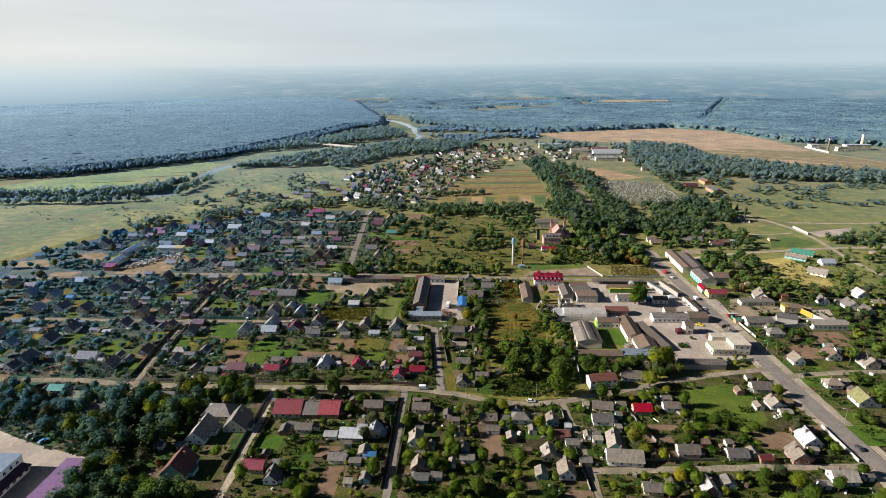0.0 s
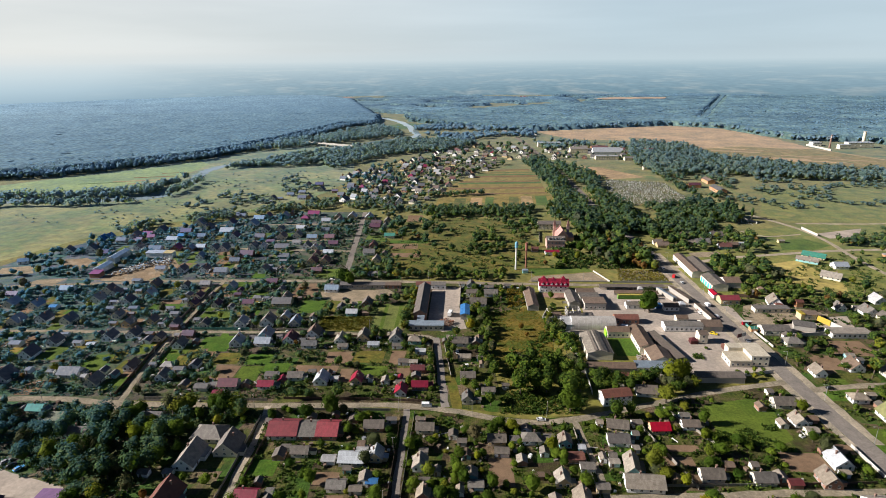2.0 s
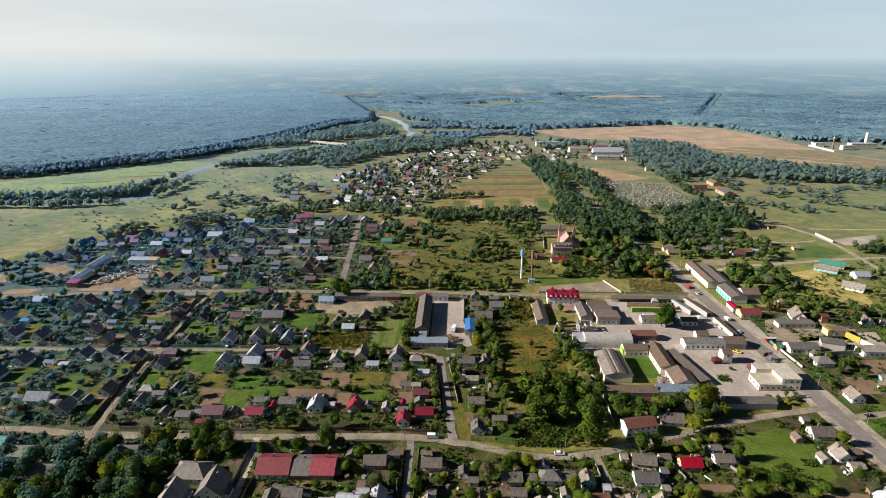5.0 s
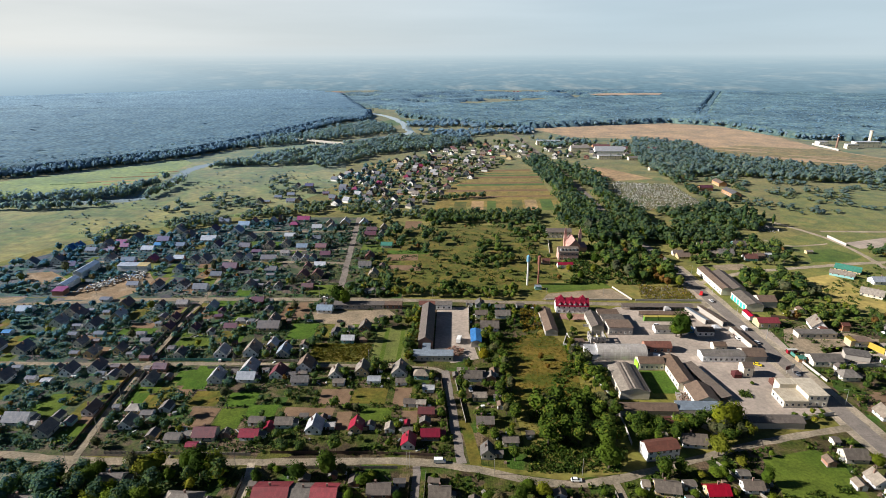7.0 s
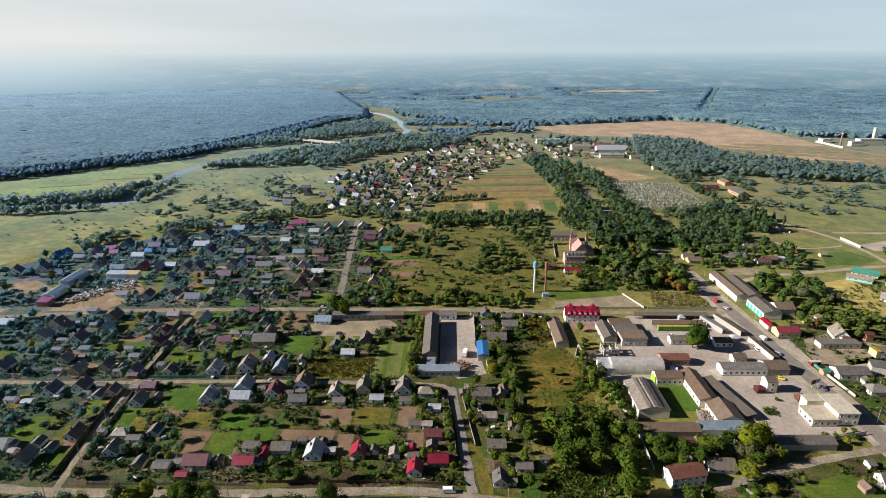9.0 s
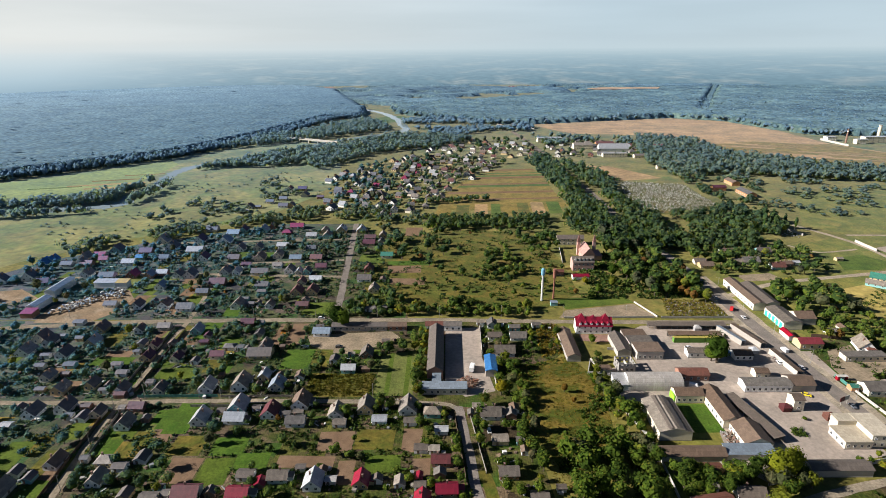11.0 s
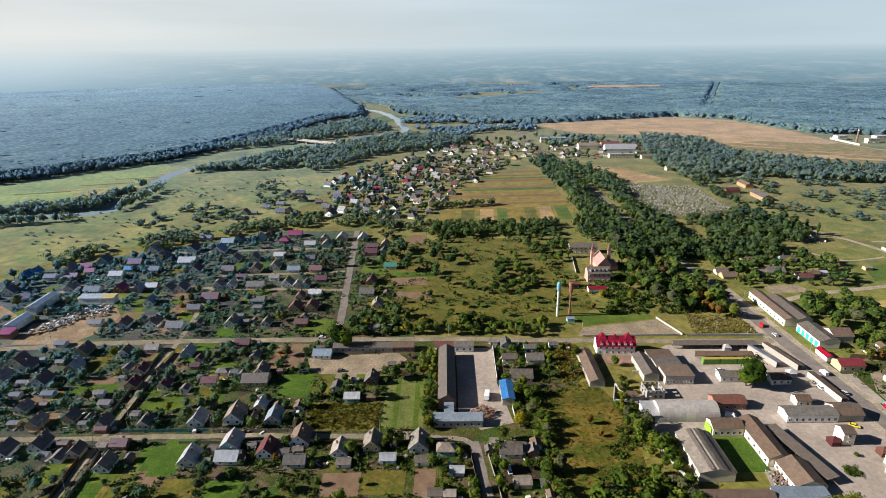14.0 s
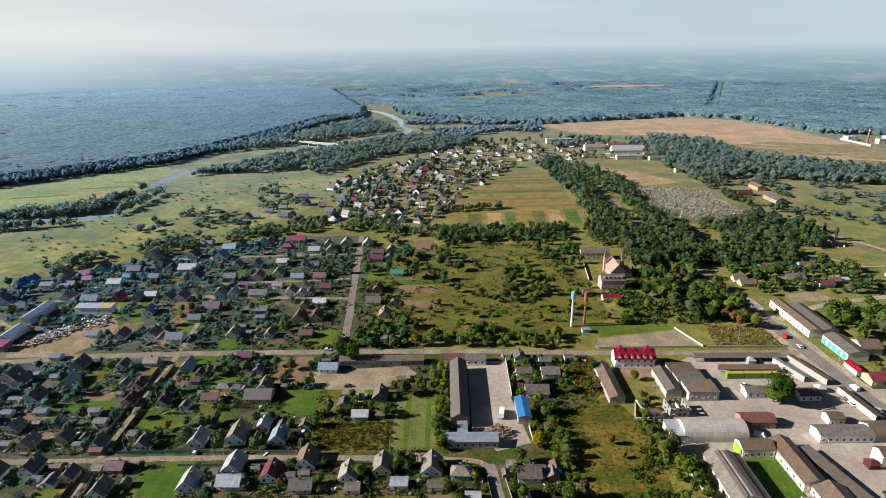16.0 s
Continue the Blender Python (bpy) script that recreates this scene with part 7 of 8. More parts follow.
# raised sheet added in the cutting; its dark colour stands in for shade
canopy("forest_cutting", [(622, 1640), (652, 1640), (1182, 2740), (1152, 2740)], 5.0, 7.5, 0.5, PINES, "dark raised sheet for the shade in the straight forest cutting", 51)
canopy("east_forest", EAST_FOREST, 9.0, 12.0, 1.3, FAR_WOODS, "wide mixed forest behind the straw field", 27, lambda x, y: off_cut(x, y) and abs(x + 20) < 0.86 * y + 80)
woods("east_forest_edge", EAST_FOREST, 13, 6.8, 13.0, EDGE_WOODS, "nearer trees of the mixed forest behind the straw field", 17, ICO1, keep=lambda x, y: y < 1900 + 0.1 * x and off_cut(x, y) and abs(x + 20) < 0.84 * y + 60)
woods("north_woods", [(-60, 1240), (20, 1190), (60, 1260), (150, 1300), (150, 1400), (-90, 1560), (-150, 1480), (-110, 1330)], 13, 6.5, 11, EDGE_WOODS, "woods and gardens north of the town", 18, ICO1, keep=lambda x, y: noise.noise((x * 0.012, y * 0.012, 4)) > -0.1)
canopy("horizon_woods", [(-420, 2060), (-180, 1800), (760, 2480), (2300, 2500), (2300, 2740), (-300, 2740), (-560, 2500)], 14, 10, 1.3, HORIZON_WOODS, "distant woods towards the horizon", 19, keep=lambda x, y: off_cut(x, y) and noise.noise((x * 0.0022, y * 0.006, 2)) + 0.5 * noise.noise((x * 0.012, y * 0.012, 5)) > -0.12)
field("far_field", [(-640, 2700), (-300, 2100), (-180, 1900), (-150, 1960), (-260, 2250), (-560, 2760)], FAR_SOIL, "long straw-coloured field between the forests", 0.3)
field("far_field", [(520, 2300), (760, 2330), (800, 2420), (600, 2440), (500, 2380)], STRAW, "distant straw-coloured field in the forest", 13.0)


woods("meadow_tufts", [(-700, 640), (-480, 600), (-330, 610), (-230, 670), (-190, 760), (-180, 850), (-250, 900), (-380, 880), (-400, 720), (-700, 650)], 13, 1.9, 1.8, WOODS, "low bushes and tall weeds of the flood meadow", 33, ICO1, keep=lambda x, y: noise.noise((x * 0.016, y * 0.03, 8)) > 0.02)
woods("farm_trees", [(264, 700), (300, 715), (345, 790), (330, 850), (268, 832), (266, 760)], 8, 4.6, 9, PARK_WOODS, "trees round the farm halls", 31, ICO2, keep=lambda x, y: free(x, y, 5) and noise.noise((x * 0.03, y * 0.03, 5)) > -0.15 and not (280 < x < 332 and 738 < y < 828))
woods("hall_trees", [(130, 1010), (270, 985), (330, 1060), (300, 1180), (130, 1230), (118, 1120)], 11, 5.2, 11, WOODS, "trees round the far halls", 32, ICO1, keep=lambda x, y: noise.noise((x * 0.022, y * 0.022, 6)) > 0.0 and not (126 < x < 290 and 940 < y < 1110))


def village(poly, n, seed, apart=13.0):
    """A far village: its many small houses as one mesh, each with walls, windows and a gabled roof."""
    rng = random.Random(seed)
    xs, ys = [p[0] for p in poly], [p[1] for p in poly]
    done, tries = [], 0
    mats = [WALL[k] for k in "wygbc"] + [ROOF[k] for k in "gldwnrmt"] + [GLASS]
    V, F, S = [], [], []

    def put(data, m, slot):
        k = len(V)
        V.extend(tuple(m @ Vector(p)) for p in data[0])
        F.extend(tuple(i + k for i in q) for q in data[1])
        S.extend([slot] * len(data[1]))
    while len(done) < n and tries < n * 30:
        tries += 1
        x, y = rng.uniform(min(xs), max(xs)), rng.uniform(min(ys), max(ys))
        if not inside(x, y, poly) or any(math.hypot(x - a, y - b) < apart for a, b in done) or not free(x, y, 3, False):
            continue
        done.append((x, y))
        BLOCKED.append((x, y, 5, 5))
        style, rc, wc = rng.choice("vvhhp"), rng.choice((5, 5, 5, 5, 6, 6, 7, 7, 8, 8, 9, 10, 12, 5, 7)), rng.choice((0, 0, 0, 0, 1, 2, 3, 4))
        w = rng.uniform(6.5, 9)
        h, rise, d = 2.9, w * 0.38, w * rng.uniform(0.85, 1.2)
        m = pose(x, y, 0, 0, 0, rng.choice((-20, -20, 70, 0)) + rng.uniform(-5, 5))
        put(walls_data(w, d, h, style, rise), m, wc)
        put(roof_data(w, d, h, style, rise, 0.45), m, rc)
        for dx in (-w / 4, w / 4):
            put(box_data(dx - 0.6, -d / 2 - 0.05, 1.0, dx + 0.6, -d / 2 + 0.05, 2.4), m, 13)
    me = mesh_of("far_village", V, F, mats, S)
    tagged(new("far_village", me), "far village of small pale houses with grey and red roofs", "village", kind="stuff")


village([(-165, 700), (-60, 690), (-30, 770), (20, 900), (60, 960), (-10, 1010), (-90, 1020), (-150, 940), (-195, 860)], 115, 3)
village([(60, 985), (110, 1000), (110, 1140), (-20, 1190), (-110, 1080), (-20, 1020)], 45, 4, 16)
village([(135, 1000), (250, 1000), (300, 1090), (210, 1200), (130, 1180)], 34, 6, 18)
village([(-80, 2330), (380, 2480), (420, 2690), (-20, 2690)], 130, 9, 22)
village([(20, 1320), (160, 1300), (140, 1390), (30, 1420)], 14, 7, 18)
grove([(-165, 700), (-60, 690), (-30, 770), (20, 900), (60, 960), (-10, 1010), (-90, 1020), (-150, 940), (-195, 860)], 260, GARDEN, (0.8, 1.4), 0.5, 3, "trees in the far village")
grove([(60, 985), (300, 1000), (300, 1100), (110, 1190), (-20, 1190), (-110, 1080)], 90, DENSE, (0.8, 1.4), 1, 5, "trees in the far village")

# ---- the hazy distance ----
def backdrop():
    """A glowing shell for the land beyond, flat to the eye: woods, fields and villages in ever thinner streaks, with
    the morning haze painted into its glow.
    """
    m, nt, b = shader("hazy distance")

    def calc(kind, a, c):
        n = nt.nodes.new("ShaderNodeMath")
        n.operation = kind
        for key, v in ((0, a), (1, c)):
            if isinstance(v, (int, float)):
                n.inputs[key].default_value = v
            else:
                nt.links.new(v, n.inputs[key])
        return n.outputs[0]
    g = nt.nodes.new("ShaderNodeNewGeometry")
    sep = nt.nodes.new("ShaderNodeSeparateXYZ")
    nt.links.new(g.outputs["Position"], sep.inputs[0])
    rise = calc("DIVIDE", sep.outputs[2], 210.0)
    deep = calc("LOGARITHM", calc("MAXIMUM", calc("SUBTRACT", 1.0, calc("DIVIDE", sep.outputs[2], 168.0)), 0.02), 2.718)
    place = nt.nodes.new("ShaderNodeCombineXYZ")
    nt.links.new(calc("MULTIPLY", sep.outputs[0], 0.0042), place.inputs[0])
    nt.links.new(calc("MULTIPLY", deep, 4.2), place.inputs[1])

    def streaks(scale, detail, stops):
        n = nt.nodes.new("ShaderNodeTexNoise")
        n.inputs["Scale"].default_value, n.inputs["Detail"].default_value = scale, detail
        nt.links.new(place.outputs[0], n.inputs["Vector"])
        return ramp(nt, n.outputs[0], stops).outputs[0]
    # haze colours painted into the glow, brighter on the sun's side
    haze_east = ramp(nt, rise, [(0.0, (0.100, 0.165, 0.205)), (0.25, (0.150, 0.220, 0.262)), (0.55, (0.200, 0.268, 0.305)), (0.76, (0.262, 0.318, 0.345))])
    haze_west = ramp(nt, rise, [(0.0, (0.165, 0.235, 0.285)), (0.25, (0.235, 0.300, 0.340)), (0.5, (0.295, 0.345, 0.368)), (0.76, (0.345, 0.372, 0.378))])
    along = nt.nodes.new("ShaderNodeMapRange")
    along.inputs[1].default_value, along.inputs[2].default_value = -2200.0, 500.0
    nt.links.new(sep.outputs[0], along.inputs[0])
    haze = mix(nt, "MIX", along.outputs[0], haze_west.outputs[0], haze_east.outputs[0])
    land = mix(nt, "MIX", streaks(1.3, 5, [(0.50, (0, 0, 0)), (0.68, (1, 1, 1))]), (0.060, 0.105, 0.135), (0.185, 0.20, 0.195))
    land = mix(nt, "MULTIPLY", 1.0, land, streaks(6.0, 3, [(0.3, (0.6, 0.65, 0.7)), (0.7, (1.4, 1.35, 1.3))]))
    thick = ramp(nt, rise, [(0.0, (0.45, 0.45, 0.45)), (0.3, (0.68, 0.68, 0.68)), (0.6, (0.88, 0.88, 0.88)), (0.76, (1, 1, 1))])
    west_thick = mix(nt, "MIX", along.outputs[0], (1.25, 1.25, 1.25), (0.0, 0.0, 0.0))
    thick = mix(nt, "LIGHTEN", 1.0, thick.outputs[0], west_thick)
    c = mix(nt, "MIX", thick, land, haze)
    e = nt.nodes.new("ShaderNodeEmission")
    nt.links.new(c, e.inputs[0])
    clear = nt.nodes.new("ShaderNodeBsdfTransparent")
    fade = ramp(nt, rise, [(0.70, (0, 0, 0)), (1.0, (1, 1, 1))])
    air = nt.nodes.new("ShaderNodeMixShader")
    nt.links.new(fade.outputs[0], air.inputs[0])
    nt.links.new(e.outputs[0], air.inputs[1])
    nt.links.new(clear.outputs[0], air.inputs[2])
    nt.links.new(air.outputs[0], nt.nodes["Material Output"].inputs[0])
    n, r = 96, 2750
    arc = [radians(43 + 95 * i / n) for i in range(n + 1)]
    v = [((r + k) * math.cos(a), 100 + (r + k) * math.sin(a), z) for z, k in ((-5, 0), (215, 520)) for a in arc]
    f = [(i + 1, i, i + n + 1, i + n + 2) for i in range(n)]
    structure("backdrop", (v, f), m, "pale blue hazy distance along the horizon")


backdrop()
join_trees()


# ---- shrubs, crops and rough growth ----
def shrubs(name, poly, n, label, seed, size=(0.5, 1.3), material=None, gap=0.3, fields=False, clump=-0.15, leaves=14):
    """Low growth in one mesh: each bush a handful of leaf tufts."""
    rng = np.random.default_rng(seed)
    xs, ys = [p[0] for p in poly], [p[1] for p in poly]
    V, F, k, made, tries = [], [], 0, 0, 0
    while made < n and tries < n * 6:
        tries += 1
        x, y = rng.uniform(min(xs), max(xs)), rng.uniform(min(ys), max(ys))
        if noise.noise((x * 0.07, y * 0.07, seed)) < clump or not inside(x, y, poly) or not free(x, y, gap, fields):
            continue
        made += 1
        r = rng.uniform(*size)
        c = rng.normal(size=(leaves, 3)) * (0.5, 0.5, 0.35) * r + (x, y, 0.5 * r)
        c[:, 2] = np.abs(c[:, 2])
        t = rng.normal(size=(leaves, 3))
        t /= np.linalg.norm(t, axis=1)[:, None]
        b = np.cross(t, rng.normal(size=(leaves, 3)))
        b /= np.linalg.norm(b, axis=1)[:, None]
        s = rng.uniform(0.3, 0.55, (leaves, 1)) * r
        V.append(np.stack((c - t * s, c - b * s * 0.8, c + t * s, c + b * s * 0.8), 1).reshape(-1, 3))
        F += [(k + 4 * i, k + 4 * i + 1, k + 4 * i + 2, k + 4 * i + 3) for i in range(leaves)]
        k += 4 * leaves
    me = mesh_of(name, np.concatenate(V), F, [material or SHRUBS])
    return tagged(new(name, me), label, "shrubs", kind="stuff")


shrubs("garden_shrubs", [(-112, 150), (166, 150), (165, 298), (113, 286), (40, 262), (-112, 270)], 3400, "garden shrubs and vegetable rows", 1, fields=True)
shrubs("wood_undergrowth", [(-280, 150), (-108, 150), (-108, 268), (-280, 270)], 2200, "dense undergrowth below the garden trees", 2, (0.7, 1.7), clump=-0.5, fields=True)
shrubs("garden_shrubs", [(-340, 278), (-20, 276), (-34, 346), (-340, 346)], 3000, "garden shrubs and vegetable rows", 3, fields=True, leaves=10)
shrubs("garden_shrubs", [(-340, 353), (-56, 354), (-60, 434), (-340, 428)], 2800, "garden shrubs and vegetable rows", 4, fields=True, leaves=10)
shrubs("garden_shrubs", [(-340, 442), (-60, 442), (-100, 620), (-220, 640), (-330, 560)], 2600, "garden shrubs and vegetable rows", 5, (0.7, 1.7), fields=True, leaves=8)
shrubs("garden_shrubs", [(172, 180), (320, 180), (330, 520), (170, 420)], 2200, "garden shrubs and rough growth", 6, (0.6, 1.5), leaves=10)
shrubs("meadow_tussocks", [(3, 381), (33, 394), (44, 368), (44, 339), (37, 275), (12, 275), (2, 327)], 2400, "dry tussocks of the golden meadow", 7, (0.2, 0.5), foliage("dry tussock", (0.095, 0.100, 0.017), (0.225, 0.165, 0.040), 0.0, True, 0.4), clump=-0.6, leaves=8)
shrubs("grove_undergrowth", [(6, 290), (30, 350), (50, 366), (56, 332), (54, 282), (43, 268), (14, 267)], 520, "undergrowth of the grove", 8, (0.6, 1.5), clump=0.0)
shrubs("orchard_growth", [(-95, 455), (28, 445), (58, 480), (58, 540), (46, 625), (-35, 632), (-95, 600)], 800, "rough growth of the orchard meadow", 9, (0.6, 1.6), clump=-0.05, leaves=8)
shrubs("depot_growth", [(-8, 352), (34, 395), (30, 432), (-14, 430), (-14, 392)], 330, "rough growth beside the depot", 10, (0.5, 1.2))
shrubs("yellow_growth", [(18, 392), (31, 396), (33, 432), (20, 432)], 420, "golden weeds beside the long barn", 63, (0.4, 1.0), foliage("golden weeds", (0.12, 0.10, 0.018), (0.24, 0.18, 0.035), 0.0, True), clump=-0.3, leaves=9)
shrubs("vine_rows", [(-108, 355), (-74, 355), (-74, 375), (-108, 375)], 700, "rows of vines and berries", 11, (0.35, 0.75), foliage("vine leaves", (0.075, 0.078, 0.014), (0.15, 0.14, 0.028), 0.0, True), clump=-0.6)
shrubs("park_growth", [(60, 470), (148, 470), (148, 560), (90, 560), (60, 515)], 900, "undergrowth below the park trees", 12, (0.8, 2.0), clump=-0.3)


# ---- fences and walls ----
def fence(name, a, b, h, material, label, step=2.6, thick=0.06, posts=True, gap=0.0):
    """A run of panels between posts."""
    ax, ay = a
    length, ang = math.hypot(b[0] - ax, b[1] - ay), math.degrees(math.atan2(b[1] - ay, b[0] - ax))
    n = max(1, round(length / step))
    ob = thing(name, pose(ax, ay, 0, 0, 0, ang), label, "fence", "fences and walls of the town")
    wd = length / n
    panel = cached(("panel", name, round(wd, 2), h, material.name), lambda: mesh_of("panel", *box_data(0.06, -thick / 2, 0.05, wd - 0.06, thick / 2, h), [material]))
    post = cached(("post", h, material.name), lambda: mesh_of("post", *box_data(-0.06, -thick / 2 - 0.04, 0, 0.06, thick / 2 + 0.04, h + 0.1), [material]))
    for i in range(n):
        part("panel", panel, None, ob, at=pose(i * wd, 0, 0))
        if posts:
            part("post", post, None, ob, at=pose(i * wd, 0, 0))


DARK_WOOD = plain("dark stained fence wood", (0.10, 0.065, 0.045), 0.9)
GREEN_FENCE = plain("turquoise fence paint", (0.06, 0.20, 0.17), 0.6)
CANARY = plain("canary yellow paint", (0.40, 0.28, 0.04), 0.6)
GREY_WOOD = plain("grey fence wood", (0.22, 0.20, 0.17), 0.9)
for a, b, h, mat, label in (
        ((-104, 277), (-60, 277.5), 1.5, DARK_WOOD, "dark brown picket fence along the street"), ((-58, 277.5), (-30, 276.5), 1.4, DARK_WOOD, "dark brown picket fence along the street"),
        ((-176, 275.5), (-112, 275.5), 1.5, GREY_WOOD, "grey board fence along the street"), ((-100, 267.5), (-48, 268.5), 1.4, GREY_WOOD, "grey board fence along the street"),
        ((-36, 266), (-37, 198), 1.6, GREY_WOOD, "grey board fence along the lane"), ((-42.5, 264), (-42, 198), 1.5, DARK_WOOD, "dark board fence along the lane"),
        ((-19, 300), (-24.5, 340), 1.5, GREY_WOOD, "grey board fence along the lane"), ((-27, 292), (-31.5, 338), 1.6, DARK_WOOD, "dark board fence along the lane"),
        ((-190, 354), (-150, 354.5), 1.6, GREEN_FENCE, "turquoise metal fence along the street"), ((-148, 354), (-112, 354), 1.5, GREY_WOOD, "grey board fence along the street"),
        ((-160, 346), (-110, 346), 1.5, GREY_WOOD, "grey board fence along the street"), ((-106, 346), (-40, 345.5), 1.5, DARK_WOOD, "dark board fence along the street"),
        ((-193, 278), (-199, 340), 1.6, DARK_WOOD, "dark board fence along the dirt lane"), ((-186.5, 290), (-192, 340), 1.5, GREY_WOOD, "grey board fence along the dirt lane"),
        ((-201.5, 356), (-205, 428), 1.6, GREY_WOOD, "grey board fence along the dirt lane"), ((-194, 358), (-197, 425), 1.6, DARK_WOOD, "dark board fence along the dirt lane"),
        ((39, 256), (42.5, 200), 1.5, GREY_WOOD, "grey board fence along the lane"), ((71, 258), (82, 218), 1.7, GREY_WOOD, "grey board fence between gardens"),
        ((-103, 262), (-103, 205), 1.5, DARK_WOOD, "dark board fence along the lane"), ((-110.5, 262), (-110, 205), 1.5, GREY_WOOD, "grey board fence along the lane"),
        ((60, 219), (110, 221), 1.4, GREY_WOOD, "grey board fence along the lane"), ((112, 221), (155, 223.5), 1.4, DARK_WOOD, "dark board fence along the lane"),
        ((169.4, 362), (168.6, 372), 1.8, GREEN_FENCE, "green metal fence along the main road"), ((100, 247), (86, 274), 1.4, GREY_WOOD, "grey board fence beside the lawn")):
    fence("fence", a, b, h, mat, label)
fence("fence", (218.6, 376), (221.8, 367.3), 3.8, CANARY, "yellow metal fence of the trade yard")
fence("fence", (182, 414.5), (198, 411.5), 2.4, DARK_WOOD, "dark board fence behind the kiosks")
for a, b, h, label in (
        ((92, 293), (157, 309), 2.0, "pale concrete panel wall along the street"), ((45, 362), (55, 320), 2.0, "pale concrete panel wall beside the grove"), ((55, 318), (54, 285), 2.0, "pale concrete panel wall beside the grove"),
        ((160.5, 222), (159.2, 247), 1.6, "white concrete wall along the main road"),
        ((40, 440.5), (98, 440.8), 1.3, "pale concrete fence along the sports ground"), ((100, 441.5), (92, 464), 1.3, "pale concrete fence along the sports ground"),
        ((102, 440), (148, 440), 1.6, "pale park wall along the street"), ((-14.8, 428), (-15.2, 394), 2.0, "pale wall along the depot yard"), ((-10, 370), (-9.5, 359), 1.8, "pale wall along the depot yard"),
        ((57, 400), (69, 400), 1.8, "broken pale wall behind the guest house"), ((58, 540), (62, 575), 1.6, "pale wall by the church path"),
        ((171.5, 338), (169.5, 361.5), 1.5, "low grey wall along the main road"), ((190, 351.5), (232, 357), 2.6, "long white yard wall"), ((279, 652), (290, 606), 2.0, "pale cemetery wall"), ((325, 588), (326.5, 563), 2.4, "white yard wall by the dirt road"), ((222, 367), (225, 358.6), 3.4, "white wall of the trade yard")):
    fence("concrete_wall", a, b, h, PANEL, label, 3.2, 0.16)

# ---- poles ----
pole_shaft = mesh_of("post", *tube(0.12, 0.08, 0, 8.0, 8), [POLE_GREY])
pole_arm = mesh_of("crossarm", *box_data(-0.8, -0.05, 7.9, 0.8, 0.05, 8.02), [WOOD])
insulator = mesh_of("insulator", *tube(0.05, 0.04, 8.02, 8.22, 6), [FRAME_WHITE])


def pole(x, y, turn=0):
    ob = thing("utility_pole", pose(x, y, 0, 0, 0, turn), "grey concrete utility pole with a wooden crossarm", "utility pole", "poles along the streets")
    part("post", pole_shaft, None, ob)
    arm = part("crossarm", pole_arm, None, ob)
    for dx in (-0.65, 0, 0.65):
        part("insulator", insulator, None, arm, at=pose(dx, 0, 0))


for x in range(-260, 30, 36):
    pole(x, 268.5 + (-3 if x > -20 else 0), 90)
for x in range(-300, -40, 38):
    pole(x, 353.3, 90)
for x in range(-280, 140, 40):
    pole(x, 442.5, 90)
for y in range(205, 270, 32):
    pole(-42.9, y)
for y in range(290, 345, 26):
    pole(-185 - (y - 272) * 0.14, y)
for y in range(365, 430, 30):
    pole(-192.5, y)
lamp_post = mesh_of("post", *joined(tube(0.12, 0.07, 0, 9.0, 8), box_data(-0.05, -0.05, 8.9, 1.9, 0.05, 9.0)), [STEEL])
lamp_head = mesh_of("lamp_head", *box_data(1.6, -0.16, 8.82, 2.3, 0.16, 8.98), [PANEL])
for i, y in enumerate(range(215, 520, 34)):
    ob = thing("street_lamp", pose(172.5 - (y - 215) * 0.05, y, 0, 0, 0, 180), "grey steel street lamp beside the main road", "street lamp", "lamps along the main road")
    part("post", lamp_post, None, ob)
    part("lamp_head", lamp_head, None, ob)


# ---- cars ----
TYRE = plain("tyre rubber", (0.02, 0.02, 0.02), 0.8)
CAR_GLASS = plain("car glass", (0.02, 0.025, 0.03), 0.1, 0, 0.6)
wheel_mesh = mesh_of("wheel", [(x * 1, y, z) for x, y, z in [(0.32 * math.cos(k * math.pi / 6), s, 0.32 + 0.32 * math.sin(k * math.pi / 6)) for s in (-0.1, 0.1) for k in range(12)]],
                     [(k, (k + 1) % 12, (k + 1) % 12 + 12, k + 12) for k in range(12)] + [tuple(range(12, 24)), tuple(reversed(range(12)))], [TYRE])


def profile(points, half):
    n = len(points)
    v = [(x, s * half, z) for s in (-1, 1) for x, z in points]
    return v, [(i, (i + 1) % n, (i + 1) % n + n, i + n) for i in range(n)] + [tuple(reversed(range(n))), tuple(range(n, 2 * n))]


def car(x, y, turn, colour, words, van=False):
    ob = thing("van" if van else "car", pose(x, y, 0.14, 0, 0, turn), f"{words} {'van' if van else 'car'} on the street", "van" if van else "car", "vehicles")
    paint = plain(f"{words} car paint", colour, 0.25, 0, 0.5)
    if van:
        part("body", profile([(-2.5, 0.35), (2.5, 0.35), (2.55, 1.0), (1.9, 1.25), (1.3, 2.1), (-2.45, 2.15)], 0.95), paint, ob)
        part("windscreen", profile([(1.34, 2.0), (1.88, 1.3), (1.92, 1.3), (1.38, 2.02)], 0.85), CAR_GLASS, ob)
    else:
        part("body", profile([(-2.1, 0.3), (2.15, 0.3), (2.2, 0.7), (1.2, 0.9), (-2.0, 0.95), (-2.15, 0.7)], 0.85), paint, ob)
        part("cabin", profile([(-1.9, 0.93), (1.1, 0.9), (0.45, 1.38), (-1.3, 1.4)], 0.74), CAR_GLASS, ob)
        part("roof", profile([(-1.3, 1.41), (0.45, 1.39), (0.4, 1.45), (-1.2, 1.46)], 0.7), paint, ob)
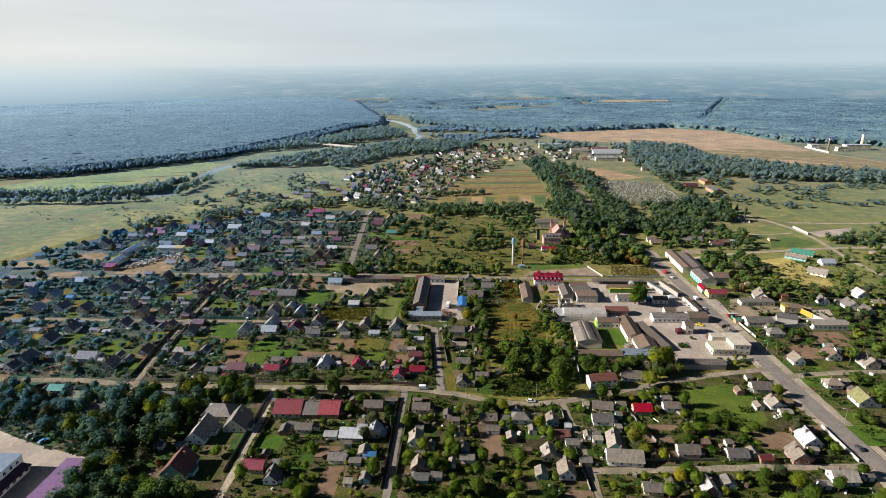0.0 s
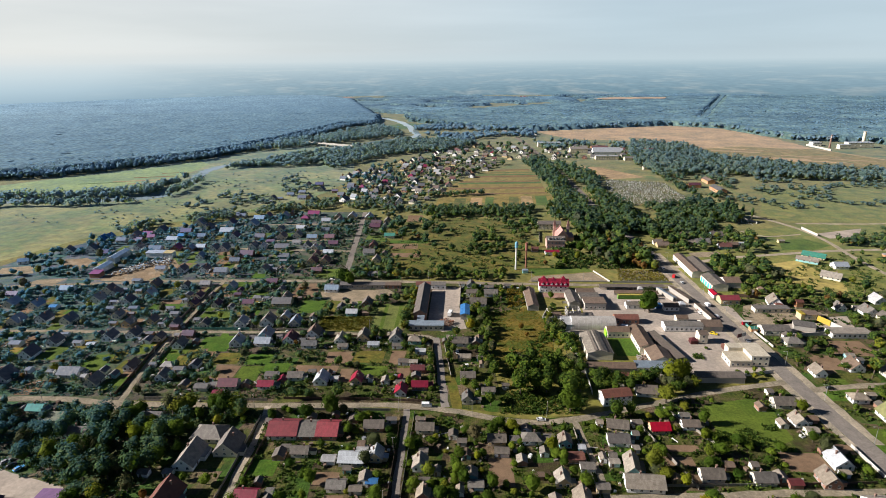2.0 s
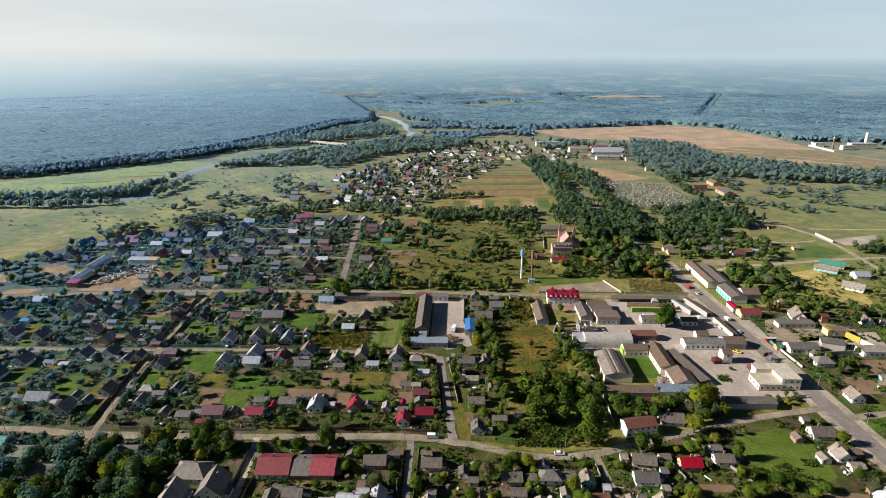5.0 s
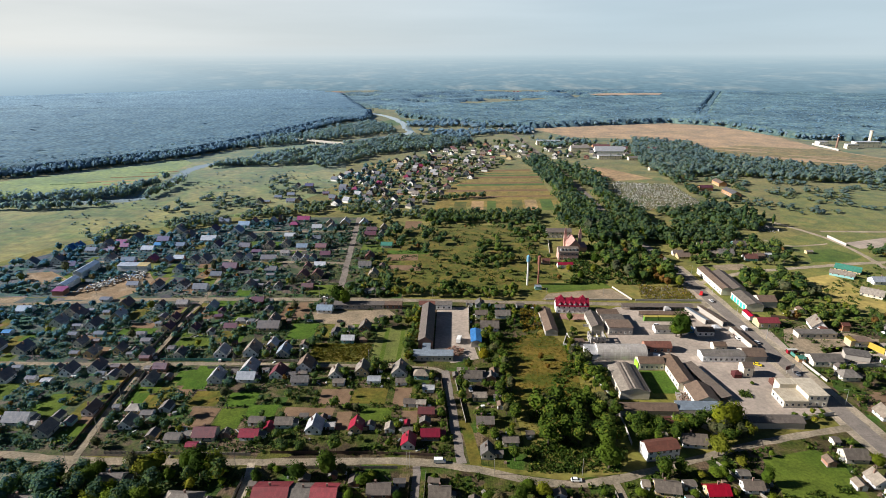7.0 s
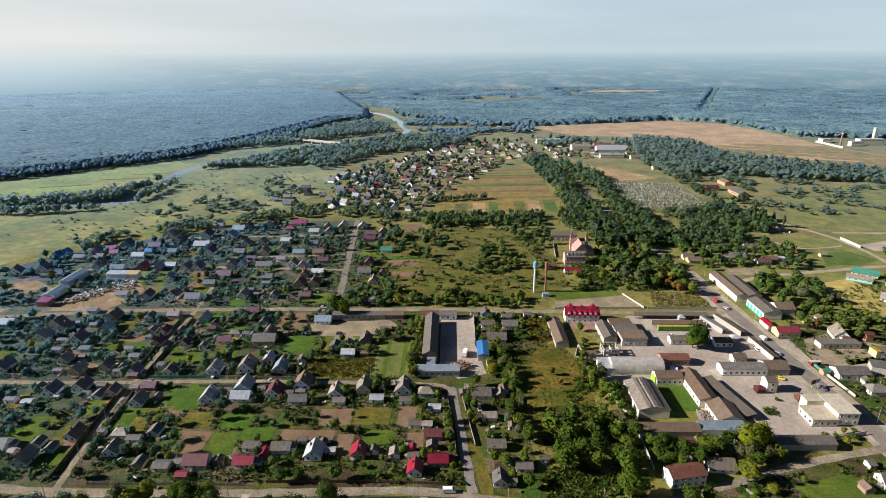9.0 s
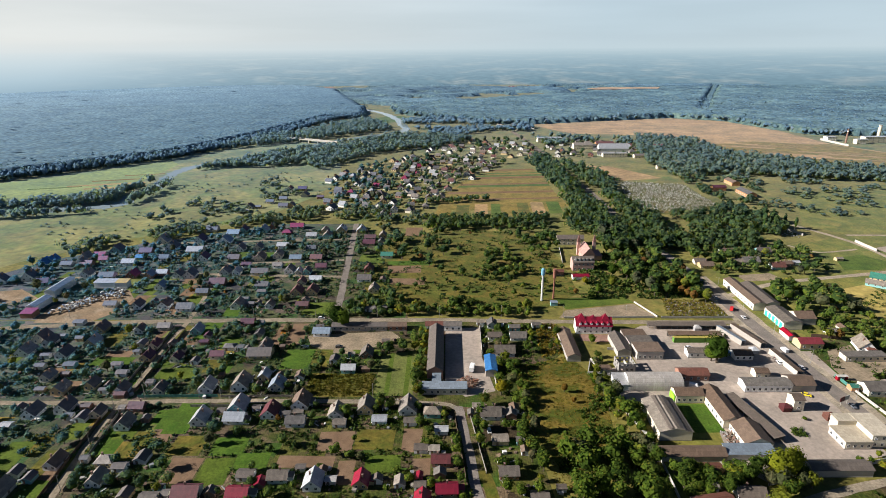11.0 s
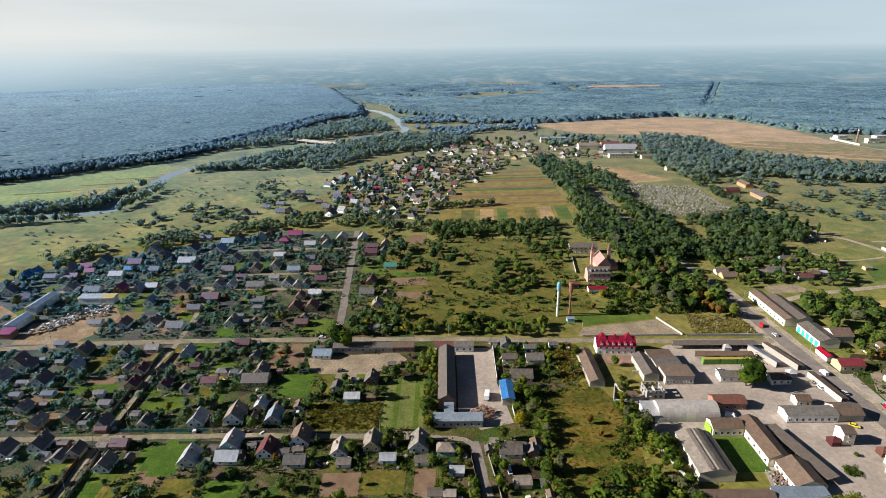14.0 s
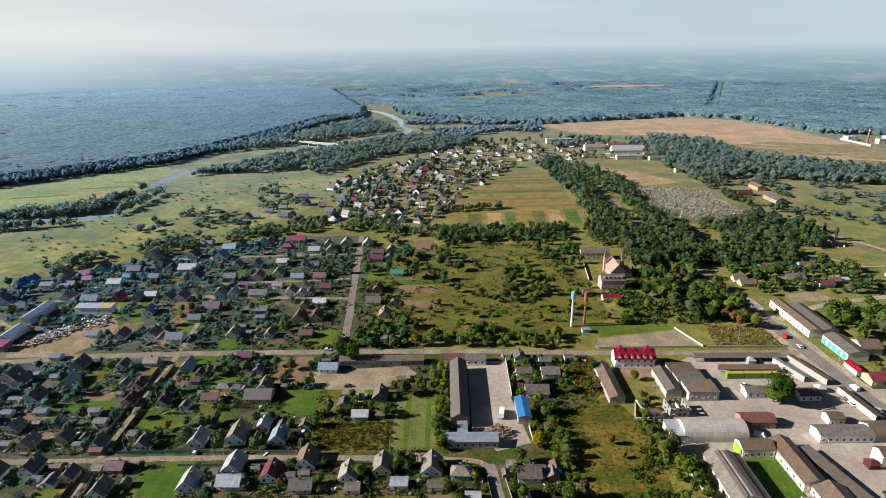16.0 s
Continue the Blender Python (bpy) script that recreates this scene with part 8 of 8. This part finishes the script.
    for wx in (-1.35, 1.35):
        for wy in (-0.82, 0.82):
            part("wheel", wheel_mesh, None, ob, at=pose(wx, wy, -0.08))


for args in ((-30.5, 272.5, 2, (0.8, 0.8, 0.8), "white", True), (25, 262.5, -2, (0.8, 0.8, 0.78), "white"), (178, 293.5, 8, (0.03, 0.03, 0.035), "black"), (166.5, 231, 92, (0.05, 0.05, 0.06), "dark grey"),
             (157, 398, 93, (0.75, 0.76, 0.78), "white", True), (152.5, 452, 60, (0.6, 0.03, 0.03), "red", True), (109, 346.5, 10, (0.25, 0.35, 0.5), "blue"), (143.5, 354.5, -30, (0.8, 0.6, 0.03), "yellow"), (91, 362, -25, (0.8, 0.8, 0.8), "white", True),
             (-201, 222, 60, (0.1, 0.3, 0.6), "blue"), (-206, 224, 60, (0.03, 0.03, 0.04), "black"), (-210, 226, 60, (0.3, 0.3, 0.32), "grey"), (156, 380, 92, (0.5, 0.5, 0.52), "silver"), (160, 345, 272, (0.12, 0.13, 0.15), "dark grey"), (154.5, 440, 92, (0.6, 0.6, 0.6), "silver"),
             (-16, 327, 95, (0.75, 0.75, 0.75), "white"), (-116, 441, 0, (0.7, 0.7, 0.7), "white"), (147, 385, 92, (0.7, 0.7, 0.7), "white"), (148, 392, 92, (0.35, 0.05, 0.05), "dark red"), (150, 470, 95, (0.3, 0.32, 0.35), "grey"),
             (-118, 404, 10, (0.8, 0.8, 0.8), "white"), (-98, 404, 4, (0.1, 0.1, 0.1), "black"), (147, 366, 90, (0.6, 0.62, 0.65), "silver"), (104, 402, 20, (0.7, 0.7, 0.72), "silver")):
    car(*args)

# ---- market: containers, stalls, kiosks, tents ----
CONTAINER_GREEN = plain("green container paint", (0.11, 0.25, 0.04), 0.5)
CONTAINER_YELLOW = plain("yellow container paint", (0.33, 0.28, 0.06), 0.6)


def container(x, y, ln, turn=0):
    ob = thing("shipping_container", pose(x, y, 0.05, 0, 0, turn), "green shipping container with a yellow top used as a shop", "container", "containers in the market yard")
    part("body", box_data(-ln / 2, -1.25, 0, ln / 2, 1.25, 3.0), CONTAINER_GREEN, ob)
    part("top", box_data(-ln / 2 - 0.05, -1.3, 3.0, ln / 2 + 0.05, 1.3, 3.2), CONTAINER_YELLOW, ob)
    for i in range(8):
        dx = -ln / 2 + (i + 0.5) * ln / 8
        part("rib", cached("container rib", lambda: mesh_of("rib", *box_data(-0.06, -0.05, 0.1, 0.06, 0, 2.2), [CONTAINER_GREEN])), None, ob, at=pose(dx, -1.26, 0))


for k in range(3):
    container(102.5 + 9.3 * k, 409.5, 8.8)


def stall_row(a, b, depth, roof, label):
    """A long open market canopy on thin posts with a counter."""
    length, ang = math.hypot(b[0] - a[0], b[1] - a[1]), math.degrees(math.atan2(b[1] - a[1], b[0] - a[0]))
    ob = thing("market_stalls", pose(a[0], a[1], 0.03, 0, 0, ang), label, "market stalls")
    part("roof", roof_data(length, depth, 2.6, "s", 0.7, 0.2), ROOF[roof], ob, at=pose(length / 2, 0, 0))
    part("back_wall", box_data(0, depth / 2 - 0.15, 0, length, depth / 2 - 0.05, 3.1), WALL["g"], ob)
    part("counter", box_data(0, -depth / 2 + 0.5, 0.8, length, -depth / 2 + 1.1, 0.9), WOOD, ob)
    post = mesh_of("post", *box_data(-0.06, -0.06, 0, 0.06, 0.06, 2.7), [STEEL])
    for i in range(int(length / 3.5) + 1):
        part("post", post, None, ob, at=pose(i * 3.5, -depth / 2 + 0.15, 0))
    BLOCKED.append(((a[0] + b[0]) / 2, (a[1] + b[1]) / 2, abs(a[0] - b[0]) / 2 + 2, abs(a[1] - b[1]) / 2 + 2))


stall_row((89, 427), (136, 426.5), 4.0, "d", "long dark market canopy along the street")
stall_row((97, 415), (128, 414.5), 3.6, "t", "market stalls with a tan sheet roof")
stall_row((147, 402), (141, 427), 3.6, "t", "market stalls along the main road with a tan roof")
stall_row((137, 405), (131, 424), 3.0, "s", "market stalls with a pale blue roof")
stall_row((150.5, 372), (148.5, 396), 3.6, "t", "market stalls along the main road with a tan roof")
stall_row((103.5, 352), (110.5, 319), 5.0, "d", "long canopy with a dark roof beside the workshop")
for x, y, roof, label in ((122, 394.5, "b", "market tent with a bright blue cover"), (118, 424, "w", "white market tent in the yard"), (139, 397, "w", "white market tent in the yard"), (143, 336, "n", "small kiosk with a brown-red roof"), (126.5, 343, "m", "small round-topped maroon tank kiosk")):
    ob = thing("market_tent", pose(x, y, 0.03), label, "tent")
    part("cover", roof_data(4.2, 4.2, 2.2, "p", 1.4, 0.1), ROOF[roof], ob)
    part("skirt", walls_data(4.0, 4.0, 2.2, "f", 0), ROOF[roof], ob)
for x, y, w, h, c in ((80, 349.5, 3.0, 5.0, (0.25, 0.75, 0.03)),):
    ob = thing("painted_gable", pose(75.9, 352, 0), "bright lime green end wall of the cream wing", "wall")
    part("panel", box_data(-0.12, -2.9, 0, 0.0, 2.9, 3.7), plain("lime green paint", c, 0.7), ob)



# ---- heaps, graves ----
def boxes(name, poly, n, size, mats, label, category, seed, top=0.0, grid=None):
    rng = random.Random(seed)
    xs, ys = [p[0] for p in poly], [p[1] for p in poly]
    V, F, S, made = [], [], [], 0
    while made < n:
        x, y = rng.uniform(min(xs), max(xs)), rng.uniform(min(ys), max(ys))
        if grid:
            x, y = round(x / grid[0]) * grid[0] + rng.uniform(-0.3, 0.3), round(y / grid[1]) * grid[1] + rng.uniform(-0.3, 0.3)
        made += 1
        if not inside(x, y, poly):
            continue
        w, d, h = (rng.uniform(0.6, 1.3) * k for k in size)
        z = rng.uniform(0, top)
        m = pose(x, y, z, rng.uniform(-20, 20) * (top > 0), rng.uniform(-20, 20) * (top > 0), rng.uniform(0, 90) if top else 0)
        v, f = box_data(-w / 2, -d / 2, 0, w / 2, d / 2, h)
        k = len(V)
        V += [tuple(m @ Vector(p)) for p in v]
        F += [tuple(i + k for i in q) for q in f]
        S += [rng.randrange(len(mats))] * 6
    tagged(new(name, mesh_of(name, V, F, mats, S)), label, category, kind="stuff")


PALE_BAG = plain("pale sacks", (0.62, 0.62, 0.60), 0.7)
boxes("salvage_heap", [(-299, 452), (-290, 470), (-281, 488), (-266, 487), (-261, 474), (-276, 470), (-288, 452), (-297, 446)], 620, (1.2, 1.0, 0.7), [PALE_BAG, PALE_BAG, STEEL, WOOD, ROOF["s"]], "heaps of pale sacks and scrap in the yard", "scrap", 1, 2.0)
boxes("scrap_heap", [(-31, 366), (-24, 371), (-19, 367), (-20, 362), (-30, 362)], 220, (0.9, 0.8, 0.5), [BRICK, WOOD, plain("rusty scrap", (0.22, 0.10, 0.06), 0.9)], "heap of rusty scrap in the depot", "scrap", 2, 1.8)
boxes("gravestones", [(188, 830), (262, 812), (261, 718), (226, 680), (164, 682), (171, 753)], 2300, (0.95, 0.45, 1.15), [PANEL, FRAME_WHITE, PANEL, PLINTH], "close rows of pale gravestones", "graves", 3, 0, (2.2, 3.6))
boxes("gravestones", [(110, 443), (146, 443), (148, 462), (112, 470)], 150, (0.7, 0.35, 0.9), [PLINTH, WOOD], "old gravestones among the park trees", "graves", 4, 0, (1.8, 3.0))
boxes("gravestones", [(255, 620), (285, 600), (292, 640), (270, 660)], 200, (0.9, 0.4, 0.9), [PANEL, PLINTH], "pale gravestones by the road", "graves", 5, 0, (2.2, 3.6))


# ---- bridge, works, far halls ----
def bridge():
    ob = thing("bridge", pose(-288, 1162, 0, 0, 0, -30.4), "pale concrete road bridge over the river", "bridge")
    part("deck", box_data(-68, -4.5, 5.0, 68, 4.5, 6.0), PANEL, ob)
    for s in (-1, 1):
        part("parapet", box_data(-68, s * 4.4 - 0.12, 6.0, 68, s * 4.4 + 0.12, 7.0), PANEL, ob)
    for i in range(5):
        part("pier", box_data(-44 + 22 * i - 0.8, -3.5, -1, -44 + 22 * i + 0.8, 3.5, 5.0), PANEL, ob)


bridge()
stall = thing("market_stall", pose(170, 368.6, 0), "small trade stall with red and white panels", "stall")
for i, stuff in enumerate((ROOF["q"], PANEL, ROOF["q"])):
    part("panel", box_data(-2.7 + 1.8 * i, -0.9, 0.1, -0.96 + 1.8 * i, 0.9, 2.4), stuff, stall)
part("roof", box_data(-2.9, -1.1, 2.4, 2.9, 1.1, 2.56), PANEL, stall)
board = thing("billboard", pose(156.5, 346.5, 0, 0, 0, 25), "roadside billboard with a dark red and a pale panel", "billboard")
for dx in (-2.4, 2.4):
    part("post", tube(0.11, 0.11, 0, 3.0, 8), PANEL, board, at=pose(dx, 0, 0))
part("panel", box_data(-3.4, -0.1, 2.6, -0.05, 0.1, 5.0), ROOF["m"], board, "dark red panel")
part("panel", box_data(0.05, -0.1, 2.6, 3.4, 0.1, 5.0), PANEL, board, "pale panel")
building("works_hall", 655, 672, 1150, 1164, 7, "fww", "pale works hall with a flat roof", windows=6, storeys=2)
building("works_hall", 682, 702, 1112, 1122, 8, "fwc", "long pale works hall with a flat roof", windows=9, storeys=2)
building("works_hall", 706, 752, 1126, 1140, 10, "fwc", "tall pale works building", windows=5, storeys=3)
ob = thing("works_chimney", pose(672, 1126, 0), "tall brick factory chimney with pale bands", "chimney")
part("shaft", tube(1.9, 1.2, 0, 25, 14), BRICK, ob)
part("band", tube(1.5, 1.42, 20, 21.5, 14), FRAME_WHITE, ob)
ob = thing("works_tower", pose(775, 1190, 0), "tall cream concrete silo tower of the works", "tower")
part("shaft", tube(3.0, 2.8, 0, 22, 18), WALL["c"], ob)
part("cap", tube(3.3, 3.3, 22, 23, 18), PANEL, ob)
fence("concrete_wall", (648, 1160), (653, 1090), 3.4, PANEL, "long white works wall", 8.0, 0.3, False)
building("far_hall", 214, 262, 1040, 1056, 7, "hww", "far hall with a steep white zinc roof", 7)
building("far_hall", 180, 212, 1075, 1090, 7, "hlc", "long far hall with a pale roof", windows=8)
building("far_hall", 130, 175, 1150, 1166, 8, "fwc", "far white block with a flat roof", windows=9, storeys=2)
building("far_hall", 222, 252, 1092, 1104, 7, "hno", "orange brick hall of the far works", windows=7)
building("far_hall", 246, 272, 1062, 1076, 6, "hwc", "pale hall of the far works with a zinc roof", windows=6)
building("far_hall", 210, 248, 1000, 1010, 6, "fwc", "long white block of the far works", windows=9, storeys=2)
building("far_hall", 256, 282, 990, 999, 4.5, "hgc", "low grey-roofed shed row of the far works", windows=5)
building("far_hall", 262, 288, 905, 913, 4.2, "hgc", "low grey-roofed barn by the heath field", windows=5)
building("far_hall", 312, 330, 1066, 1076, 6, "hro", "red-roofed hall of the far works", windows=4)
building("farm_hall", 308, 319, 744, 772, 4.2, "vgo", "orange brick farm hall with a grey roof", side_windows=6)
building("farm_hall", 284, 300, 778, 787, 4.2, "hmo", "orange brick farm hall with a maroon roof")
building("farm_hall", 318, 328, 802, 824, 4.2, "vto", "orange brick farm hall with a tan roof")


def shell_wall(length, h, storeys, holes):
    """A bare wall along x with a row of window holes in each storey."""
    pieces, sh = [], h / storeys
    for k in range(storeys):
        z = k * sh
        pieces += [box_data(0, -0.2, z, length, 0.2, z + 0.9), box_data(0, -0.2, z + 2.2, length, 0.2, z + sh)]
        pier = (length - holes * 1.4) / (holes + 1)
        for i in range(holes + 1):
            x = i * (pier + 1.4)
            pieces.append(box_data(x, -0.2, z + 0.9, x + pier, 0.2, z + 2.2))
    return joined(*pieces)


def ruin():
    """The bare grey shell of an unfinished house: block walls with empty window holes, no roof, low footings beside it."""
    ob = thing("unfinished_house", pose(56.5, 376.5, 0, 0, 0, 2), "unfinished grey block house with empty windows and no roof", "ruin")
    for x, y, turn, ln, n in ((0, 0, 0, 9.0, 3), (0, 8.0, 0, 9.0, 3), (0.2, 0.2, 90, 7.6, 2), (8.8, 0.2, 90, 7.6, 2)):
        part("block_wall", shell_wall(ln, 5.0, 2, n), PLINTH, ob, at=pose(x, y, 0, 0, 0, turn))
    part("floor_slab", box_data(0.4, 0.4, 2.6, 8.6, 5.0, 2.8), PLINTH, ob)
    part("partition", box_data(4.2, 0.4, 2.8, 4.4, 5.0, 4.9), WALL["g"], ob)
    low = thing("low_annex", pose(49.5, 377, 0, 0, 0, 2), "low grey block annex with a flat tan roof", "ruin")
    part("wall", walls_data(6.0, 5.0, 2.6, "f", 0), WALL["g"], low)
    part("roof", roof_data(6.0, 5.0, 2.6, "f", 0, 0.1), ROOF["t"], low)
    BLOCKED.extend([(61, 380.5, 5, 5), (49.5, 377, 3, 3)])
    for ax, ay, ln, turn in ((40, 375, 15, 72), (40.4, 374.6, 11, -6), (44.6, 388.6, 14, -74)):
        footing = thing("footing_wall", pose(ax, ay, 0, 0, 0, turn), "low broken concrete footing wall among the weeds", "ruin")
        part("footing", joined(box_data(0, -0.2, 0, ln * 0.55, 0.2, 1.6), box_data(ln * 0.55, -0.2, 0, ln, 0.2, 1.0)), PANEL, footing)


ruin()
field("paving", [(45, 419), (66, 418.5), (66, 412), (58, 409), (44.5, 411)], BRICK_PAVING, "reddish paved forecourt of the guest house", 0.045)
shrubs("grave_growth", [(108, 443), (147, 443), (148, 464), (112, 470)], 420, "yellow-green growth among the old graves", 61, (0.4, 1.0), foliage("yellowing growth", (0.11, 0.11, 0.02), (0.24, 0.20, 0.05), 0.0, True), clump=-0.3, leaves=10)
shrubs("yard_growth", [(40, 376), (50, 372), (54, 360), (46, 358), (41, 366)], 240, "bright green weeds by the unfinished house", 62, (0.5, 1.2), foliage("fresh weeds", (0.06, 0.13, 0.015), (0.13, 0.22, 0.03), 0.0, True), clump=-0.5, leaves=10)
boxes("scrap_heap", [(88, 316), (93, 316), (93, 326), (88, 326)], 90, (0.9, 0.8, 0.5), [BRICK, WOOD, PLINTH], "rubble beside the half-ruined workshop", "rubble", 8, 0.8)


# ---- outbuildings and yard clutter ----
def outbuildings():
    """Small sheds tucked in behind and beside the houses."""
    rng = random.Random(21)
    made = 0
    for rows in NEAR_ROWS + FAR_ROWS[:6]:
        for x, y, w, d, rot, code in rows:
            if min(w, d) < 5.2 or made >= 110:
                continue
            for _ in range(6):
                sw, sd = rng.uniform(2.6, 5.0), rng.uniform(2.4, 3.8)
                side = rng.choice((-1, 1, 0))
                sx = x + side * (w / 2 + sw / 2 + rng.uniform(0.8, 5)) + (0 if side else rng.uniform(-3, 3))
                sy = y + (rng.uniform(-0.2, 1.0) * d if side else d / 2 + sd / 2 + rng.uniform(1, 6))
                if all(free(sx + a * sw / 2, sy + c * sd / 2, 0.5) for a in (-1, 0, 1) for c in (-1, 0, 1)):
                    house(sx, sy, sw, sd, rot, rng.choice(("hgg", "vdg", "htb", "hdw", "vgb", "hlg", "vtg", "hdg", "hgw")), False, made + 900, "sheds of the small town")
                    made += 1
                    break


outbuildings()
YARD_MATS = [PALE_BAG, WOOD, GREY_WOOD, DARK_WOOD, PLINTH, ROOF["t"], STEEL]


def clutter():
    """Stacks of planks, barrels and boxes lying about the yards."""
    rng = random.Random(31)
    V, F, S = [], [], []
    for rows in NEAR_ROWS + FAR_ROWS[:6]:
        for x, y, w, d, rot, code in rows:
            for _ in range(5):
                px, py = x + rng.uniform(-1.2, 1.2) * (w / 2 + 4), y + rng.uniform(-1.2, 1.2) * (d / 2 + 4)
                if not free(px, py, 0.4):
                    continue
                lw, ld, lh = rng.choice(((2.4, 0.7, 0.5), (0.7, 0.7, 0.8), (1.2, 1.0, 0.7), (3.4, 0.4, 0.3), (1.8, 1.4, 1.3)))
                m = pose(px, py, 0.02, 0, 0, rng.uniform(0, 180))
                v, f = box_data(-lw / 2, -ld / 2, 0, lw / 2, ld / 2, lh)
                k = len(V)
                V += [tuple(m @ Vector(p)) for p in v]
                F += [tuple(i + k for i in q) for q in f]
                S += [rng.randrange(len(YARD_MATS))] * 6
    tagged(new("yard_clutter", mesh_of("yard_clutter", V, F, YARD_MATS, S)), "plank stacks, boxes and barrels in the yards", "clutter", kind="stuff")


clutter()
ob = thing("truck", pose(-21.5, 379.2, 0.05, 0, 0, 80), "white box truck parked in the depot yard", "truck")
part("box", box_data(-3.6, -1.2, 1.0, 1.6, 1.2, 3.3), FRAME_WHITE, ob)
part("cab", profile([(1.8, 0.6), (3.6, 0.6), (3.6, 1.6), (3.3, 2.5), (1.8, 2.6)], 1.1), FRAME_WHITE, ob)
part("windscreen", profile([(3.34, 2.4), (3.6, 1.65), (3.63, 1.65), (3.38, 2.42)], 0.95), CAR_GLASS, ob)
part("chassis", box_data(-3.6, -0.5, 0.6, 3.4, 0.5, 0.98), STEEL, ob)
for wx in (-2.6, 2.7):
    for wy in (-1.0, 1.0):
        part("wheel", wheel_mesh, None, ob, at=pose(wx, wy, 0.05) @ Matrix.Diagonal((1.4, 1.4, 1.4, 1)))
BRICK_ORANGE = plain("orange brick", (0.42, 0.20, 0.11), 0.9)
ob = thing("brick_silo", pose(345, 498, 0), "round orange brick silo with a flat cap", "silo")
part("drum", tube(2.6, 2.6, 0, 4.2, 20), BRICK_ORANGE, ob)
part("cap", tube(2.8, 2.8, 4.2, 4.5, 20), PLINTH, ob)
ob = thing("excavator", pose(210.6, 379.1, 0, 0, 0, 30), "yellow excavator with a raised arm in the yard", "excavator")
part("tracks", joined(box_data(-1.8, -1.3, 0, 1.8, -0.7, 0.8), box_data(-1.8, 0.7, 0, 1.8, 1.3, 0.8)), TYRE, ob)
part("cabin", joined(box_data(-1.6, -1.2, 0.9, 1.0, 1.2, 1.8), box_data(-0.2, -1.1, 1.8, 1.0, 0.1, 3.0)), CONTAINER_YELLOW, ob)
part("arm", profile([(0.8, 1.6), (3.2, 3.8), (5.2, 2.0), (5.0, 1.7), (3.2, 3.3), (1.1, 1.4)], 0.2), CONTAINER_YELLOW, ob)
part("bucket", profile([(4.7, 1.9), (5.4, 1.9), (5.6, 0.9), (4.9, 0.7)], 0.6), STEEL, ob)
shrubs("grove_scrub", [(7, 267), (44, 268), (52, 284), (16, 288), (6, 284)], 420, "low scrub between the street and the grove", 14, (0.5, 1.3), clump=-0.3)
shrubs("lawn_bushes", [(104, 247), (138, 247), (138, 262), (118, 262), (106, 280), (104, 262)], 110, "bushes on the lawn", 15, (0.5, 1.3), clump=0.0)
shrubs("yard_weeds", [(120.5, 323), (125.5, 323), (126, 328.5), (121, 329)], 60, "patch of weeds in the market yard", 16, (0.4, 1.0), clump=-0.8)
